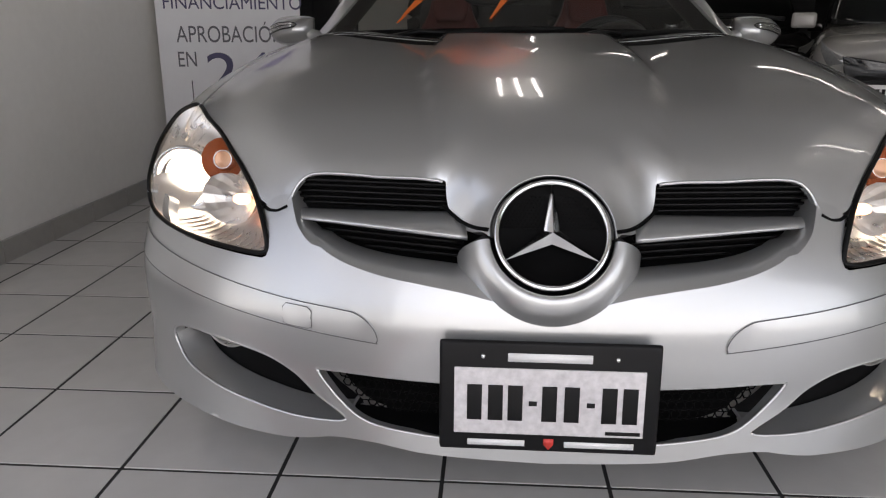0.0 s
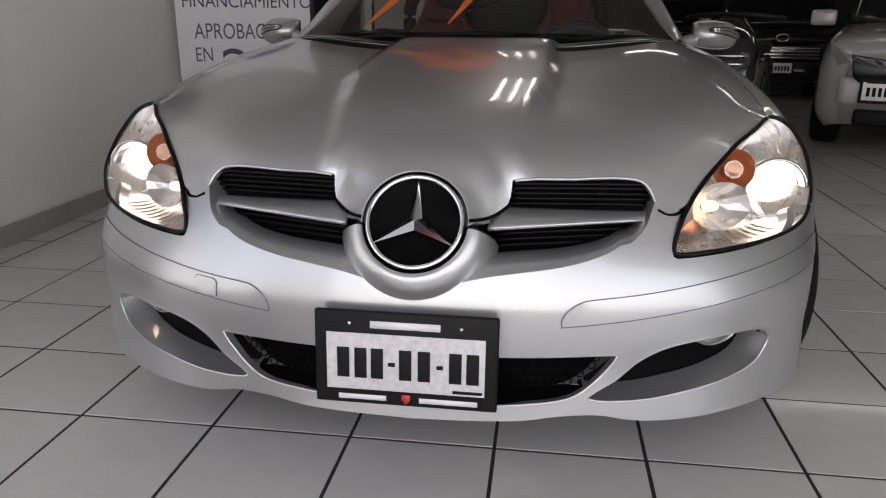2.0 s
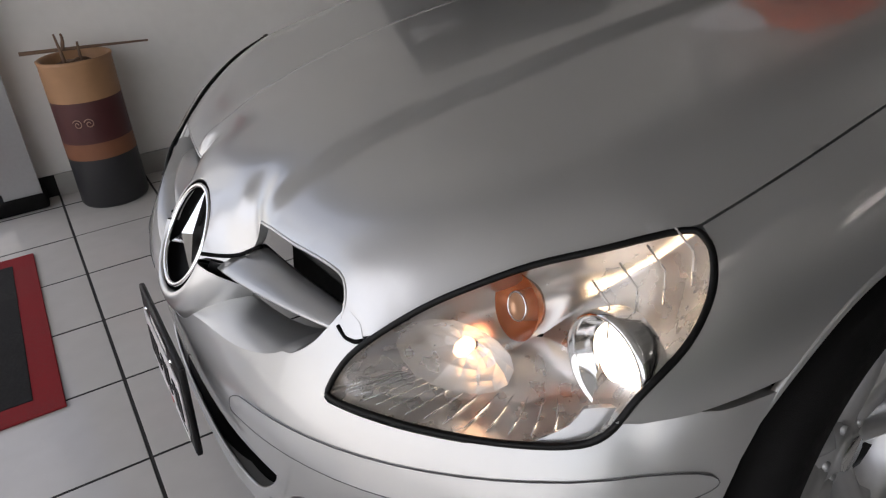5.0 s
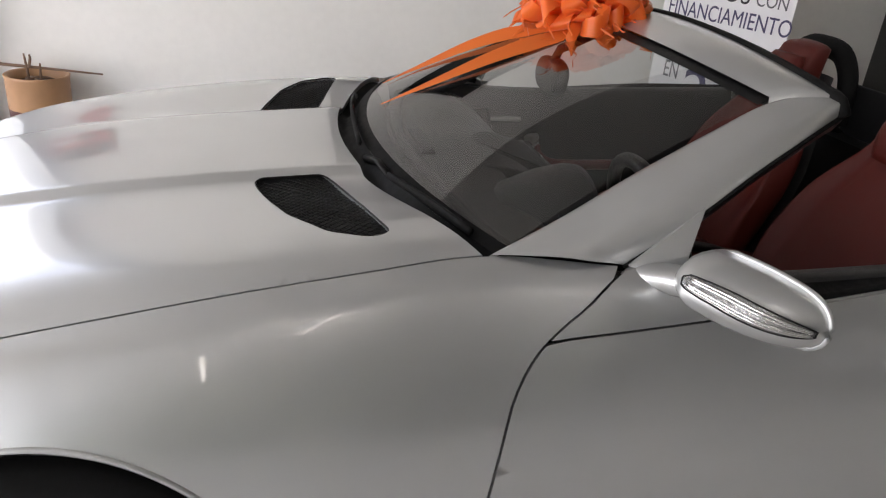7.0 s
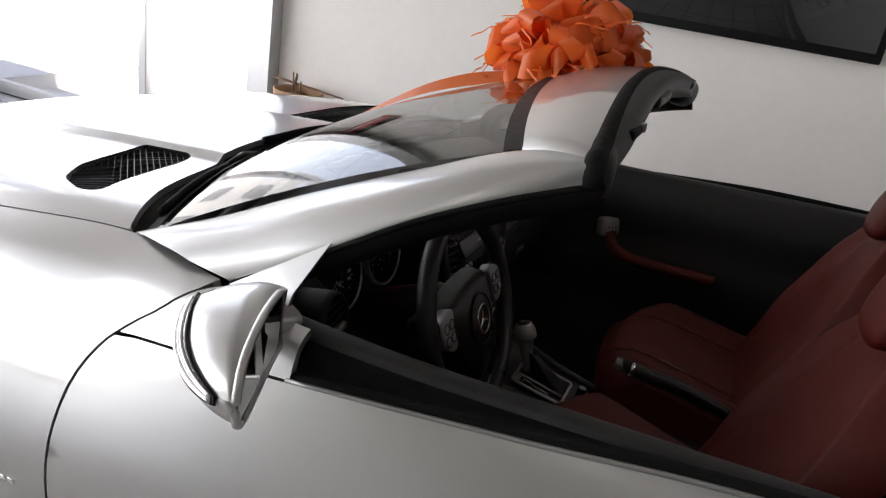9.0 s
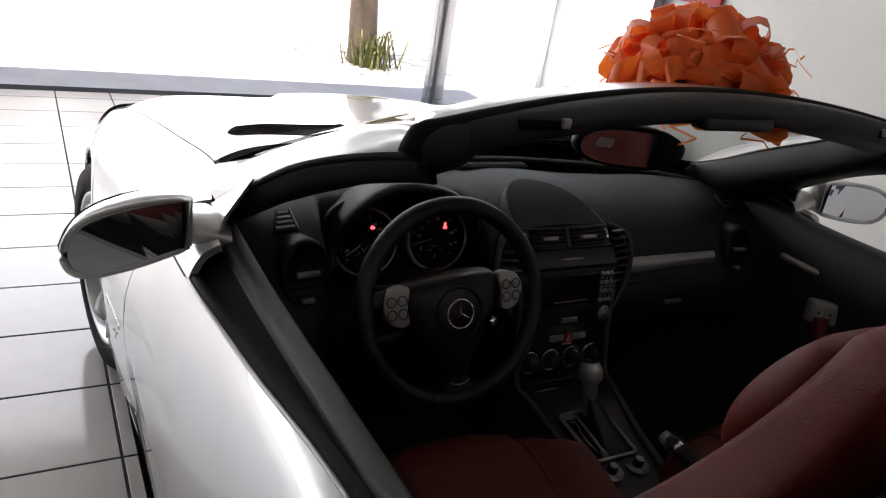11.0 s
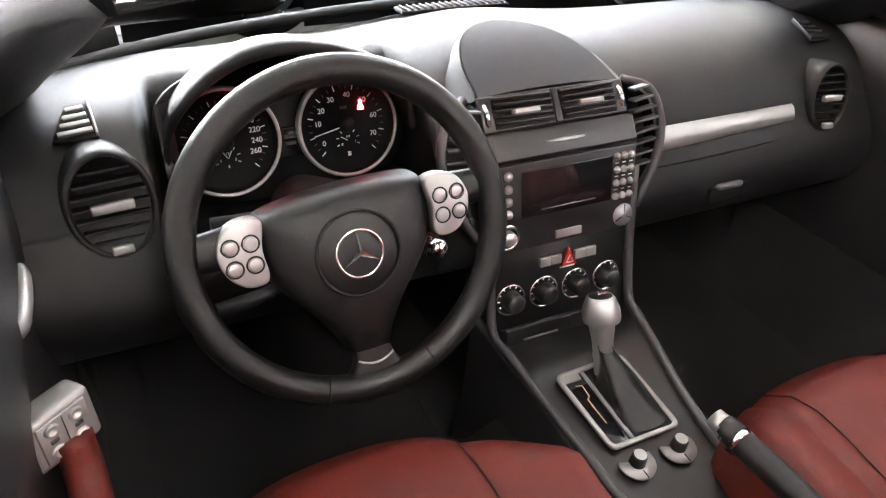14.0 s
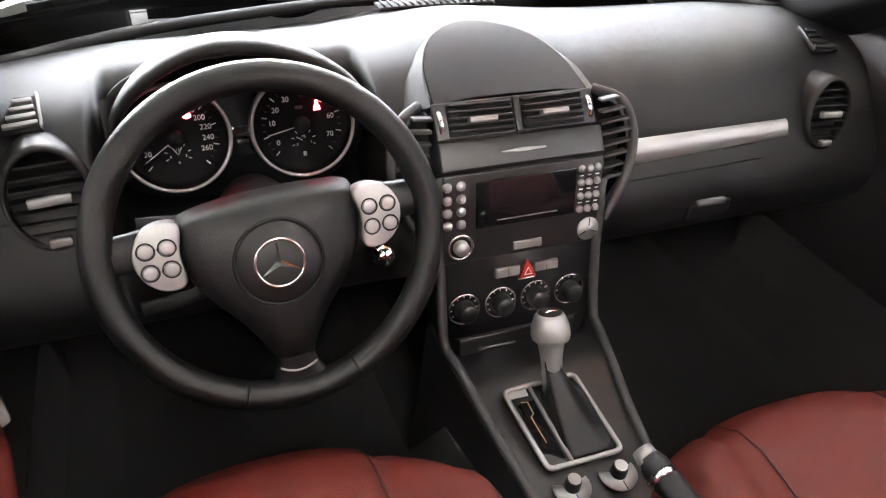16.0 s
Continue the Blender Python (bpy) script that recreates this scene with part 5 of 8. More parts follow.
M_AMBER = simple("amber_reflector", (0.50, 0.15, 0.05), 0.25, 0.3)
M_AMBERLENS = simple("amber_bulb", (0.62, 0.34, 0.20), 0.18, 0.4, 0.4)
M_BEAM = glow_mat("headlamp_glow", (1.0, 0.84, 0.64), 6.0)
# added glow in place of the beam's warm reflection in the bowl
M_BOWLGLOW = glow_mat("bowl_reflection_glow", (1.0, 0.60, 0.34), 2.5)
lc = lamp_edge.mean(0)
for sd in (1, -1):
    S = np.array([sd, 1, 1])
    deepbowl = np.array([lc + (lamp_edge - lc) * r * (1.0 if r == 1 else 0.97) - lamp_n * (0.085 * (1 - r ** 5)) for r in np.linspace(0.02, 1, 10)])
    lamp = part("headlamp", grid_bm(deepbowl * S, False, True), M_HOUSE, car, "clear headlamp, lit, with amber indicator and black seal")
    part("lens", grid_bm(lamp_dome(lamp_edge, 0.040, 10) * S, False, True), M_LENS, lamp)
    part("seal", tube((lamp_edge + lamp_n * 0.003 + [0, 0, 0.002]) * S, 0.0046, 8, True), M_COWL, lamp)

    def at(x, y, z, out):
        p = np.array([x, y, z]) + lamp_n * out
        return frame_m(tuple(p * S), (sd * 0.83, 0.55, 0.0) if sd > 0 else (0.83, -0.55, 0.0), (0, 0.25, 1))
    M = frame_m((sd * 0.736, 0.322, 0.604), (1, 0, 0), (0, 0.06, 1))
    pr = part("projector", lathe([(0.064, -0.03), (0.067, 0.0), (0.065, 0.010), (0.061, 0.011), (0.058, 0.003), (0.052, -0.004), (0.048, -0.010), (0.044, -0.012), (0.043, -0.030)], 40, M), M_CHROME, lamp, "round projector lamp, lit")
    part("beam_lens", lathe([(0.0, 0.002), (0.018, -0.002), (0.032, -0.010), (0.0425, -0.022)], 32, M), M_BEAM, pr)
    M2 = frame_m((sd * 0.632, 0.268, 0.652), (1, 0, 0), (0, 0.25, 1))
    ind = part("indicator", lathe([(0.043, 0.004), (0.040, -0.002), (0.03, -0.018), (0.018, -0.024)], 28, M2), M_AMBER, lamp, "amber indicator")
    part("bulb", lathe([(0.0, 0.000), (0.012, -0.001), (0.016, 0.002), (0.0185, 0.001), (0.0195, -0.006), (0.021, -0.02)], 24, M2), M_AMBERLENS, ind)
    part("bulb_ring", tube([tuple(M2 @ Vector((0.0180 * math.cos(a), 0.0180 * math.sin(a), 0.002))) for a in np.arange(24) * math.pi / 12], 0.0014, 6, True), M_CHROME, ind)
    M3 = at(0.606, 0.180, 0.598, -0.020)
    if (M3.to_3x3() @ Vector((0, 0, 1))).y > 0:
        M3 = M3 @ Matrix.Rotation(math.pi, 4, "Y")
    M4 = M3 @ Matrix.Diagonal((1.22, 0.74, 1, 1))
    facets = bmesh.new()
    fr = random.Random(4)
    prof = [(0.066, 0.006), (0.054, -0.010), (0.040, -0.024), (0.026, -0.034), (0.012, -0.040)]
    grid_bm([[tuple(M4 @ Vector((r * math.cos(a), r * math.sin(a), h + fr.uniform(-0.0022, 0.0022)))) for a in np.arange(16) * math.pi / 8] for r, h in prof], False, True, facets)
    hb = part("high_beam", facets, M_HOUSE, lamp, "faceted chrome high-beam reflector", False)
    # this bulb is unlit on the car; its glow imitates reflected beam
    part("bulb", lathe([(0.0, -0.008), (0.008, -0.011), (0.011, -0.020), (0.011, -0.04)], 16, M3), M_BOWLGLOW, hb, "small bulb set glowing for the beam's warm reflection")
    # fine flutes on the lower bowl of the lamp
    for i in np.linspace(1, 19, 15):
        e0 = lamp_edge[int(i)] * (1 - i % 1) + lamp_edge[int(i) + 1] * (i % 1)
        fl = [lc + (e0 - lc) * r * 0.97 - lamp_n * (0.085 * (1 - r ** 5) - 0.003) for r in (0.96, 0.88, 0.78, 0.68)]
        part("flute", tube([p * S for p in fl], [0.0008, 0.0015, 0.0016, 0.0008], 5), M_CHROME, lamp)
    # thin arcs modelled in place of the projector ring's reflections
    for k in range(4):
        p0 = np.array([0.735 + 0.012 * k, 0.315 + 0.030 * k, 0.640 + 0.018 * k]) - lamp_n * 0.012
        part("ring_reflection", tube([p0 * S, (p0 + [-0.012, 0.012, 0.035]) * S, (p0 + [-0.038, 0.008, 0.058]) * S], 0.0014, 6), M_HOUSE, lamp)
# ---------------------------------------------------------------- windscreen, pillars, mirrors, wheels
def ws(u, v):
    """The windscreen: u -1 to 1 across, v 0 at the cowl to 1 at the header."""
    a = 1 - u * u
    yb, zb, xb = 1.43 - 0.16 * a, 0.880 + 0.012 * a, 0.668
    yt, zt2, xt = 1.985 - 0.085 * a, 1.133 + 0.045 * a, 0.527
    k = v
    bow = 0.030 * 4 * v * (1 - v) * (0.6 + 0.4 * a)
    return np.array([u * (xb * (1 - k) + xt * k), yb * (1 - k) + yt * k - bow * 0.4, zb * (1 - k) + zt2 * k + bow * 0.9])


uu, vv = np.linspace(-1, 1, 41), np.linspace(0, 1, 17)
screen = part("windscreen", grid_bm([[ws(u, v) for v in vv] for u in uu]), M_SCREEN, car, "curved laminated windscreen")
screen.visible_shadow = False
# black printed border and cowl
part("border", grid_bm([[ws(u, v) - [0, 0, -0.0015] for v in (0.0, 0.02, 0.04)] for u in uu]), M_SHADEBLACK, screen)
part("border", grid_bm([[ws(u, v) - [0, 0, -0.0015] for v in (0.95, 0.98, 1.0)] for u in uu]), M_BLACK, screen)
cowl = []
for u in uu:
    x = u * 0.672
    h = top_patch(np.array([[x, cowl_y(x) - 0.004]]))[0]
    g = ws(u, 0.03)
    cowl.append([h - [0, 0, 0.016], h + [0, 0.02, -0.030], (h + g) / 2 - [0, 0, 0.026], g - [0, 0, 0.004]])
part("cowl", grid_bm(cowl), simple("black_cowl_plastic", (0.006, 0.006, 0.006), 0.60, 0, 0, 0.2, 50.0, 0.06, 900.0, 0.15), car, "black plastic cowl below the windscreen")
for k, (a, b, c) in enumerate((((0.16, 1.268, 0.880), (0.30, 1.298, 0.890), (0.60, 1.402, 0.894)), ((-0.42, 1.300, 0.880), (-0.25, 1.275, 0.893), (0.12, 1.255, 0.905)))):
    wp = part("wiper", tube([a, ((a[0] + b[0]) / 2, (a[1] + b[1]) / 2, (a[2] + b[2]) / 2 + 0.012), b], [0.010, 0.008, 0.007], 8), M_COWL, car, "black wiper arm and blade")
    part("blade", tube(spline([b, ((b[0] + c[0]) / 2, (b[1] + c[1]) / 2 - 0.004, (b[2] + c[2]) / 2 + 0.006), c], 10), 0.006, 6, squash=1.5), M_RUBBER, wp)

# A-pillars: outer skin between glass edge and door opening
PIN = [(0.676, 1.425, 0.884), (0.640, 1.56, 0.940), (0.605, 1.70, 1.010), (0.570, 1.85, 1.078), (0.546, 1.96, 1.126), (0.545, 2.04, 1.148), (0.556, 2.095, 1.154)]
POUT = [(0.722, 1.640, 0.886), (0.712, 1.705, 0.925), (0.697, 1.79, 0.978), (0.672, 1.885, 1.037), (0.642, 1.975, 1.080), (0.610, 2.05, 1.108), (0.586, 2.100, 1.122)]
pin, pout = spline(PIN, 40), spline(POUT, 40)
for sd in (1, -1):
    rows = []
    for a, b in zip(pin, pout):
        m = (a + b) / 2 + np.array([0.014, -0.008, 0.012])
        m2 = a * 0.25 + b * 0.75 + np.array([0.0125, -0.006, 0.008])
        rows.append(spline([a - [0, 0, 0.006], a, m, m2, b, b - [0.006, -0.003, 0.006]], 20) * [sd, 1, 1])
    pil = part("windscreen_pillar", grid_bm(rows), M_PAINT, car)
    # inner black trim and the dark gap towards the door
    rin = []
    for a, b, g in zip(pin, pout, 1 - 0.75 * np.linspace(0, 1, 40) ** 4):
        rin.append(np.array([a - [0.002, 0, 0.008], a + g * np.array([-0.010, 0.012, -0.030]), a + g * np.array([-0.006, 0.020, -0.070]), a + g * np.array([0.016, 0.030, -0.088]), b - [0.034, -0.018, 0.036], b - [0.010, -0.010, 0.012], b - [0.006, -0.004, 0.006]]) * [sd, 1, 1])
    part("inner_trim", grid_bm([spline(r, 18) for r in rin]), M_DASH, pil)
    seal = [b + [-0.002, 0.004, -0.005] for b in pout]
    part("door_seal", tube((np.array(seal) + np.linspace(0, 1, 40)[:, None] ** 3 * [-0.006, 0.008, 0.006]) * [sd, 1, 1], 0.0045 + 0.002 * np.linspace(0, 1, 40) ** 2, 10), M_RUBBER, pil)

# header above the windscreen: painted front, black rear with seal
def hdr(u, k):
    a = 1 - u * u
    f = ws(u, 1.0) + [0, -0.004, 0.006]
    r = np.array([u * 0.575, 2.098 - 0.052 * a, 1.140 + 0.062 * a])
    return f * (1 - k) + r * k + np.array([0, 0, 0.024 * 4 * k * (1 - k) * 0.5 + 0.012 * k])


hrows = [[hdr(u, k) for k in np.linspace(0, 1, 9)] for u in uu]
hrows = [[p + [-0.003, 0, -0.022] for p in hrows[0]]] + hrows + [[p + [0.003, 0, -0.022] for p in hrows[-1]]]
header = part("windscreen_header", grid_bm(hrows), M_PAINT, car)
seal_u = np.linspace(-1.0, 1.0, 41)
seal_p = [hdr(u, 1.0) + [0, 0.006 - 0.010 * u ** 6, -0.006] for u in seal_u]
seal_p = [np.array([-0.594, 2.100, 1.122])] + seal_p + [np.array([0.594, 2.100, 1.122])]
seal_r = np.array([0.0125] + list(0.0135 + 0.003 * np.abs(seal_u) ** 4) + [0.0125])
part("header_seal", tube(spline(seal_p, 90), np.interp(np.linspace(0, 1, 90), np.linspace(0, 1, len(seal_r)), seal_r), 14), M_RUBBER, header)
rows = []
for u in np.linspace(-0.93, 0.93, 41):
    r, f = hdr(u, 1.0), hdr(u, 0.0)
    d = 0.050 - 0.034 * abs(u / 0.93) ** 5
    rows.append(spline([r + [0, 0.004, 0.002], r + [0, 0.68 * d, 0.001], r + [0, d, -0.012], r + [0, d, -0.028], r + [0, 0.64 * d, -0.044], (f + r) / 2 + [0, 0.0, -0.050], f + [0, 0.02, -0.020]], 22))
part("header_trim", grid_bm(rows), M_DASH, header, "black padded header trim")
for sd in (1, -1):
    # padded corner piece at the pillar end of the header
    vz = []
    for k in np.linspace(-1, 1, 15):
        w = (1 - abs(k) ** 3.2 * 0.985) ** (1 / 2.4)
        vz.append([(sd * (0.529 + 0.056 * k), 2.084 + 0.012 * k + w * (0.030 * math.copysign(abs(math.cos(a)) ** 0.8, math.cos(a))) + 0.006 * w * math.sin(a), 1.130 - 0.010 * k + w * 0.036 * math.copysign(abs(math.sin(a)) ** 0.8, math.sin(a))) for a in np.arange(24) * math.pi / 12])
    part("corner_pad", cap_ends(grid_bm(vz, False, True)), M_DASH, header, "black padded corner of the header")
    part("latch", box(sd * 0.40, 2.106, 1.168, 0.085, 0.022, 0.016, 0.006), M_SHADEBLACK, header)
    part("latch_pin", box(sd * 0.368, 2.117, 1.172, 0.014, 0.008, 0.014, 0.002), M_SATIN, header)
part("reading_lamp", box(0, 2.082, 1.172, 0.16, 0.04, 0.022, 0.008), M_DASH, header)

# interior mirror
def ellipse_rounded(w, h, n=32, p=3.0):
    out = []
    for k in range(n):
        a = 2 * math.pi * k / n
        c, s = math.cos(a), math.sin(a)
        out.append((w / 2 * math.copysign(abs(c) ** (2 / p), c), h / 2 * math.copysign(abs(s) ** (2 / p), s)))
    return out


RM = frame_m((-0.085, 1.790, 1.036), (-0.985, 0.145, -0.06), (0, 0.12, 1))
rv = part("interior_mirror", prism([(x, y) for x, y in ellipse_rounded(0.266, 0.090, 40, 2.5)], -0.032, RM, 0.010), M_BLACK, car, "black oval interior mirror")
M_MIRROR = simple("mirror_silver", (0.82, 0.83, 0.84), 0.02, 1.0, 0, 0.01, 5.0)
part("mirror_glass", prism([(x, y) for x, y in ellipse_rounded(0.250, 0.076, 40, 2.5)], 0.002, RM), M_MIRROR, rv, smooth=False)
# pale patch drawn where the mirror shows a bright reflection
part("label", prism(round_poly([(-0.092, -0.003), (-0.052, -0.003), (-0.052, 0.017), (-0.090, 0.017)], 0.006), 0.0004, RM @ Matrix.Translation((0, 0, 0.0022))), M_WHITE, rv, "pale patch on the glass, put there for a bright reflection", smooth=False)
part("stalk", tube([(-0.085, 1.765, 1.045), (-0.06, 1.78, 1.11), (0.0, 1.86, 1.170)], 0.012, 8), M_BLACK, rv)

# door mirrors
M_RIB = simple("clear_ribbed_lens", (0.30, 0.30, 0.30), 0.12, 0.8, 0.6, 0.5, 120.0, 0.8, 260.0)
for sd, dr in ((1, DOORS[0]), (-1, DOORS[1])):
    S = np.array([sd, 1, 1])
    rows = []
    N = 26
    for k in 1 - (1 - np.linspace(0, 1, N)) ** 1.8:
        x = 0.788 + 0.188 * k
        yb = 1.780 + 0.072 * k ** 1.2                    # the glass side
        depth = (0.122 + 0.012 * k) * math.sqrt(max(0.0, 1 - (k * 0.99) ** 2.6)) * (0.60 + 0.4 * min(k * 3, 1) ** 0.7)
        zc = 0.905 - 0.010 * k
        hh = 0.056 * (0.72 + 0.62 * min(k, 0.5) - 0.55 * min(k, 0.5) ** 2 - 0.10 * max(0, k - 0.5)) * math.sqrt(max(0.02, 1 - (max(0, k - 0.45) / 0.5502) ** 4.6))
        sec = [(x, yb - depth * max(0, math.sin(a)) ** 0.9 if math.sin(a) > 0 else yb, zc + hh * math.cos(a) * 1.0) for a in np.linspace(0, math.pi, 13)]
        sec += [(x, yb, zc - hh + 2 * hh * q) for q in np.linspace(0.15, 0.85, 5)]
        rows.append(np.array(sec) * S)
    mir = part("door_mirror", cap_ends(grid_bm(rows, False, True)), M_PAINT, dr, "silver door mirror with clear indicator strip")
    # rim and glass
    rim, gl = [], []
    for k in np.linspace(0.02, 0.985, 22):
        i = k * (N - 1)
        a, f = int(i), i - int(i)
        r = rows[a] * (1 - f) + rows[min(a + 1, N - 1)] * f
        rim.append((r[0], r[12]))
    ring = [p[0] for p in rim] + [p[1] for p in rim[::-1]]
    ring = np.array(ring) + [0, 0.002, 0]
    c = ring.mean(0)
    part("rim", tube(c + (ring - c) * 0.985, 0.0055, 8, True), M_PAINT, mir)
    gpoly = c + (ring - c) * 0.90 + [0, 0.0015, 0]
    gb = bmesh.new()
    gb.faces.new([gb.verts.new(p) for p in gpoly])
    part("mirror_glass", gb, M_MIRROR, mir, smooth=False)
    bp2 = bmesh.new()
    bp2.faces.new([bp2.verts.new(p) for p in c + (ring - c) * 0.97 + [0, 0.0008, 0]])
    part("surround", bp2, M_BLACK, mir, smooth=False)
    # indicator strip on the front
    q_up = crv((0.16, 4.4), (0.20, 3.8), (0.4, 3.6), (0.6, 3.9), (0.8, 4.2), (0.95, 4.3))
    q_low = crv((0.16, 4.6), (0.20, 5.2), (0.4, 5.7), (0.6, 6.4), (0.8, 7.0), (0.95, 7.4))
    strip_r, mc = [], np.array(rows).mean((0, 1))
    for k in np.linspace(0.16, 0.95, 26):
        i = k * (N - 1)
        a, f = int(i), i - int(i)
        r = rows[a] * (1 - f) + rows[min(a + 1, N - 1)] * f
        line = []
        for q in np.linspace(float(q_up(k)), float(q_low(k)), 8):
            p = r[int(q)] * (1 - q % 1) + r[int(q) + 1] * (q % 1)
            o = p - mc
            line.append(p + o / np.linalg.norm(o) * 0.0035)
        strip_r.append(line)
    ind = part("indicator_strip", grid_bm(strip_r), M_RIB, mir, "clear ribbed indicator")
    e = np.array(strip_r)
    for j in (1, 2, 4, 5):
        mid = (e[2:-1, j] + e[2:-1, j + 1]) / 2
        part("rib", tube(mid + (mid - mc) / np.linalg.norm(mid - mc, axis=1)[:, None] * 0.001, 0.0022, 6), M_CHROME, ind)
    part("strip_edge", tube(np.concatenate([e[:, 0], e[-1, 1:-1], e[::-1, -1], e[0, -2:0:-1]]), 0.0017, 5, True), M_BLACK, mir)
    # foot and sail triangle
    foot = []
    for k in np.linspace(0, 1, 14):
        q = k * k * (3 - 2 * k)
        cx = 0.722 + 0.080 * k
        cyy = 1.706 + 0.034 * k
        ry, rz = 0.066 - 0.026 * q, 0.028 - 0.002 * q
        foot.append([(sd * cx, cyy + ry * math.cos(a), 0.864 + 0.020 * k + rz * math.sin(a)) for a in np.arange(24) * math.pi / 12])
    part("mirror_foot", grid_bm(foot, False, True), M_PAINT, mir)
    tb = bmesh.new()
    A, B, C, D = (0.731, 1.650, 0.886), (0.699, 1.789, 0.981), (0.732, 1.757, 0.905), (0.744, 1.752, 0.866)
    o3 = [np.array(p) * S for p in (A, B, C, D)]
    i3 = [p - S * [0.007, 0, 0] for p in o3]
    for P in (o3, i3[::-1]):
        tb.faces.new([tb.verts.new(p) for p in P])
    for i in range(4):
        j = (i + 1) % 4
        tb.faces.new([tb.verts.new(p) for p in (o3[i], o3[j], i3[j], i3[i])])
    part("sail_panel", tb, M_PAINT, dr, smooth=False)
    tb2 = bmesh.new()
    tb2.faces.new([tb2.verts.new(p - S * [0.003, 0, 0]) for p in i3])
    part("sail_trim", tb2, M_BLACK, dr, smooth=False)
    # belt rubber, bright line and inner top rail
    yy = np.linspace(1.80, 2.74, 30)
    bp3 = flat(np.array([(y, v_side(y, float(belt_z(y)))) for y in yy]))
    rail_z = crv((1.6, 0.868), (1.9, 0.860), (2.23, 0.872), (2.73, 0.894))
    rail = [[(sd * (x - 0.003), y, z + 0.001), (sd * (x - 0.006), y, z + 0.010), (sd * (x - 0.018), y, z + 0.012), (sd * (x - 0.021), y, z + 0.004), (sd * 0.735, y, float(rail_z(y)) - 0.010)] for x, y, z in bp3]
    part("belt_seal", grid_bm(rail), M_RUBBER, dr)
    part("belt_bright", tube([(sd * (x - 0.001), y, z + 0.003) for x, y, z in bp3], 0.0035, 6), M_SATIN, dr)
    iy = np.linspace(1.60, 2.73, 30)
    inn = [spline([(sd * 0.738, y, z - 0.012), (sd * 0.730, y, z), (sd * 0.706, y, z - 0.001), (sd * 0.690, y, z - 0.02), (sd * 0.676, y, z - 0.10), (sd * 0.684, y, z - 0.20), (sd * 0.672, y, z - 0.32), (sd * 0.690, y, z - 0.6)], 24) for y, z in zip(iy, rail_z(iy))]
    part("inner_panel", grid_bm(inn), M_DOORTRIM, dr, "black padded door lining")
    part("shut_face", grid_bm([[(sd * 0.79, 1.56, z), (sd * 0.66, 1.56, z)] for z in (0.25, 0.5, 0.76)]), M_BLACK, dr)
    hnd = spline([(sd * 0.862, 2.38, 0.745), (sd * 0.885, 2.42, 0.752), (sd * 0.885, 2.54, 0.757), (sd * 0.860, 2.58, 0.757)], 14)
    part("door_handle", tube(hnd, 0.012, 8, squash=1.3), M_PAINT, dr)
    # lever and switches inside
    part("inner_handle", tube(spline([(sd * 0.690, 1.80, 0.755), (sd * 0.674, 1.82, 0.760), (sd * 0.674, 1.90, 0.760), (sd * 0.690, 1.92, 0.755)], 12), 0.0072, 8, squash=1.4), M_SATIN, dr)
    SB = frame_m((sd * 0.660, 1.975, 0.692), (-sd * 0.80, -0.60, 0.0), (-sd * 0.25, -0.33, 0.91))
    SB = SB if (SB.to_3x3() @ Vector((0, 0, 1))).y > 0 else frame_m((sd * 0.660, 1.975, 0.692), (sd * 0.80, 0.60, 0.0), (-sd * 0.25, -0.33, 0.91))
    SB = Matrix.Translation((0, 0, -0.010)) @ SB @ Matrix.Diagonal((0.86, 0.74, 1, 1))
    sw = part("switch_plate", box(0, 0, -0.014, 0.082, 0.076, 0.034, 0.010, SB, seg=4), M_SATIN, dr, "satin metal switch block")
    part("key_field", box(0, 0.0, 0.0035, 0.060, 0.056, 0.003, 0.002, SB), M_SATIN, sw)
    part("key_gap", box(0, 0.0, 0.0052, 0.0012, 0.050, 0.0008, 0, SB), M_BLACK, sw)
    for i in (-1, 1):
        for j in (-1, 1):
            part("button", lathe([(0.0, 0.0052), (0.0030, 0.0056), (0.0055, 0.0080), (0.0075, 0.0084), (0.0088, 0.0046)], 18, SB @ Matrix.Translation((i * 0.0150, j * 0.0165, 0))), M_SATIN, sw)
        part("print_bar", box(i * 0.0150, 0.0, 0.0053, 0.010, 0.006, 0.0004, 0, SB), M_GREYTRIM, sw)
    part("pull_strap", tube(spline([(sd * 0.655, 1.975, 0.672), (sd * 0.652, 1.990, 0.635), (sd * 0.648, 2.06, 0.605), (sd * 0.64, 2.30, 0.610)], 16), 0.0185, 10), M_RED, dr, "red leather door pull")

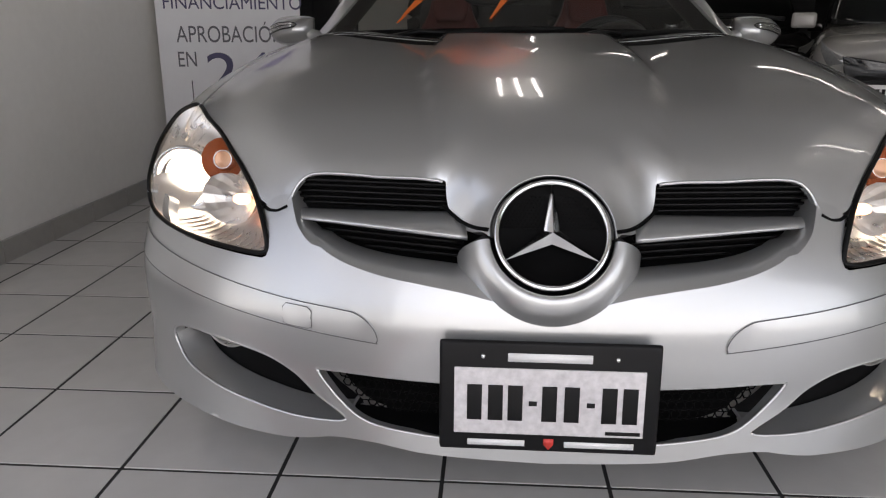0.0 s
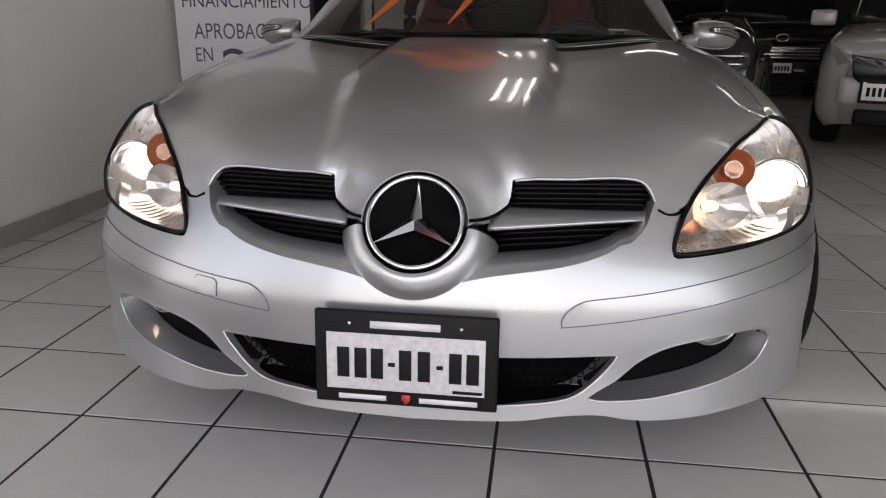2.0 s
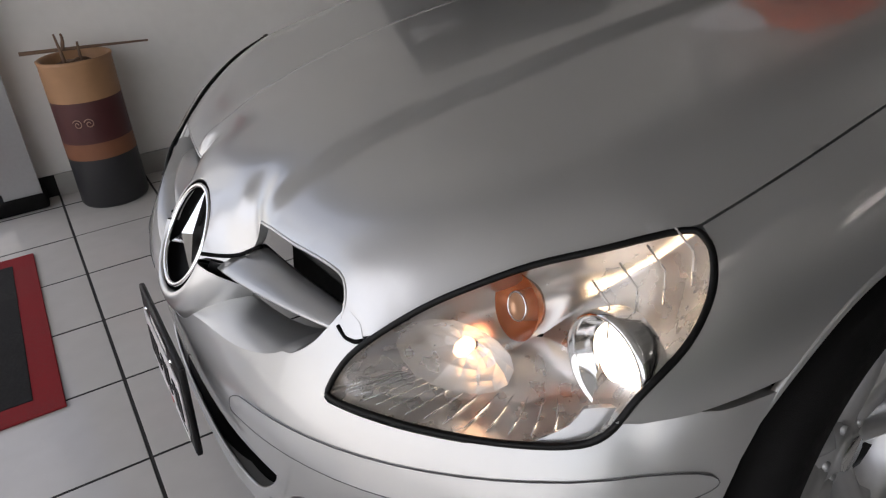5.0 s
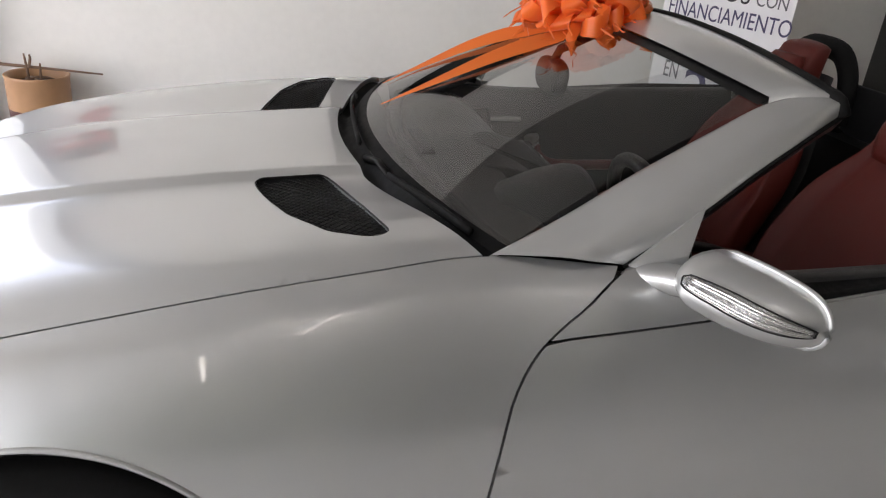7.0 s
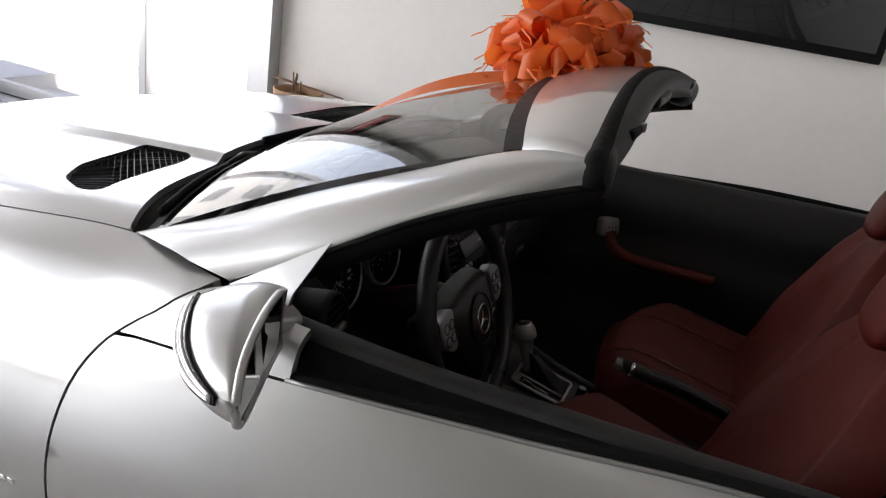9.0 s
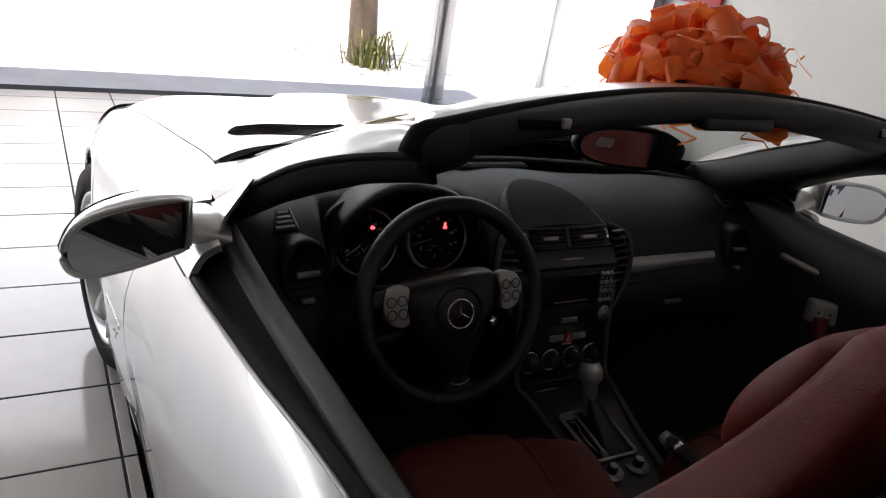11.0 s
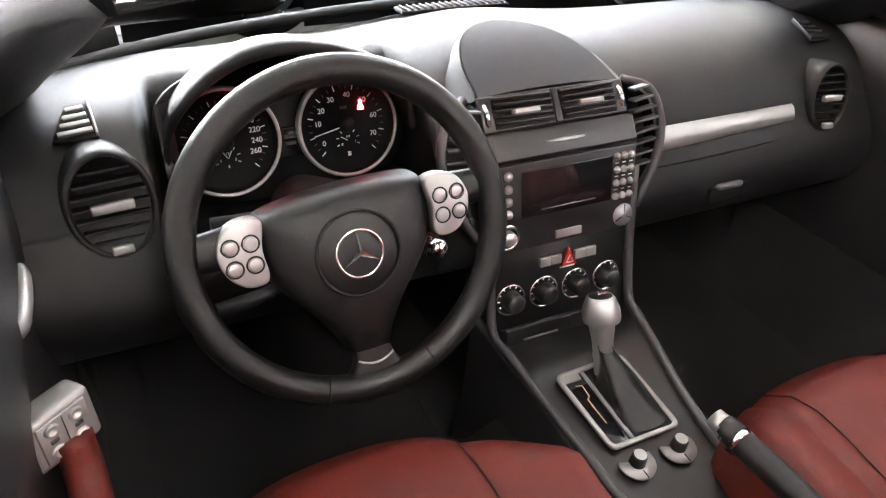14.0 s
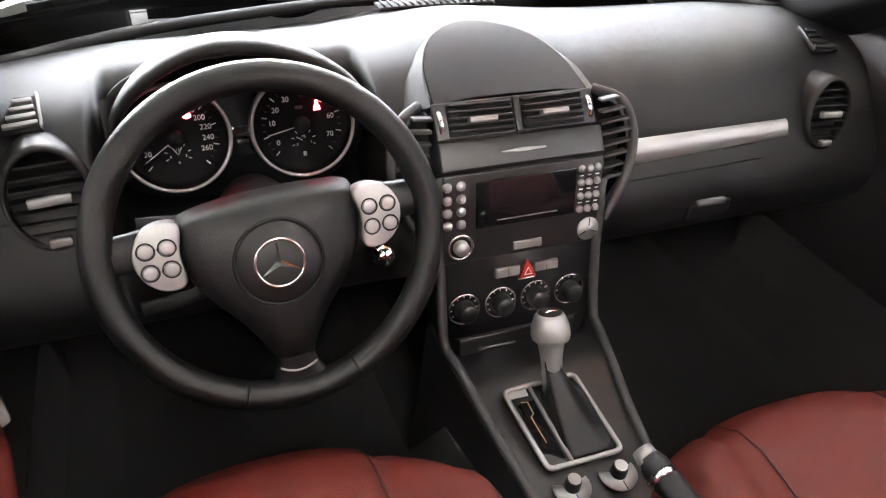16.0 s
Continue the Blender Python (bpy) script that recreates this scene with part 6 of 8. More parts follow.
# wheels
def wheel(cy, sd, cx, steer=0.0):
    m = frame_m((sd * cx, cy, 0.318), Matrix.Rotation(steer, 3, "Z") @ Vector((0, sd, 0)), (0, 0, 1))
    w = part("wheel", lathe([(0.21, -0.10), (0.225, -0.105), (0.29, -0.10), (0.312, -0.085), (0.3165, -0.06), (0.3165, 0.05), (0.311, 0.078), (0.295, 0.096), (0.245, 0.100), (0.232, 0.094), (0.228, 0.085)], 56, m), M_RUBBER, car, "black tyre on a silver alloy wheel")
    rim = part("rim", lathe([(0.226, 0.082), (0.232, 0.088), (0.228, 0.094), (0.220, 0.090), (0.212, 0.070), (0.205, 0.03), (0.200, -0.06), (0.215, -0.095)], 56, m), M_ALLOY, w)
    part("hub", lathe([(0.0, 0.072), (0.03, 0.072), (0.033, 0.066), (0.040, 0.060), (0.065, 0.056), (0.075, 0.045), (0.078, 0.0)], 32, m), M_ALLOY, w)
    for k in range(7):
        a = math.pi / 2 + k * 2 * math.pi / 7
        rows = []
        for f in np.linspace(0, 1, 9):
            r = 0.050 + f * 0.166
            h = 0.058 + 0.014 * math.sin(f * math.pi * 0.5) + 0.010 * f
            wd = 0.027 - 0.004 * math.sin(f * math.pi * 0.8) + 0.026 * (max(0, f - 0.55) / 0.45) ** 2
            t = Vector((-math.sin(a), math.cos(a), 0))
            c = Vector((r * math.cos(a), r * math.sin(a), 0))
            rows.append([tuple(m @ (c + t * x + Vector((0, 0, z)))) for x, z in ((-wd, h - 0.06), (-wd, h - 0.010), (-wd * 0.55, h - 0.002), (0, h + 0.006), (wd * 0.55, h - 0.002), (wd, h - 0.010), (wd, h - 0.06))])
        part("spoke", cap_ends(grid_bm(rows, False, True)), M_ALLOY, w)
        if k < 5:
            ab = math.pi / 2 + k * 2 * math.pi / 5 + 0.3
            part("wheel_bolt", lathe([(0.0, 0.064), (0.008, 0.063), (0.009, 0.05)], 8, m @ Matrix.Translation((0.050 * math.cos(ab), 0.050 * math.sin(ab), 0))), M_STEEL, w)
    part("brake_disc", lathe([(0.06, -0.02), (0.150, -0.02), (0.150, -0.03)], 36, m), M_STEEL, w)
    part("wheel_cap", lathe([(0.0, 0.0745), (0.028, 0.0745), (0.03, 0.072)], 24, m), M_CHROME, w)


for sd in (1, -1):
    wheel(AX - 0.008, sd, 0.760, radians(8))            # front wheels stand turned
    wheel(AX + 2.43, sd, 0.786)
# side badges as small chrome bars
for sd in (1, -1):
    for i in range(11):
        y = 1.168 + 0.0165 * i
        z = 0.462 + 0.0008 * i
        p = flat(np.array([[y, v_side(y, z)]]))[0] * [sd, 1, 1]
        part("badge_bar", box(0, 0, 0, 0.004, 0.012, 0.010, 0.001, Matrix.Translation(p)), M_CHROME, car)
    for y, z, w in ((1.226, 0.402, 0.022), (1.246, 0.394, 0.026), (1.266, 0.412, 0.020)):
        p = flat(np.array([[y, v_side(y, z)]]))[0] * [sd, 1, 1]
        part("badge_bar", box(0, 0, 0, 0.005, w, 0.009, 0.001, Matrix.Translation(p) @ Matrix.Rotation(sd * 0.5, 4, "X")), M_CHROME, car)
# ---------------------------------------------------------------- the cabin
cabin = empty("cabin", (0, 0, 0))
cabin.parent = car

# floor tub
tub = [[(x, y, z) for x, z in ((-0.70, 0.62), (-0.66, 0.34), (-0.60, 0.26), (-0.16, 0.26), (-0.13, 0.40), (0.13, 0.40), (0.16, 0.26), (0.60, 0.26), (0.66, 0.34), (0.70, 0.62))] for y in (1.10, 1.5, 2.0, 2.6, 2.86)]
part("floor_carpet", grid_bm(tub), M_CARPET, cabin, "black carpeted footwell")
part("firewall", grid_bm([[(x, y, z) for x in (-0.72, 0, 0.72)] for y, z in ((1.10, 0.24), (1.22, 0.55), (1.40, 0.84))]), M_BLACK, cabin)
part("rear_wall", grid_bm([[(x, y, z) for x in (-0.74, -0.3, 0.3, 0.74)] for y, z in ((2.86, 0.24), (2.90, 0.70), (2.94, 0.87), (3.02, 0.905))]), M_DASH, cabin)


# dashboard skin
def dash_row(x):
    ax = abs(x)
    side = np.clip((ax - 0.48) / 0.2, 0, 1)
    cen = np.exp(-(x / 0.15) ** 2)
    h = 0.868 + 0.018 * cen - 0.014 * side
    y0 = 1.36 + 0.10 * (ax / 0.68) ** 2
    pts = np.array([(y0, h - 0.030), (1.47, h - 0.004), (1.56, h), (1.64, h - 0.014), (1.695, h - 0.042), (1.727, h - 0.075), (1.742, h - 0.100), (1.748, 0.752), (1.756, 0.735), (1.772, 0.705), (1.784, 0.672), (1.784, 0.632), (1.762, 0.590), (1.70, 0.565)])
    # well behind the steering wheel in which the dials stand
    well = np.array([(y0, h - 0.030), (1.47, h - 0.004), (1.54, h), (1.585, h - 0.012), (1.600, h - 0.045), (1.604, 0.78), (1.610, 0.73), (1.640, 0.708), (1.700, 0.700), (1.750, 0.694), (1.772, 0.680), (1.778, 0.64), (1.760, 0.590), (1.70, 0.565)])
    k = np.clip(min((x - 0.172) / 0.016, (0.535 - x) / 0.030), 0, 1)
    k = k * k * (3 - 2 * k)
    pts = pts * (1 - k) + well * k
    return spline([(x, y, z) for y, z in pts], 52)


xs = np.sort(np.concatenate([np.linspace(-0.700, 0.700, 71), np.linspace(0.172, 0.188, 6), np.linspace(0.503, 0.537, 9)]))
dash = part("dashboard", grid_bm([dash_row(x) for x in xs]), M_DASH, cabin, "black grained dashboard with hooded dials")
# silver strip on the passenger side
st = []
for x in np.linspace(-0.190, -0.482, 16):
    k = (x + 0.190) / -0.292
    zt3, zb3 = 0.766 - 0.006 * k, 0.731 + 0.0045 * k
    y = 1.768 - 0.011 * k + 0.002
    st.append([(x, y - 0.008, zt3 + 0.001), (x, y - 0.001, zt3 - 0.003), (x, y + 0.004, (zt3 + zb3) / 2), (x, y + 0.007, zb3 + 0.002), (x, y + 0.001, zb3 - 0.001)])
part("trim_strip", grid_bm(st), M_SATIN, dash, "satin metal trim strip")
part("glovebox_handle", box(-0.340, 1.791, 0.653, 0.054, 0.010, 0.010, 0.004), M_STEELGREY, dash)
part("glovebox_recess", box(-0.340, 1.789, 0.638, 0.080, 0.008, 0.030, 0.004), M_BLACK, dash)
part("glovebox_seam", tube([(-0.17, 1.777, 0.705), (-0.36, 1.775, 0.706), (-0.52, 1.765, 0.706)], 0.0018, 4), M_BLACK, dash)
# windscreen-side ledge and defroster
part("screen_ledge", tube(spline([(-0.66, 1.50, 0.852), (-0.4, 1.425, 0.869), (0, 1.375, 0.876), (0.4, 1.425, 0.869), (0.66, 1.50, 0.852)], 40), 0.016, 8, squash=0.5), M_BLACK, dash)
df = part("defroster", box(0.0, 1.424, 0.8755, 0.20, 0.036, 0.006, 0.003), M_BLACK, dash, "slotted defroster grille")
for k in range(16):
    part("slot", box(-0.09 + k * 0.012, 1.424, 0.8795, 0.0035, 0.030, 0.003, 0), M_GREYTRIM, df)


# round side vents in drum-shaped pods
def round_vent(x, y, z, r, nx, aw, ah, parent):
    m = frame_m((x, y, z), (-1, nx, 0), (0, -0.20, 1)) @ Matrix.Diagonal((aw, ah, 1, 1))
    v = part("side_vent", lathe([(r * 1.13, -0.06), (r * 1.12, -0.01), (r * 1.06, 0.004), (r * 0.99, 0.003), (r * 0.95, -0.006), (r * 0.94, -0.05), (0, -0.05)], 40, m @ Matrix.Diagonal((1, 1.10, 1, 1))), M_DASH, parent, "round air vent with bright tab")
    for k in range(7):
        h = (-0.72 + 0.24 * k) * r * 1.08
        w = math.sqrt(max(0.01, 1 - (h / (r * 1.04)) ** 2)) * r * 0.92
        part("vane", box(0, h, -0.010, 2 * w, 0.0035, 0.020, 0.001, m @ Matrix.Rotation(0.0, 4, "X")), M_BLACK, v)
    part("tab", box(0, 0.0, 0.004, r * 1.05, 0.013, 0.010, 0.003, m), M_SATIN, v)
    part("wheel_tab", box(0, -r * 0.97, 0.004, r * 0.55, 0.012, 0.010, 0.003, m), M_SATIN, v)


round_vent(0.579, 1.748, 0.782, 0.060, -0.12, 0.74, 0.88, dash)
round_vent(-0.557, 1.764, 0.766, 0.058, 0.12, 0.60, 0.84, dash)
for sd in (1, -1):
    vm = frame_m((sd * 0.598, 1.650, 0.8435), (-1, 0, 0), (0, -0.92, 0.37))
    sv = part("corner_vent", prism([(sd * x, h) for x, h in ((-0.028, -0.029), (0.021, -0.029), (0.016, 0.029), (-0.010, 0.029))][::sd], 0.005, vm, 0.002), M_BLACK, dash, "small demister vent in the corner of the dashboard")
    for k in range(4):
        part("vane", box(sd * (-0.0045 + 0.0025 * k), -0.020 + 0.0125 * k, 0.007, 0.038 - 0.0058 * k, 0.0062, 0.005, 0.001, vm @ Matrix.Rotation(0.12 * sd, 4, "Z")), M_SATIN if sd > 0 else M_STACK, sv)
    part("frame_edge", box(sd * 0.0185, 0, 0.006, 0.0032, 0.056, 0.007, 0.001, vm @ Matrix.Rotation(0.07 * sd, 4, "Z")), M_SATIN if sd > 0 else M_STACK, sv)

# instrument hood and dials
hood_c = spline([(0.512, 0.800), (0.502, 0.850), (0.465, 0.897), (0.412, 0.926), (0.358, 0.934), (0.300, 0.925), (0.240, 0.899), (0.196, 0.855), (0.180, 0.800)], 40)
rows = []
for y, g, dz in ((1.50, 0.80, -0.056), (1.56, 0.90, -0.030), (1.63, 0.97, -0.010), (1.69, 1.0, 0.0), (1.708, 1.0, -0.002), (1.712, 0.975, -0.010), (1.700, 0.955, -0.014), (1.64, 0.93, -0.030)):
    c = np.array([0.347, 0.83])
    rows.append([(c[0] + (x - c[0]) * g, y - 0.22 * max(0.0, 0.90 - z) * (1 if y > 1.6 else 0), c[1] + (z - c[1]) * g + dz) for x, z in hood_c])
part("instrument_hood", grid_bm(rows), M_DASH, dash, "padded hood over the instruments")
GM = frame_m((0.3525, 1.657, 0.798), (-1, 0, 0), (0, -0.25, 0.968))
cl = part("instrument_panel", prism([(0.165 * math.copysign(abs(math.cos(a)) ** 0.6, math.cos(a)), 0.005 + 0.088 * math.copysign(abs(math.sin(a)) ** 0.7, math.sin(a))) for a in np.linspace(0, 2 * math.pi, 48, endpoint=False)], -0.02, GM), M_BLACK, dash, "twin round dials with bright rings")

sp = part("side_panel", grid_bm([[tuple(GM @ Vector((-0.160 + 0.020 * k, h, 0.030 - 0.022 * k + 0.006 * math.sin(math.pi * k)))) for k in np.linspace(0, 1, 6)] for h in np.linspace(-0.045, 0.060, 9)]), M_GREYTRIM, cl, "grey panel beside the dials")
for h in (-0.012, 0.020):
    part("screw_hole", lathe([(0.0, 0.0), (0.0022, 0.0004), (0.0026, -0.001)], 10, GM @ Matrix.Translation((-0.150, h, 0.0248))), M_SHADEBLACK, sp)


def dial(cx, label, needle, sub):
    """A deep round instrument: dark face at the bottom of a black tube with a flat bright bezel."""
    m = GM @ Matrix.Translation((cx, 0.0, 0))
    d = part("dial", lathe([(0.0, 0.002), (0.058, 0.002), (0.060, 0.004), (0.0635, 0.005), (0.0650, 0.013)], 48, m), M_SHADEBLACK, cl)
    part("bezel", lathe([(0.0645, 0.009), (0.0650, 0.0135), (0.0668, 0.0155), (0.0690, 0.0150), (0.0702, 0.012), (0.0702, 0.002)], 64, m), M_SATIN, d)
    for k in range(28):
        a = radians(225 - k * 10)
        part("mark", box(0.0505, 0, 0.003, 0.007 if k % 3 == 0 else 0.0045, 0.0012, 0.0006, 0, m @ Matrix.Rotation(a, 4, "Z")), M_NUM if k % 3 == 0 else M_GREYTRIM, d)
    for txt, deg in label:
        a = radians(deg)
        text_ob("numeral", txt, 0.0098, m @ Matrix.Translation((0.0400 * math.cos(a), 0.0400 * math.sin(a) - 0.0035, 0.0032)), M_NUM, d, 0.0002, "CENTER")
    part("needle", box(0.030, 0, 0.008, 0.036, 0.0014, 0.001, 0, m @ Matrix.Rotation(radians(needle), 4, "Z")), M_NUM, d)
    part("needle_hub", lathe([(0.0, 0.010), (0.009, 0.0095), (0.011, 0.003)], 20, m), M_BLACK, d)
    s = m @ Matrix.Translation((0.0, -0.022, 0))
    for k in range(7):
        a = radians(200 - k * 36.7)
        part("mark", box(0.015, 0, 0.003, 0.004, 0.0010, 0.0005, 0, s @ Matrix.Rotation(a, 4, "Z")), M_NUM, d)
    part("needle", box(0.007, 0, 0.005, 0.010, 0.0011, 0.0006, 0, s @ Matrix.Rotation(radians(sub), 4, "Z")), M_NUM, d)
    return m, d, s


m1, d1, s1 = dial(-0.0815, [("20", 205), ("180", 58), ("200", 36), ("220", 16), ("240", -4), ("260", -24)], 214, 120)
m2, d2, s2 = dial(0.0805, [("0", 212), ("10", 172), ("20", 146), ("30", 118), ("40", 84), ("50", 50), ("60", 12), ("70", -24)], 192, 148)
part("needle", box(0.006, 0, 0.005, 0.011, 0.0011, 0.0006, 0, s1 @ Matrix.Rotation(radians(62), 4, "Z")), M_NUM, d1)
for txt, x, y in (("12", 0.0, 0.005), ("9", -0.0095, -0.0035), ("3", 0.0095, -0.0035), ("6", 0.0, -0.0115)):
    text_ob("numeral", txt, 0.0052, s1 @ Matrix.Translation((x, y, 0.0032)), M_NUM, d1, 0.0002, "CENTER")
for txt, x, y in (("1/2", 0.0, 0.004), ("0", -0.009, -0.006), ("1", 0.010, -0.004)):
    text_ob("numeral", txt, 0.0048, s2 @ Matrix.Translation((x, y, 0.0032)), M_NUM, d2, 0.0002, "CENTER")
part("fuel_symbol", box(0.0, -0.018, 0.003, 0.0045, 0.006, 0.0005, 0, s2), M_NUM, d2)
part("unit_print", box(-0.002, 0.023, 0.003, 0.010, 0.004, 0.0004, 0, m2), M_GREYTRIM, d2)
part("warning_light", prism([(0.0052 * math.cos(a), 0.0036 * math.sin(a)) for a in np.arange(16) * math.pi / 8], 0.0008, m1 @ Matrix.Translation((0.018, 0.027, 0.0035))), M_REDGLOW, d1, "red warning light")
part("warning_light", prism([(-0.0045, -0.0065), (0.0045, -0.0065), (0.0040, -0.002), (0.0022, 0.001), (0.0020, 0.0065), (-0.0020, 0.0065), (-0.0022, 0.001), (-0.0040, -0.002)], 0.0008, m2 @ Matrix.Translation((0.022, 0.024, 0.0035))), M_REDGLOW, d2, "red seat-belt light")
for i in range(3):
    part("display_bar", box(0.002, 0.004 - 0.009 * i, 0.003, 0.020 - 0.003 * i, 0.0045, 0.0006, 0, GM), M_GREYTRIM, cl)
part("message_display", box(0.0, -0.012, 0.001, 0.030, 0.040, 0.003, 0.001, GM), M_DISPLAY, cl)

# steering wheel
SWM = frame_m((0.351, 1.894, 0.778), (-1, 0, 0), (0, -0.342, 0.940)) @ Matrix.Rotation(radians(3.2), 4, "Z")
swh = part("steering_wheel", tube([tuple(SWM @ Vector((0.1775 * math.cos(a), 0.1775 * math.sin(a) - 0.003, 0))) for a in np.linspace(0, 2 * math.pi, 72, endpoint=False)], 0.0168, 14, True), M_LEATHER, cabin, "black leather steering wheel with satin button pads")


def P(x, y, z):
    return tuple(SWM @ Vector((x, y, z)))


for a in (-1.935, -1.197):
    part("rim_notch", tube([P(r * math.cos(a), r * math.sin(a) - 0.003, z) for r, z in ((0.1625, 0.010), (0.170, 0.0165), (0.1765, 0.0178), (0.183, 0.0165), (0.1905, 0.010))], 0.0012, 5), M_BLACK, swh)
pad_o = spline([(-0.094, 0.036), (-0.060, 0.046), (0.0, 0.051), (0.060, 0.050), (0.094, 0.044), (0.100, 0.020), (0.097, -0.015), (0.088, -0.040), (0.068, -0.068), (0.048, -0.094), (0.032, -0.120), (0.021, -0.142), (0.0, -0.149), (-0.021, -0.142), (-0.032, -0.120), (-0.048, -0.094), (-0.068, -0.068), (-0.088, -0.040), (-0.097, -0.015), (-0.100, 0.010)], 84, True)
rows = []
for r, z in ((1.02, -0.040), (1.0, -0.018), (0.965, -0.004), (0.90, 0.004), (0.75, 0.012), (0.55, 0.017), (0.30, 0.020), (0.03, 0.021)):
    rows.append([P(x * r, (y + 0.012) * r - 0.012, z) for x, y in pad_o])
part("airbag_pad", grid_bm(rows, False, True), M_LEATHER, swh)
part("pad_ring", tube([P(0.047 * math.cos(a), -0.019 + 0.047 * math.sin(a), 0.0205) for a in np.linspace(0, 2 * math.pi, 48, endpoint=False)], 0.0022, 6, True), M_BLACK, swh)
part("pad_disc", lathe([(0.0, 0.0225), (0.040, 0.0222), (0.046, 0.019)], 40, SWM @ Matrix.Translation((0, -0.019, 0))), M_LEATHER, swh)
sm = SWM @ Matrix.Translation((0, -0.019, 0.0228))
se = part("emblem", tube([tuple(sm @ Vector((0.0262 * math.cos(a), 0.0262 * math.sin(a), 0.001))) for a in np.linspace(0, 2 * math.pi, 40, endpoint=False)], 0.0018, 8, True), M_CHROME, swh, "chrome ring and star")
part("star", star(bmesh.new(), 0.0255, 0.0038, 0.003, sm), M_CHROME, se, smooth=False)
for k in (-1, 1):
    o = spline([(k * 0.092, 0.038), (k * 0.112, 0.044), (k * 0.132, 0.036), (k * 0.143, 0.014), (k * 0.138, -0.010), (k * 0.122, -0.026), (k * 0.102, -0.028), (k * 0.095, -0.018), (k * 0.097, 0.008)], 36, True)
    if k > 0:
        o = o[::-1]
    sp = part("button_pad", prism([tuple(q) for q in o], 0.022, SWM @ Matrix.Translation((0, 0, -0.010)), 0.003), M_SATIN, swh, "satin button pad")
    for bx in (0.1075, 0.1285):
        for by in (0.0185, -0.0045):
            part("button", lathe([(0.0, 0.0136), (0.0058, 0.0135), (0.0072, 0.0128), (0.0078, 0.0)], 20, SWM @ Matrix.Translation((k * bx, by, 0))), M_SATIN, sp)
            part("button_gap", tube([P(k * bx + 0.0088 * math.cos(a), by + 0.0088 * math.sin(a), 0.0122) for a in np.linspace(0, 2 * math.pi, 20, endpoint=False)], 0.0011, 4, True), M_BLACK, sp)
    rows = []
    for f in np.linspace(0, 1, 6):
        x = k * (0.118 + 0.060 * f)
        rows.append([P(x, 0.016 + 0.024 * math.cos(a) * (1 - 0.2 * f), -0.006 + 0.012 * math.sin(a)) for a in np.arange(14) * math.pi / 7])
    part("spoke", grid_bm(rows, False, True), M_LEATHER, swh)
rows = []
for f in np.linspace(0, 1, 7):
    y = -0.136 - 0.042 * f
    w = 0.022 + 0.024 * f * f
    rows.append([P(w * math.copysign(abs(math.cos(a)) ** 0.5, math.cos(a)), y, -0.006 + 0.011 * math.copysign(abs(math.sin(a)) ** 0.6, math.sin(a))) for a in np.arange(18) * math.pi / 9])
part("lower_spoke", grid_bm(rows, False, True), M_LEATHER, swh)
part("spoke_insert", tube([P(x, -0.1455 - 0.0075 * (1 - (x / 0.021) ** 2), 0.0065) for x in np.linspace(-0.021, 0.021, 9)], 0.0014, 5), M_SATIN, swh)
part("column", lathe([(0.045, -0.20), (0.052, -0.06), (0.040, -0.03)], 24, SWM), M_BLACK, swh)
for k, (sy, ex) in enumerate(((0.03, -0.135), (-0.055, -0.150), (0.02, 0.14))):
    part("stalk", tube([P(0, sy * 0.5, -0.055), P(ex * 0.6, sy, -0.050), P(ex, sy * 1.1, -0.046)], [0.009, 0.008, 0.011], 8), M_BLACK, swh)
part("ignition_key", lathe([(0.0, 0.012), (0.012, 0.010), (0.016, 0.0), (0.016, -0.03)], 20, frame_m((0.203, 1.812, 0.673), (-1, 0, 0), (0, -0.2, 1))), M_CHROME, swh)

# centre stack
STM = frame_m((0, 1.7726, 0.8461), (-1, 0, 0), (0, -0.178, 0.984))      # x to the right as the driver sees it, y up, z to the seats
UPM = frame_m((0, 1.735, 0.841), (-1, 0, 0), (0, -0.58, 0.815))          # the upper panel with vents and drawer leans further back
stack_o = [(-0.120, -0.079), (-0.112, -0.34), (-0.100, -0.372), (0.104, -0.372), (0.116, -0.34), (0.128, -0.079)]
stack = part("console_panel", prism(stack_o[::-1], -0.09, STM), M_STACK, cabin, "black centre console stack with radio and climate dials")
part("upper_panel", prism([(0.113, 0.0), (0.118, -0.046), (0.126, -0.094), (-0.120, -0.094), (-0.118, -0.046), (-0.116, 0.0)], -0.07, UPM), M_STACK, stack)
# storage lid above
lid_o = spline([(-0.114, 0.0), (-0.108, 0.054), (-0.100, 0.081), (-0.086, 0.113), (-0.063, 0.144), (-0.033, 0.168), (0.0, 0.180), (0.033, 0.168), (0.063, 0.144), (0.086, 0.113), (0.100, 0.081), (0.108, 0.054), (0.114, 0.0)], 49)


def lid_at(x, t, dz=0.0):
    f = t / 0.18
    return (-x, 1.735 - 0.180 * f, 0.843 + 0.042 * math.sin(f * 1.6) - 0.35 * x * x + dz)


lo3 = np.array([lid_at(x, t, 0.001) for x, t in lid_o])
rows = [[lid_at(x * q, t, 0.004) for q in np.linspace(-1, 1, 17)] for x, t in lid_o[:25] * 0.985]
part("storage_lid", grid_bm(rows), M_LID, stack, "arched grey storage lid")
part("lid_edge", tube(lo3, 0.0024, 6), M_BLACK, stack)
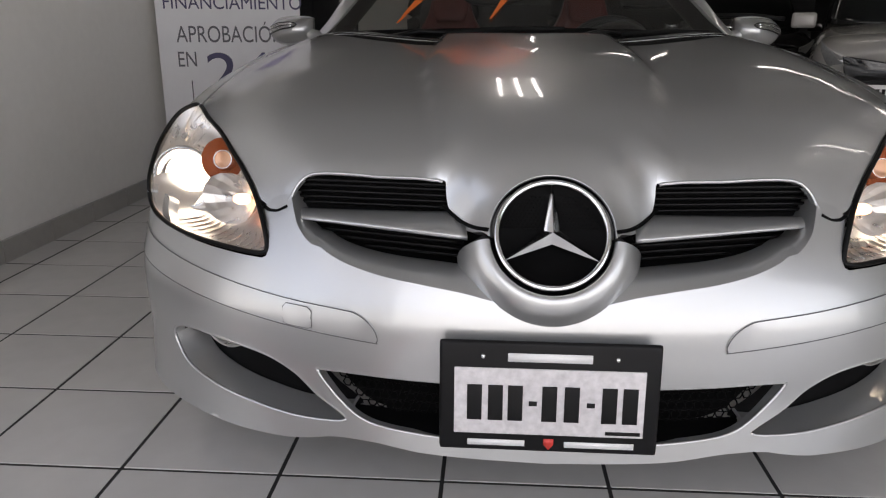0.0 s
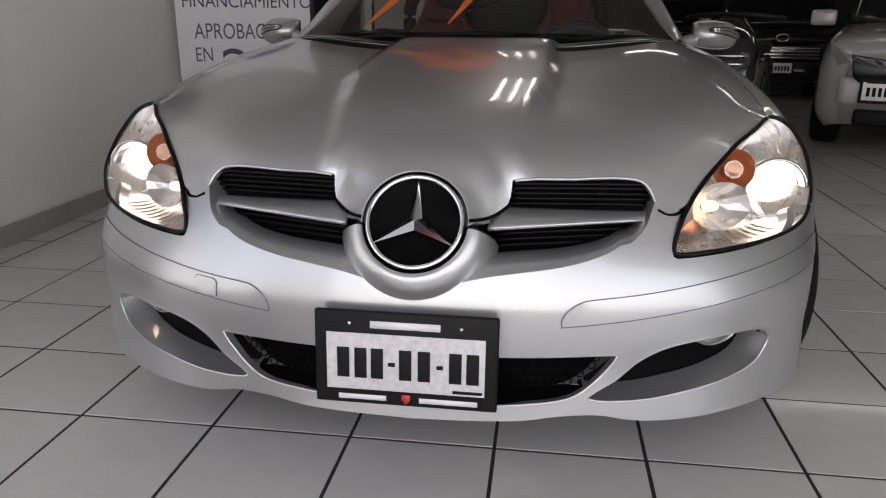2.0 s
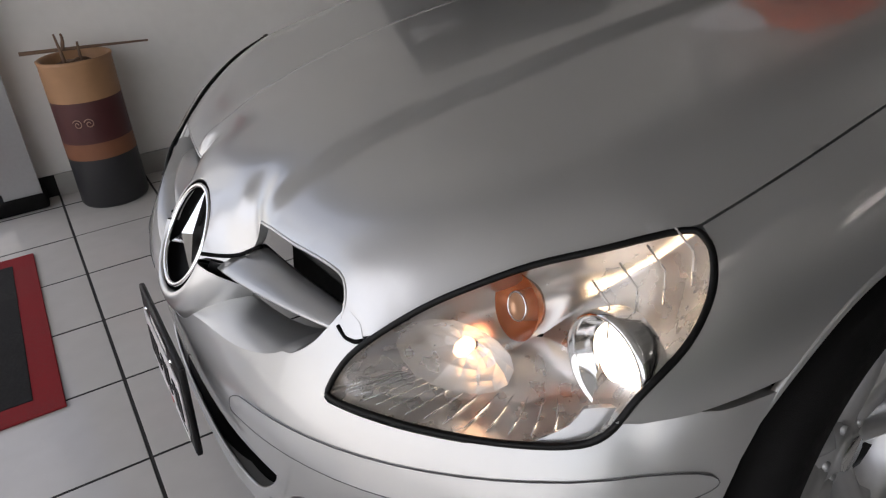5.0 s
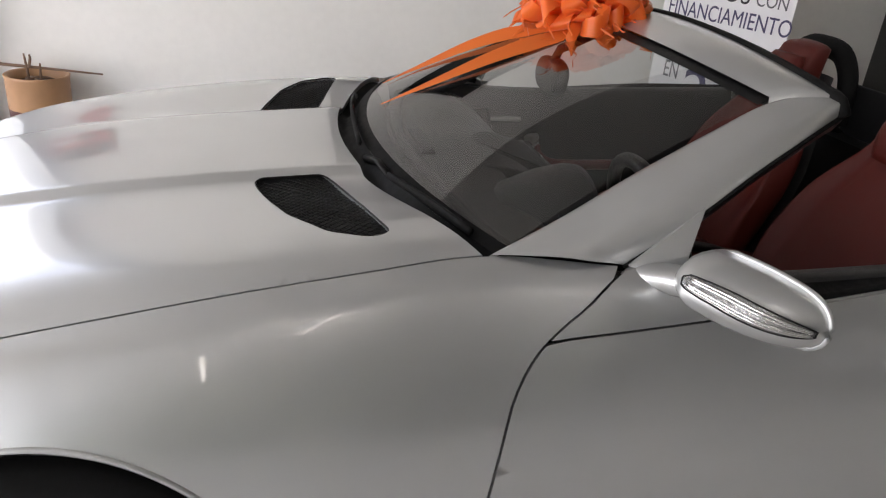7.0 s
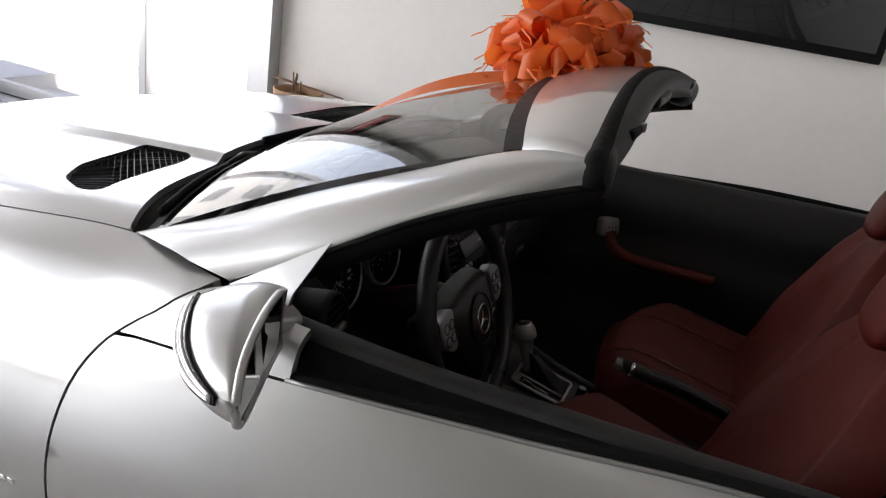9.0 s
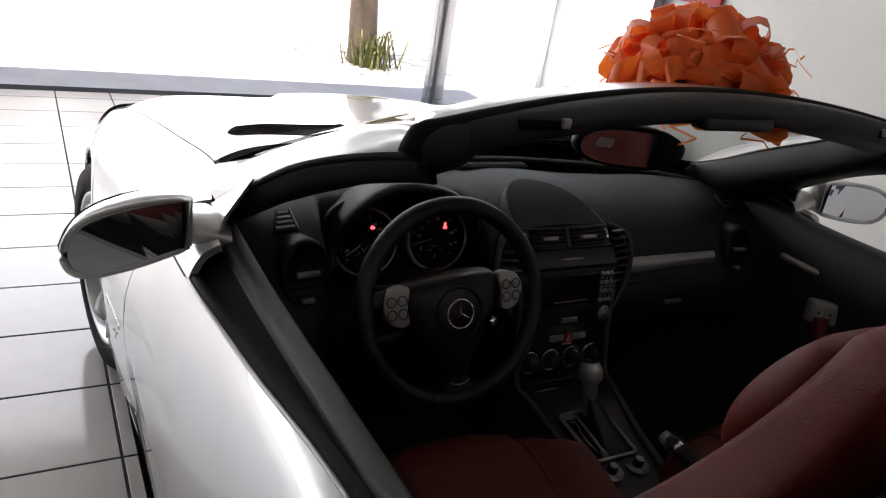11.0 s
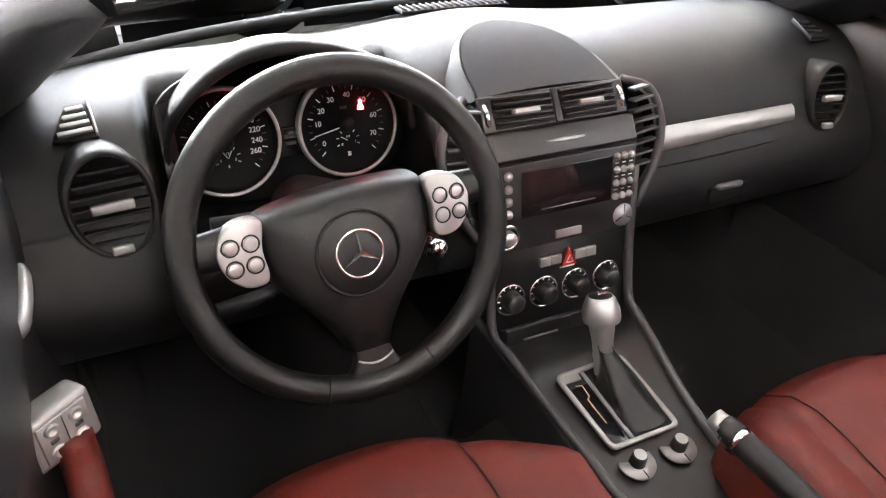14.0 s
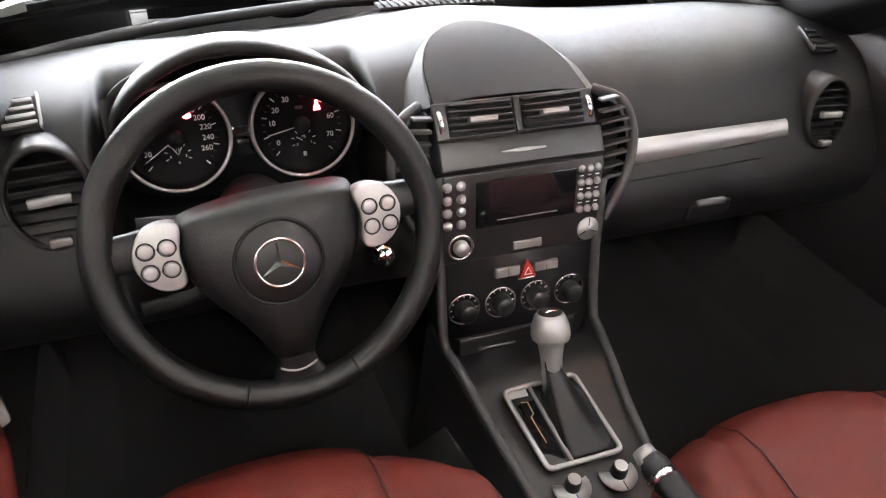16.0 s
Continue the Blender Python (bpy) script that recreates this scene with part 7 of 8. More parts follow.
# hump skirt that carries the lid
sk_rows = [[tuple(p + np.array([0, 0, 0.0]) ) for p in lo3], [tuple(np.array([p[0] * 1.22, p[1] - 0.012 * (p[1] < 1.74), p[2] - 0.010])) for p in lo3], [tuple(np.array([p[0] * 1.55, p[1] - 0.045 * (p[1] < 1.74) - 0.01, p[2] - 0.055])) for p in lo3]]
part("hump", grid_bm(sk_rows), M_DASH, stack)
# vents
part("vent_frame", box(0, -0.024, 0.002, 0.236, 0.050, 0.008, 0.003, UPM), M_STACK, stack)
for k in (-1, 1):
    cv = part("centre_vent", box(k * 0.053, -0.024, 0.0030, 0.094, 0.043, 0.008, 0.002, UPM), M_SHADEBLACK, stack, "centre air vent with bright tab")
    for i in range(5):
        part("vane", box(k * 0.053, -0.0405 + 0.0085 * i, 0.007, 0.090, 0.0028, 0.012, 0.001, UPM @ Matrix.Rotation(0.02 * k, 4, "Z")), M_STACK, cv)
    part("tab", box(k * 0.0525, -0.027, 0.013, 0.040, 0.0075, 0.012, 0.002, UPM), M_SATIN, cv)
    part("thumb_wheel", tube([tuple(UPM @ Vector((k * 0.1095, -0.010 - 0.030 * q, 0.003 + 0.006 * math.sin(math.pi * q)))) for q in np.linspace(0, 1, 9)], 0.0042, 8), M_CHROME, cv)
    # curved side vent beside the stack
    cs = part("stack_side_vent", cap_ends(grid_bm([spline([tuple(STM @ Vector((k * (0.126 + w), y, zz))) for w, y, zz in ((0.0, 0.0 - 0.005, -0.025 - d), (0.032, -0.025, -0.022 - d), (0.048, -0.07, -0.020 - d), (0.042, -0.115, -0.014 - d), (0.012, -0.155, -0.008 - d))], 16) for d in (0.0, 0.05)])), M_SHADEBLACK, stack, "curved slatted vent beside the stack")
    for i in range(8):
        yy = -0.022 - 0.0165 * i
        ww = 0.010 + 0.036 * math.sin(min(1.0, (i + 1.6) / 8) * math.pi * 0.8)
        part("vane", box(k * (0.122 + ww / 2), yy, -0.016, ww, 0.004, 0.014, 0.001, STM @ Matrix.Rotation(0.1 * k, 4, "Z")), M_GREYTRIM, cs)
    part("pod_edge", tube(spline([tuple(STM @ Vector((k * w, y, zz))) for w, y, zz in ((0.130, 0.000, -0.050), (0.166, -0.016, -0.025), (0.182, -0.066, -0.014), (0.172, -0.122, -0.009), (0.136, -0.185, -0.004))], 20), 0.007, 8), M_GREYTRIM, stack)
part("vent_divider", box(0, -0.024, 0.005, 0.010, 0.048, 0.010, 0.002, UPM), M_STACK, stack)
dr2 = part("drawer", box(0.003, -0.0705, 0.003, 0.242, 0.040, 0.008, 0.003, UPM), M_STACK, stack, "small drawer with bright pull")
part("pull", prism([(-0.032, -0.0735), (0.0, -0.0752), (0.034, -0.0735), (0.034, -0.0715), (0.0, -0.0695), (-0.032, -0.0715)], 0.006, UPM @ Matrix.Translation((0, 0, 0.004)), 0.001), M_SATIN, dr2)
radio = part("radio", box(0.003, -0.147, 0.002, 0.240, 0.128, 0.006, 0.004, STM), M_STACK, stack, "car radio with dark display and silver keys")
part("display", box(0.005, -0.129, 0.0062, 0.152, 0.068, 0.003, 0.004, STM), M_DISPLAY, radio)
part("slot_line", box(0.006, -0.154, 0.0080, 0.092, 0.0014, 0.001, 0, STM), M_SATIN, radio)
for i in range(4):
    for j in range(2):
        part("key", lathe([(0.0, 0.0105), (0.005, 0.010), (0.0068, 0.006), (0.007, 0.003)], 14, STM @ Matrix.Translation((-0.1115 + 0.0195 * j, -0.0985 - 0.0183 * i, 0))), M_SATIN, radio)
    for j in range(3):
        part("key", lathe([(0.0, 0.0105), (0.0040, 0.010), (0.0056, 0.006), (0.0058, 0.003)], 12, STM @ Matrix.Translation((0.0895 + 0.0125 * j, -0.0985 - 0.0202 * i, 0))), M_SATIN, radio)
        if i < 3:
            part("key_print", box(0.0895 + 0.0125 * j, -0.1086 - 0.0202 * i, 0.0056, 0.006, 0.0016, 0.0005, 0, STM), M_NUM, radio)
part("volume_knob", lathe([(0.0, 0.017), (0.009, 0.0165), (0.0105, 0.014), (0.011, 0.004)], 24, STM @ Matrix.Translation((-0.0933, -0.187, 0))), M_SATIN, radio)
part("knob_ring", tube([tuple(STM @ Vector((-0.0933 + 0.0175 * math.cos(a), -0.187 + 0.0175 * math.sin(a), 0.006))) for a in np.linspace(0, 2 * math.pi, 30, endpoint=False)], 0.0022, 6, True), M_CHROME, radio)
rk = part("rocker_dial", lathe([(0.0, 0.008), (0.0055, 0.0085), (0.006, 0.0075), (0.0155, 0.0085), (0.0175, 0.006), (0.018, 0.002)], 28, STM @ Matrix.Translation((0.1055, -0.1915, 0))), M_SATIN, radio)
for a in (90, 205, 335):
    part("rocker_line", box(0.011, 0, 0.0088, 0.012, 0.0012, 0.001, 0, STM @ Matrix.Translation((0.1055, -0.1915, 0)) @ Matrix.Rotation(radians(a), 4, "Z")), M_BLACK, rk)
part("key_plate", box(0.008, -0.1985, 0.005, 0.044, 0.012, 0.006, 0.001, STM), M_SATIN, stack)
for i, cx in enumerate((-0.040, -0.021, 0.021, 0.040)):
    part("switch", box(cx + 0.009, -0.238, 0.005, 0.0185, 0.014, 0.006, 0.001, STM), M_SATIN, stack)
hz = part("hazard_switch", prism([(-0.0135, -0.0125), (0.0135, -0.0125), (0.0, 0.0145)], 0.008, STM @ Matrix.Translation((0.009, -0.238, 0.002)), 0.001), simple("hazard_red", (0.30, 0.015, 0.015), 0.3), stack, "red triangular hazard switch")
part("hazard_mark", tube([tuple(STM @ Vector((x + 0.009, -0.240 + y, 0.0108))) for x, y in ((-0.006, -0.005), (0.006, -0.005), (0, 0.006))], 0.0009, 4, True), M_NUM, hz)
part("caption_bar", box(0.011, -0.2555, 0.0015, 0.026, 0.0026, 0.001, 0, STM), M_NUM, stack)
for cx in (-0.087, -0.0305, 0.026, 0.0815):
    m = STM @ Matrix.Translation((cx, -0.287, 0))
    k = part("climate_knob", lathe([(0.0, 0.024), (0.0125, 0.0235), (0.0145, 0.021), (0.0155, 0.004)], 28, m), M_STACK, stack, "round climate knob with bright ring")
    part("ring", tube([tuple(m @ Vector((0.0235 * math.cos(a), 0.0235 * math.sin(a), 0.003))) for a in np.linspace(0, 2 * math.pi, 36, endpoint=False)], 0.0016, 6, True), M_CHROME, k)
    for q in range(9):
        a = radians(-30 + q * 30)
        part("mark", box(0.0195, 0, 0.0018, 0.003, 0.0014, 0.001, 0, m @ Matrix.Rotation(a, 4, "Z")), M_NUM, k)
part("seam_line", box(0.0, -0.336, 0.001, 0.20, 0.0014, 0.001, 0, STM), M_GREYTRIM, stack)
ash = part("ashtray", box(0, -0.3545, 0.001, 0.19, 0.034, 0.006, 0.003, STM), M_STACK, stack)
part("pull", box(-0.035, -0.3585, 0.0055, 0.060, 0.0026, 0.002, 0, STM), M_SATIN, ash)

# tunnel console
rows = []
for y, z, w, rim in ((1.80, 0.478, 0.124, 0.050), (1.845, 0.488, 0.119, 0.030), (1.90, 0.495, 0.111, 0.010), (1.96, 0.484, 0.103, 0.006), (2.05, 0.461, 0.090, 0.006), (2.14, 0.447, 0.084, 0.006), (2.30, 0.440, 0.086, 0.004), (2.50, 0.46, 0.098, 0.0), (2.62, 0.50, 0.10, 0.0), (2.86, 0.52, 0.10, 0.0)):
    rows.append([(-w - 0.035, y, 0.27), (-w - 0.018, y, z - 0.10), (-w - 0.010, y, z + rim - 0.010), (-w - 0.004, y, z + rim), (-w + 0.004, y, z + rim - 0.004), (-w + 0.010, y, z), (0, y, z + 0.002), (w - 0.010, y, z), (w - 0.004, y, z + rim - 0.004), (w + 0.004, y, z + rim), (w + 0.010, y, z + rim - 0.010), (w + 0.018, y, z - 0.10), (w + 0.035, y, 0.27)])
rows = np.array(rows)
fine = np.array([spline(rows[:, k], 40) for k in range(rows.shape[1])]).transpose(1, 0, 2)
console = part("tunnel_console", grid_bm(fine), M_STACK, cabin, "black tunnel console between the seats")
for sd in (1, -1):
    part("swoop_rail", tube(spline([tuple(STM @ Vector((-sd * 0.128, -0.12, -0.002))), tuple(STM @ Vector((-sd * 0.122, -0.24, 0.004))), tuple(STM @ Vector((-sd * 0.122, -0.33, 0.012))), (sd * 0.116, 1.880, 0.512), (sd * 0.107, 1.945, 0.494), (sd * 0.096, 2.02, 0.475), (sd * 0.086, 2.14, 0.456), (sd * 0.086, 2.30, 0.446)], 30), 0.0075, 8), M_GREYTRIM, console)
# gear gate
PLM = frame_m((0.008, 1.994, 0.4825), (-1, 0, 0), (0, -0.978, 0.26))
gate_o = [(-0.061, 0.060), (0.050, 0.062), (0.064, -0.061), (-0.045, -0.061)]


outer_g = round_poly(gate_o, 0.010)
gate = part("gear_gate", prism(outer_g, -0.004, PLM), M_STACK, console, "satin metal gear gate with leather boot")
part("gate_frame", tube([tuple(PLM @ Vector((x, y, 0.001))) for x, y in outer_g], 0.0042, 6, True), M_SATIN, gate)
part("gate_bar", tube([tuple(PLM @ Vector((-0.022, 0.060, 0.001))), tuple(PLM @ Vector((-0.009, -0.060, 0.001)))], 0.003, 6), M_SATIN, gate)
part("gate_cap", box(-0.043, 0.052, 0.001, 0.030, 0.012, 0.003, 0.001, PLM), M_SATIN, gate)
part("gear_indicator", box(-0.034, -0.008, 0.0005, 0.027, 0.096, 0.003, 0.001, PLM @ Matrix.Rotation(0.085, 4, "Z")), M_DISPLAY, gate)
zz = [(-0.043, 0.038), (-0.034, 0.036), (-0.033, 0.018), (-0.038, 0.014), (-0.036, -0.004), (-0.033, -0.026)]
part("gear_line", tube([tuple(PLM @ Vector((x, y, 0.003))) for x, y in zz], 0.0009, 4), simple("amber_print", (0.75, 0.52, 0.30), 0.4), gate)
rows = []
for f in np.linspace(0, 1, 9):
    cx, cy, h = 0.022 * (1 - f) - 0.002 * f + 0.0, 0.004 + 0.050 * f, 0.055 * f ** 1.3
    hw, hh = 0.036 * (1 - f) + 0.011 * f, 0.054 * (1 - f) + 0.011 * f
    ring = []
    for a in np.arange(28) * math.pi / 14:
        p = 0.45 + 0.55 * f
        wr = 1 + 0.07 * math.sin(5 * a + 3 * f) * math.sin(math.pi * f)
        ring.append(tuple(PLM @ Vector((cx + hw * wr * math.copysign(abs(math.cos(a)) ** p, math.cos(a)), cy * f + hh * wr * math.copysign(abs(math.sin(a)) ** p, math.sin(a)), h + 0.001))))
    rows.append(ring)
part("gear_boot", grid_bm(rows, False, True), M_LEATHER, gate, "creased black leather gear boot")
top_c, bot_c = Vector((0.005, 1.922, 0.610)), Vector((0.003, 1.950, 0.520))
LM = frame_m(bot_c, (-1, 0, 0), (0, -1, -0.2))
ax = (top_c - bot_c).normalized()
LM = Matrix((Vector((-1, 0, 0)), ax.cross(Vector((-1, 0, 0))), ax)).transposed().to_4x4()
LM.translation = bot_c
lev = part("gear_lever", lathe([(0.0140, -0.02), (0.0142, 0.004), (0.0150, 0.006), (0.0150, 0.011), (0.0143, 0.0125), (0.0150, 0.030), (0.0178, 0.052), (0.0205, 0.0595), (0.0255, 0.061), (0.0268, 0.067), (0.0258, 0.080), (0.0205, 0.094), (0.0170, 0.098), (0.0, 0.099)], 28, LM), M_SATIN, gate, "satin metal gear lever knob")
part("knob_cap", lathe([(0.0, 0.1002), (0.014, 0.0998), (0.0165, 0.098)], 24, LM), M_BLACK, lev)
part("knob_star", star(bmesh.new(), 0.0115, 0.002, 0.0012, LM @ Matrix.Translation((0, 0, 0.1005))), M_CHROME, lev, smooth=False)
# seat-heater dials
for cx, cy in ((0.034, 2.081), (-0.034, 2.081)):
    m = frame_m((cx, cy, 0.4590), (-1, 0, 0), (0, -0.99, 0.12))
    fan = [(0.0, 0.0)] + [(0.0255 * math.cos(a), 0.0255 * math.sin(a)) for a in np.linspace(radians(160), radians(380), 16)]
    sh = part("heater_switch", prism(fan, 0.004, m), M_SATIN, console, "fan-shaped satin switch with round knob")
    part("fan_line", box(0, -0.019, 0.0044, 0.0012, 0.012, 0.001, 0, m), M_BLACK, sh)
    part("switch_knob", lathe([(0.0, 0.021), (0.0088, 0.0205), (0.0102, 0.018), (0.0112, 0.002)], 24, m), M_STACK, sh)
    part("knob_top", lathe([(0.0, 0.0216), (0.0085, 0.0212)], 20, m), M_SATIN, sh)
# handbrake
hbk = part("handbrake", tube(spline([(-0.002, 2.155, 0.588), (-0.010, 2.20, 0.580), (-0.030, 2.33, 0.556), (-0.045, 2.47, 0.51)], 14), [0.014, 0.0165, 0.017, 0.017, 0.017, 0.017, 0.017, 0.017, 0.016, 0.016, 0.015, 0.015, 0.014, 0.014], 12), M_LEATHER, console, "black handbrake lever with bright tip")
part("button_tip", tube([(0.000, 2.143, 0.590), (-0.003, 2.168, 0.585)], [0.012, 0.0155], 12), M_SATIN, hbk)
part("collar", tube([(-0.0045, 2.176, 0.584), (-0.0055, 2.184, 0.583)], 0.0182, 12), M_CHROME, hbk)


# seats
back_w = crv((0, 0.235), (0.3, 0.235), (0.5, 0.212), (0.62, 0.170), (0.72, 0.126), (0.82, 0.102), (1.0, 0.084))


def seat(cx, dy, front, high, bx, rnd):
    s = empty("sports_seat")
    s.parent = cabin
    tagged(s, "red leather sports seat with integral head cushion")
    y0 = front
    # cushion
    rows = []
    for t in np.linspace(0, 1, 14):
        y = y0 + (2.53 + dy - y0) * t
        lift = high - (high - 0.485) * t
        nose = max(0.0, 1 - t / 0.26)
        rows.append([])
        for u in np.linspace(-1, 1, 25):
            bol = 0.035 * max(0.0, (abs(u) - 0.58) / 0.42) ** 1.3 * min(1, t * 5) - 0.05 * max(0, (abs(u) - 0.86) / 0.14) ** 2
            groove = -0.016 * math.exp(-((abs(u) - 0.56) / 0.032) ** 2)
            w = 0.238 - 0.022 * nose
            rows[-1].append((cx + u * w, y + rnd * abs(u) ** 3 * nose, lift - 0.060 * nose ** 3 - 0.038 * (u * u) * nose + bol + groove))
    rows = np.array(rows)
    skirt0 = rows[0].copy()
    skirt0[:, 2] -= 0.13
    skirt0[:, 1] += 0.02
    rows = np.concatenate([[skirt0], rows])
    part("cushion", grid_bm(rows), M_RED, s)
    sides = np.array([[r[0] for r in rows], [[r[0][0] + 0.0, r[0][1], 0.36] for r in rows]])
    part("cushion_side", grid_bm(sides), M_RED, s)
    sides = np.array([[r[-1] for r in rows], [[r[-1][0], r[-1][1], 0.36] for r in rows]])
    part("cushion_side", grid_bm(sides), M_RED, s)
    for k in (6, 18):
        part("seam", tube([tuple(r[k] + [0, 0, 0.0012]) for r in rows[1:]], 0.0011, 5), M_SEAM, s)
    # backrest
    cx = bx
    rows = []
    for t in np.linspace(0, 1, 22):
        z = 0.50 + 0.62 * t
        yc = 2.375 + dy + 0.235 * t + 0.02 * math.sin(t * math.pi)
        w = float(back_w(t))
        ring = []
        for a in np.linspace(0, 2 * math.pi, 40, endpoint=False):
            c, sn = math.cos(a), math.sin(a)
            x = w * math.copysign(abs(c) ** 0.55, c)
            dep = (0.070 if sn < 0 else 0.055) * (1 - 0.35 * t)
            yy = dep * math.copysign(abs(sn) ** 0.6, sn)
            if sn < 0:
                yy -= 0.045 * max(0, (abs(c) - 0.62) / 0.38) * (1 - max(0, t - 0.6) / 0.4) * min(1.0, t * 4)
                yy += 0.010 * math.exp(-((abs(x) - 0.60 * w) / 0.014) ** 2) * (t < 0.72)
            ring.append((cx + x, yc + yy, z + 0.10 * yy))
        rows.append(ring)
    last = np.array(rows[-1])
    cc = last.mean(0)
    rows.append([tuple(cc + (p - cc) * 0.8 + np.array([0, 0, 0.010])) for p in last])
    rows.append([tuple(cc + (p - cc) * 0.4 + np.array([0, 0, 0.017])) for p in last])
    part("backrest", cap_ends(grid_bm(rows, False, True)), M_RED, s)
    # head cushion proud of the backrest front
    hr = []
    for t in np.linspace(0, 1, 9):
        z = 0.945 + 0.150 * t
        yc = 2.375 + dy + 0.235 * (z - 0.5) / 0.62 - 0.048
        w = 0.088 * math.sin(math.pi * (0.16 + 0.68 * t)) ** 0.4
        d = 0.034 * math.sin(math.pi * (0.1 + 0.8 * t)) ** 0.5
        hr.append([(cx + w * math.copysign(abs(math.cos(a)) ** 0.6, math.cos(a)), yc + d * math.copysign(abs(math.sin(a)) ** 0.8, math.sin(a)), z) for a in np.linspace(0, 2 * math.pi, 24, endpoint=False)])
    part("head_cushion", cap_ends(grid_bm(hr, False, True)), M_RED, s)
    part("back_shell", grid_bm([[(cx + u * float(back_w(max(0, t - 0.13))) * 0.97, 2.445 + dy + 0.235 * t - 0.02 * abs(u) ** 3, 0.42 + 0.62 * t) for u in np.linspace(-1, 1, 11)] for t in np.linspace(0, 1, 8)]), M_GREYTRIM, s)
    return s


seat(0.405, 0.02, 2.008, 0.630, 0.330, 0.09)
seat(-0.276, 0.085, 2.080, 0.576, -0.310, 0.035)
# roll hoops and belts
for sd in (1, -1):
    cx = sd * 0.36
    hp = spline([(cx - 0.15, 2.80, 0.88), (cx - 0.145, 2.80, 1.02), (cx - 0.09, 2.80, 1.10), (cx, 2.80, 1.115), (cx + 0.09, 2.80, 1.10), (cx + 0.145, 2.80, 1.02), (cx + 0.15, 2.80, 0.88)], 36)
    part("roll_hoop", tube(hp, 0.026, 12, squash=1.3), M_RUBBER, cabin, "black padded roll hoop")
    part("seat_belt", grid_bm([[(sd * 0.60 - 0.022, 2.70, 0.90), (sd * 0.60 + 0.022, 2.70, 0.90)], [(sd * 0.585 - 0.022, 2.60, 0.72), (sd * 0.585 + 0.022, 2.60, 0.72)], [(sd * 0.58 - 0.022, 2.52, 0.45), (sd * 0.58 + 0.022, 2.52, 0.45)]]), M_BLACK, cabin)
part("wind_stop", box(0, 2.82, 0.95, 0.42, 0.012, 0.16, 0.005), M_BLACK, cabin)
part("belt_deck", grid_bm([[(x, y, z) for x in (-0.73, -0.3, 0.3, 0.73)] for y, z in ((2.76, 0.872), (2.86, 0.885), (2.98, 0.905))]), M_DASH, cabin)
# ---------------------------------------------------------------- the gift bow on the windscreen header
def ribbon(bm, path, width, side):
    """A flat ribbon along a path; side is the direction of its width at each point."""
    rows = [[tuple(np.array(p) - np.array(s) * width / 2), tuple(np.array(p) + np.array(s) * width / 2)] for p, s in zip(path, side)]
    return grid_bm(rows, bm=bm)


m_b, n_b, l_b, b_b = node_mat("orange_ribbon")
b_b.inputs["Base Color"].default_value = (0.93, 0.20, 0.03, 1)
b_b.inputs["Roughness"].default_value = 0.32
b_b.inputs["Sheen Weight"].default_value = 0.2
tl = n_b.new("ShaderNodeBsdfTranslucent")
tl.inputs["Color"].default_value = (0.95, 0.24, 0.04, 1)
mx = n_b.new("ShaderNodeMixShader")
mx.inputs["Fac"].default_value = 0.48
nz = n_b.new("ShaderNodeTexNoise")
nz.inputs["Scale"].default_value = 60
bpn = n_b.new("ShaderNodeBump")
bpn.inputs["Strength"].default_value, bpn.inputs["Distance"].default_value = 0.15, 0.003
l_b.new(nz.outputs["Fac"], bpn.inputs["Height"])
l_b.new(bpn.outputs["Normal"], b_b.inputs["Normal"])
l_b.new(b_b.outputs["BSDF"], mx.inputs[1])
l_b.new(tl.outputs["BSDF"], mx.inputs[2])
l_b.new(mx.outputs[0], n_b["Material Output"].inputs["Surface"])
M_BOW = m_b
BC = np.array([-0.128, 1.862, 1.190])
bow = empty("gift_bow", tuple(BC))
tagged(bow, "large shiny orange gift bow with curled ribbon ends", "bow")
rb = random.Random(11)
golden = math.pi * (3 - math.sqrt(5))
N = 96
for k in range(N):
    zf = -0.10 + 1.08 * (k + 0.5) / N
    a = k * golden
    d = np.array([math.sqrt(1 - zf * zf) * math.cos(a), math.sqrt(1 - zf * zf) * math.sin(a), max(zf, -0.05) * 0.92])
    L = (0.155 if zf < 0.6 else 0.135) * rb.uniform(0.80, 1.18)
    s = np.cross(d, [rb.uniform(-1, 1), rb.uniform(-1, 1), rb.uniform(-0.4, 1)])
    s /= np.linalg.norm(s)
    nrm = np.cross(d, s)
    belly = rb.uniform(0.016, 0.044)
    tw = rb.uniform(-1.0, 1.0)
    pinch, droop = rb.uniform(0.0, 0.55), rb.uniform(0.0, 0.05) * (1 - max(zf, 0))
    path, side = [], []
    for t in np.linspace(0, 1, 15):
        ang = 2 * math.pi * t
        r = L * (0.5 - 0.5 * math.cos(ang)) ** 0.75
        path.append(d * (0.02 + r) + nrm * belly * math.sin(ang) * (0.35 + 0.65 * r / L) + np.array([0, 0, -droop * (r / L) ** 2]))
        q = s * math.cos(tw * r / L) + nrm * math.sin(tw * r / L)
        side.append(q * (1 - pinch * math.sin(math.pi * t) ** 6 * math.cos(9 * t)))
    bm = ribbon(bmesh.new(), path, rb.uniform(0.032, 0.058), side)
    part("loop", bm, M_BOW, bow)
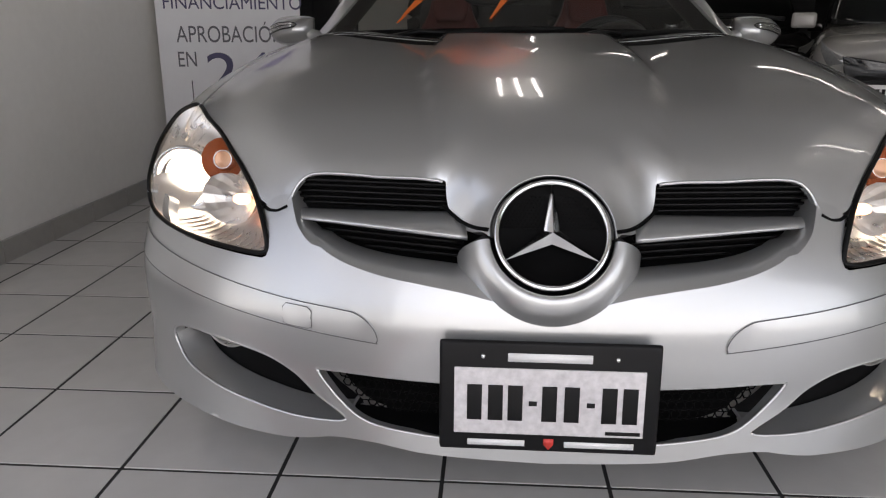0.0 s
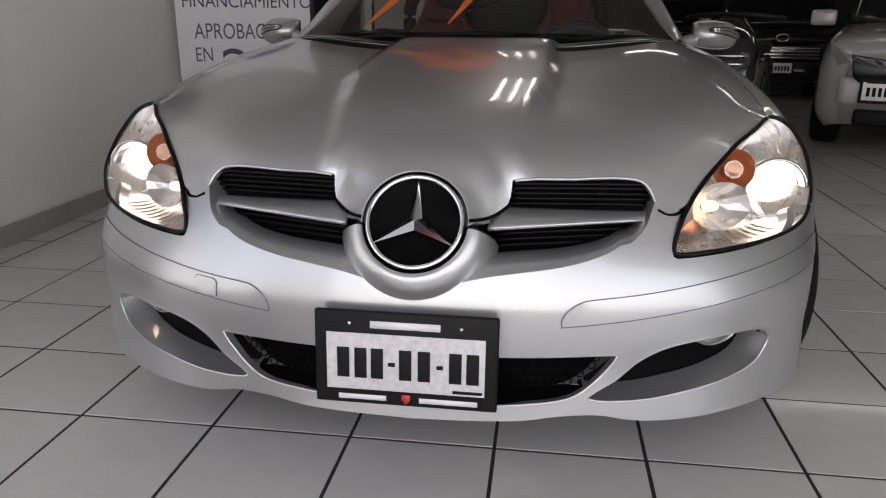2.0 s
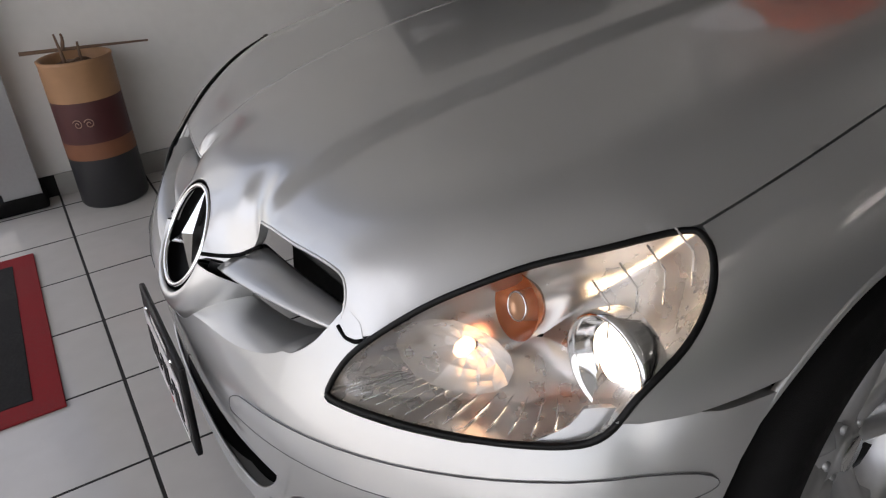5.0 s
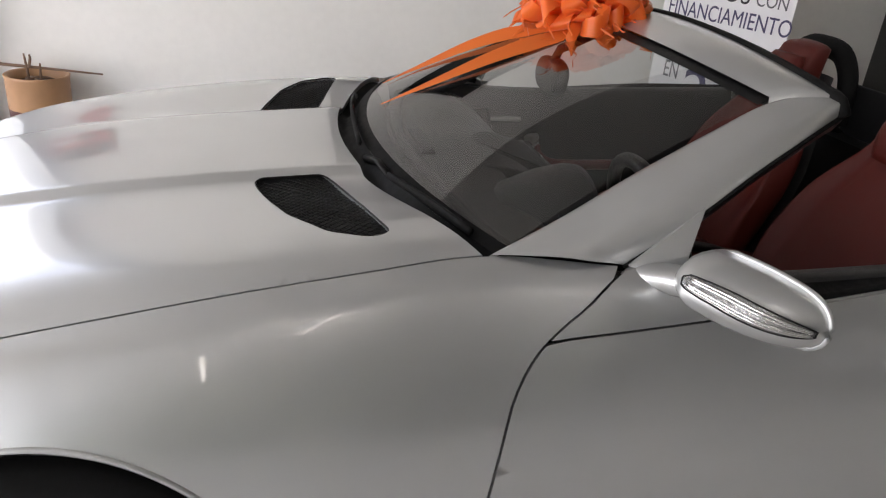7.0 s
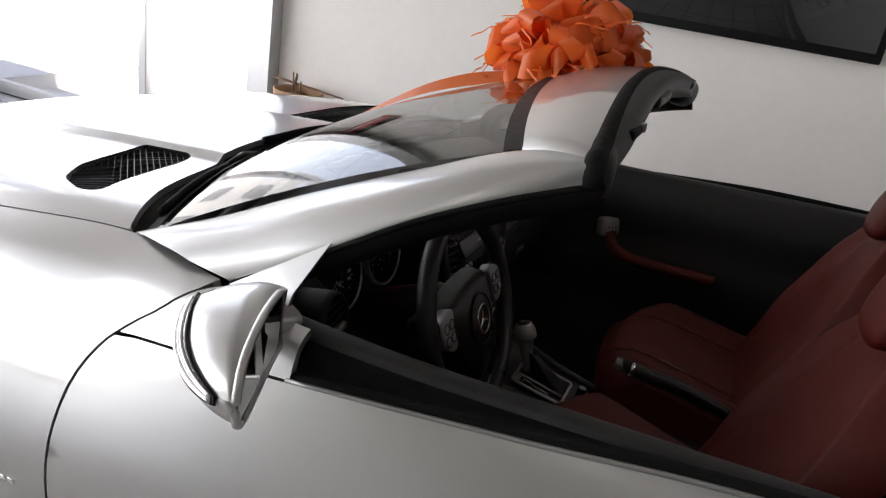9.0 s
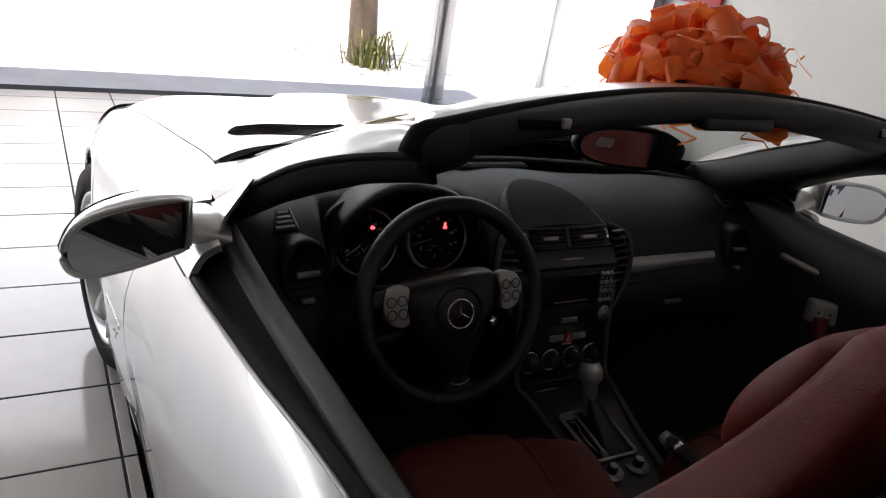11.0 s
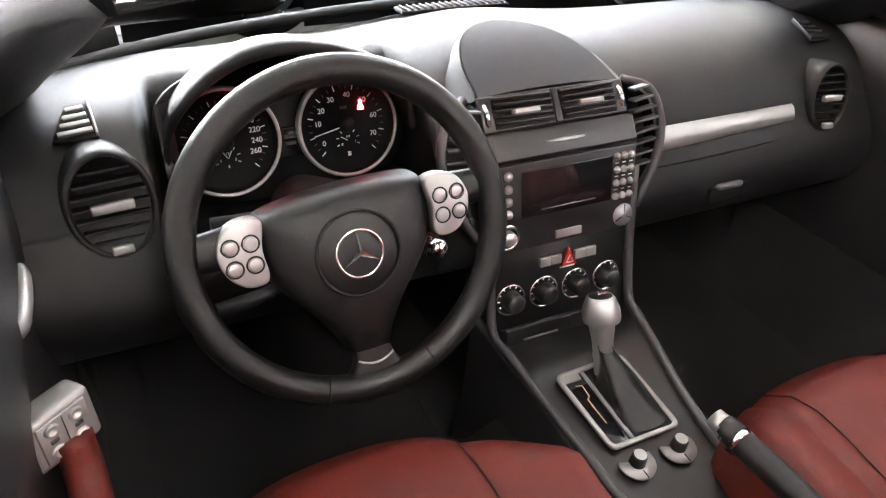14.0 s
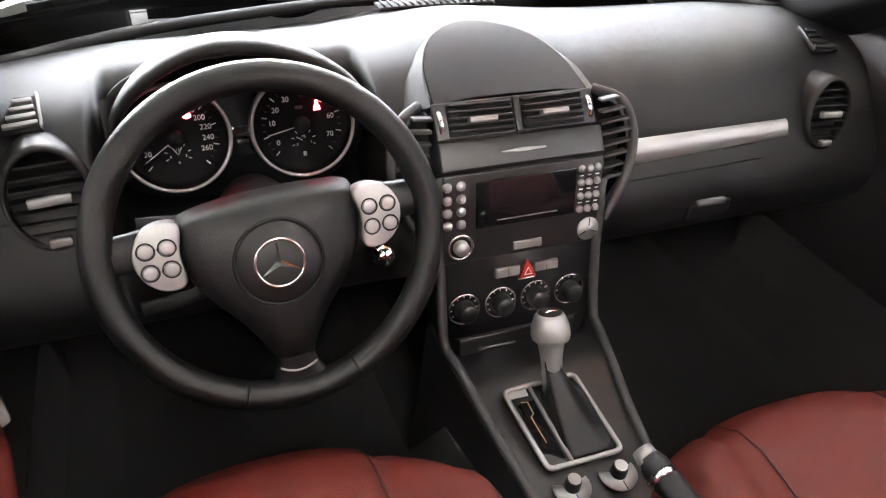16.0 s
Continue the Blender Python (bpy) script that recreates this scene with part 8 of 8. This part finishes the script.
for k in range(70):
    a, e = rb.uniform(0, 6.28), rb.uniform(-0.25, 0.9)
    d = np.array([math.cos(a) * math.cos(e), math.sin(a) * math.cos(e), math.sin(e)])
    s = np.cross(d, [0.3, 0.2, 1.0])
    s /= np.linalg.norm(s)
    c0 = d * rb.uniform(0.08, 0.13)
    path = [c0 + d * 0.10 * t + s * 0.03 * math.sin(t * rb.uniform(3, 7)) + np.array([0, 0, -0.05 * t * t]) for t in np.linspace(0, 1, 9)]
    part("curl", ribbon(bmesh.new(), path, 0.004, [np.cross(d, s)] * 9), M_BOW, bow)


def on_screen(x, y):
    """A place just above the windscreen at x, y."""
    best = None
    for v in np.linspace(0, 1, 60):
        for_u = x / (0.668 * (1 - v) + 0.527 * v)
        p = ws(for_u, v)
        if best is None or abs(p[1] - y) < abs(best[1] - y):
            best = p
    return best


for x0, x1, yt, bulge in ((-0.05, -0.112, 1.333, 0.055), (-0.15, -0.420, 1.385, 0.0)):
    path, side = [], []
    for t in np.linspace(0, 1, 18):
        y = 1.86 + (yt - 1.86) * t
        x = x0 + (x1 - x0) * t + bulge * math.sin(math.pi * t)
        p = on_screen(x, y) if t > 0.12 else np.array([x, y, ws(x / 0.53, 1.0)[2] + 0.02])
        lift = 0.006 + 0.010 * math.sin(math.pi * min(1, t * 1.15)) ** 2
        path.append(p + [0, -0.2 * lift, lift] - BC)
        r = -0.62 * math.sin(math.pi * min(1.0, t * 1.05)) ** 0.7
        side.append(np.array([math.cos(r), 0.1, math.sin(r)]) * (1.0 if t < 0.35 else 1.0 - 0.85 * (t - 0.35) / 0.65))
    part("ribbon_tail", ribbon(bmesh.new(), path, 0.046, side), M_BOW, bow, "long orange ribbon tail")
# ---------------------------------------------------------------- floor tiles
tile_me = bpy.data.meshes.new("tile")
b = box(0, 0, 0, TILE - 0.0085, TILE - 0.0085, 0.008, 0.001, seg=1)
b.to_mesh(tile_me)
b.free()
tile_me.materials.append(M_TILE)
far = bmesh.new()
rt = random.Random(3)
i0, i1 = int((WX - TX) / TILE) - 1, int((EX - TX) / TILE) + 1
j0, j1 = int((SY - TY) / TILE) - 1, int((NY - TY) / TILE) + 1
n_near = 0
for i in range(i0, i1):
    for j in range(j0, j1):
        cx, cy = TX + (i + 0.5) * TILE, TY + (j + 0.5) * TILE
        x0, x1 = max(cx - TILE / 2 + 0.0042, WX), min(cx + TILE / 2 - 0.0042, EX)
        y0, y1 = max(cy - TILE / 2 + 0.0042, SY - 0.05), min(cy + TILE / 2 - 0.0042, NY)
        if x1 - x0 < 0.02 or y1 - y0 < 0.02:
            continue
        whole = x1 - x0 > TILE - 0.013 and y1 - y0 > TILE - 0.013
        if whole and -2.1 < cx < 2.4 and -2.3 < cy < 4.6 and n_near < 300:
            o = new("tile", tile_me)
            o.parent = floor
            o.location = (cx, cy, -0.004 + rt.uniform(-0.0004, 0.0004))
            n_near += 1
        else:
            vs = [far.verts.new(p) for p in ((x0, y0, 0), (x1, y0, 0), (x1, y1, 0), (x0, y1, 0))]
            far.faces.new(vs)
tagged(part("further_tiles", far, M_TILE, floor, smooth=False), kind="stuff")
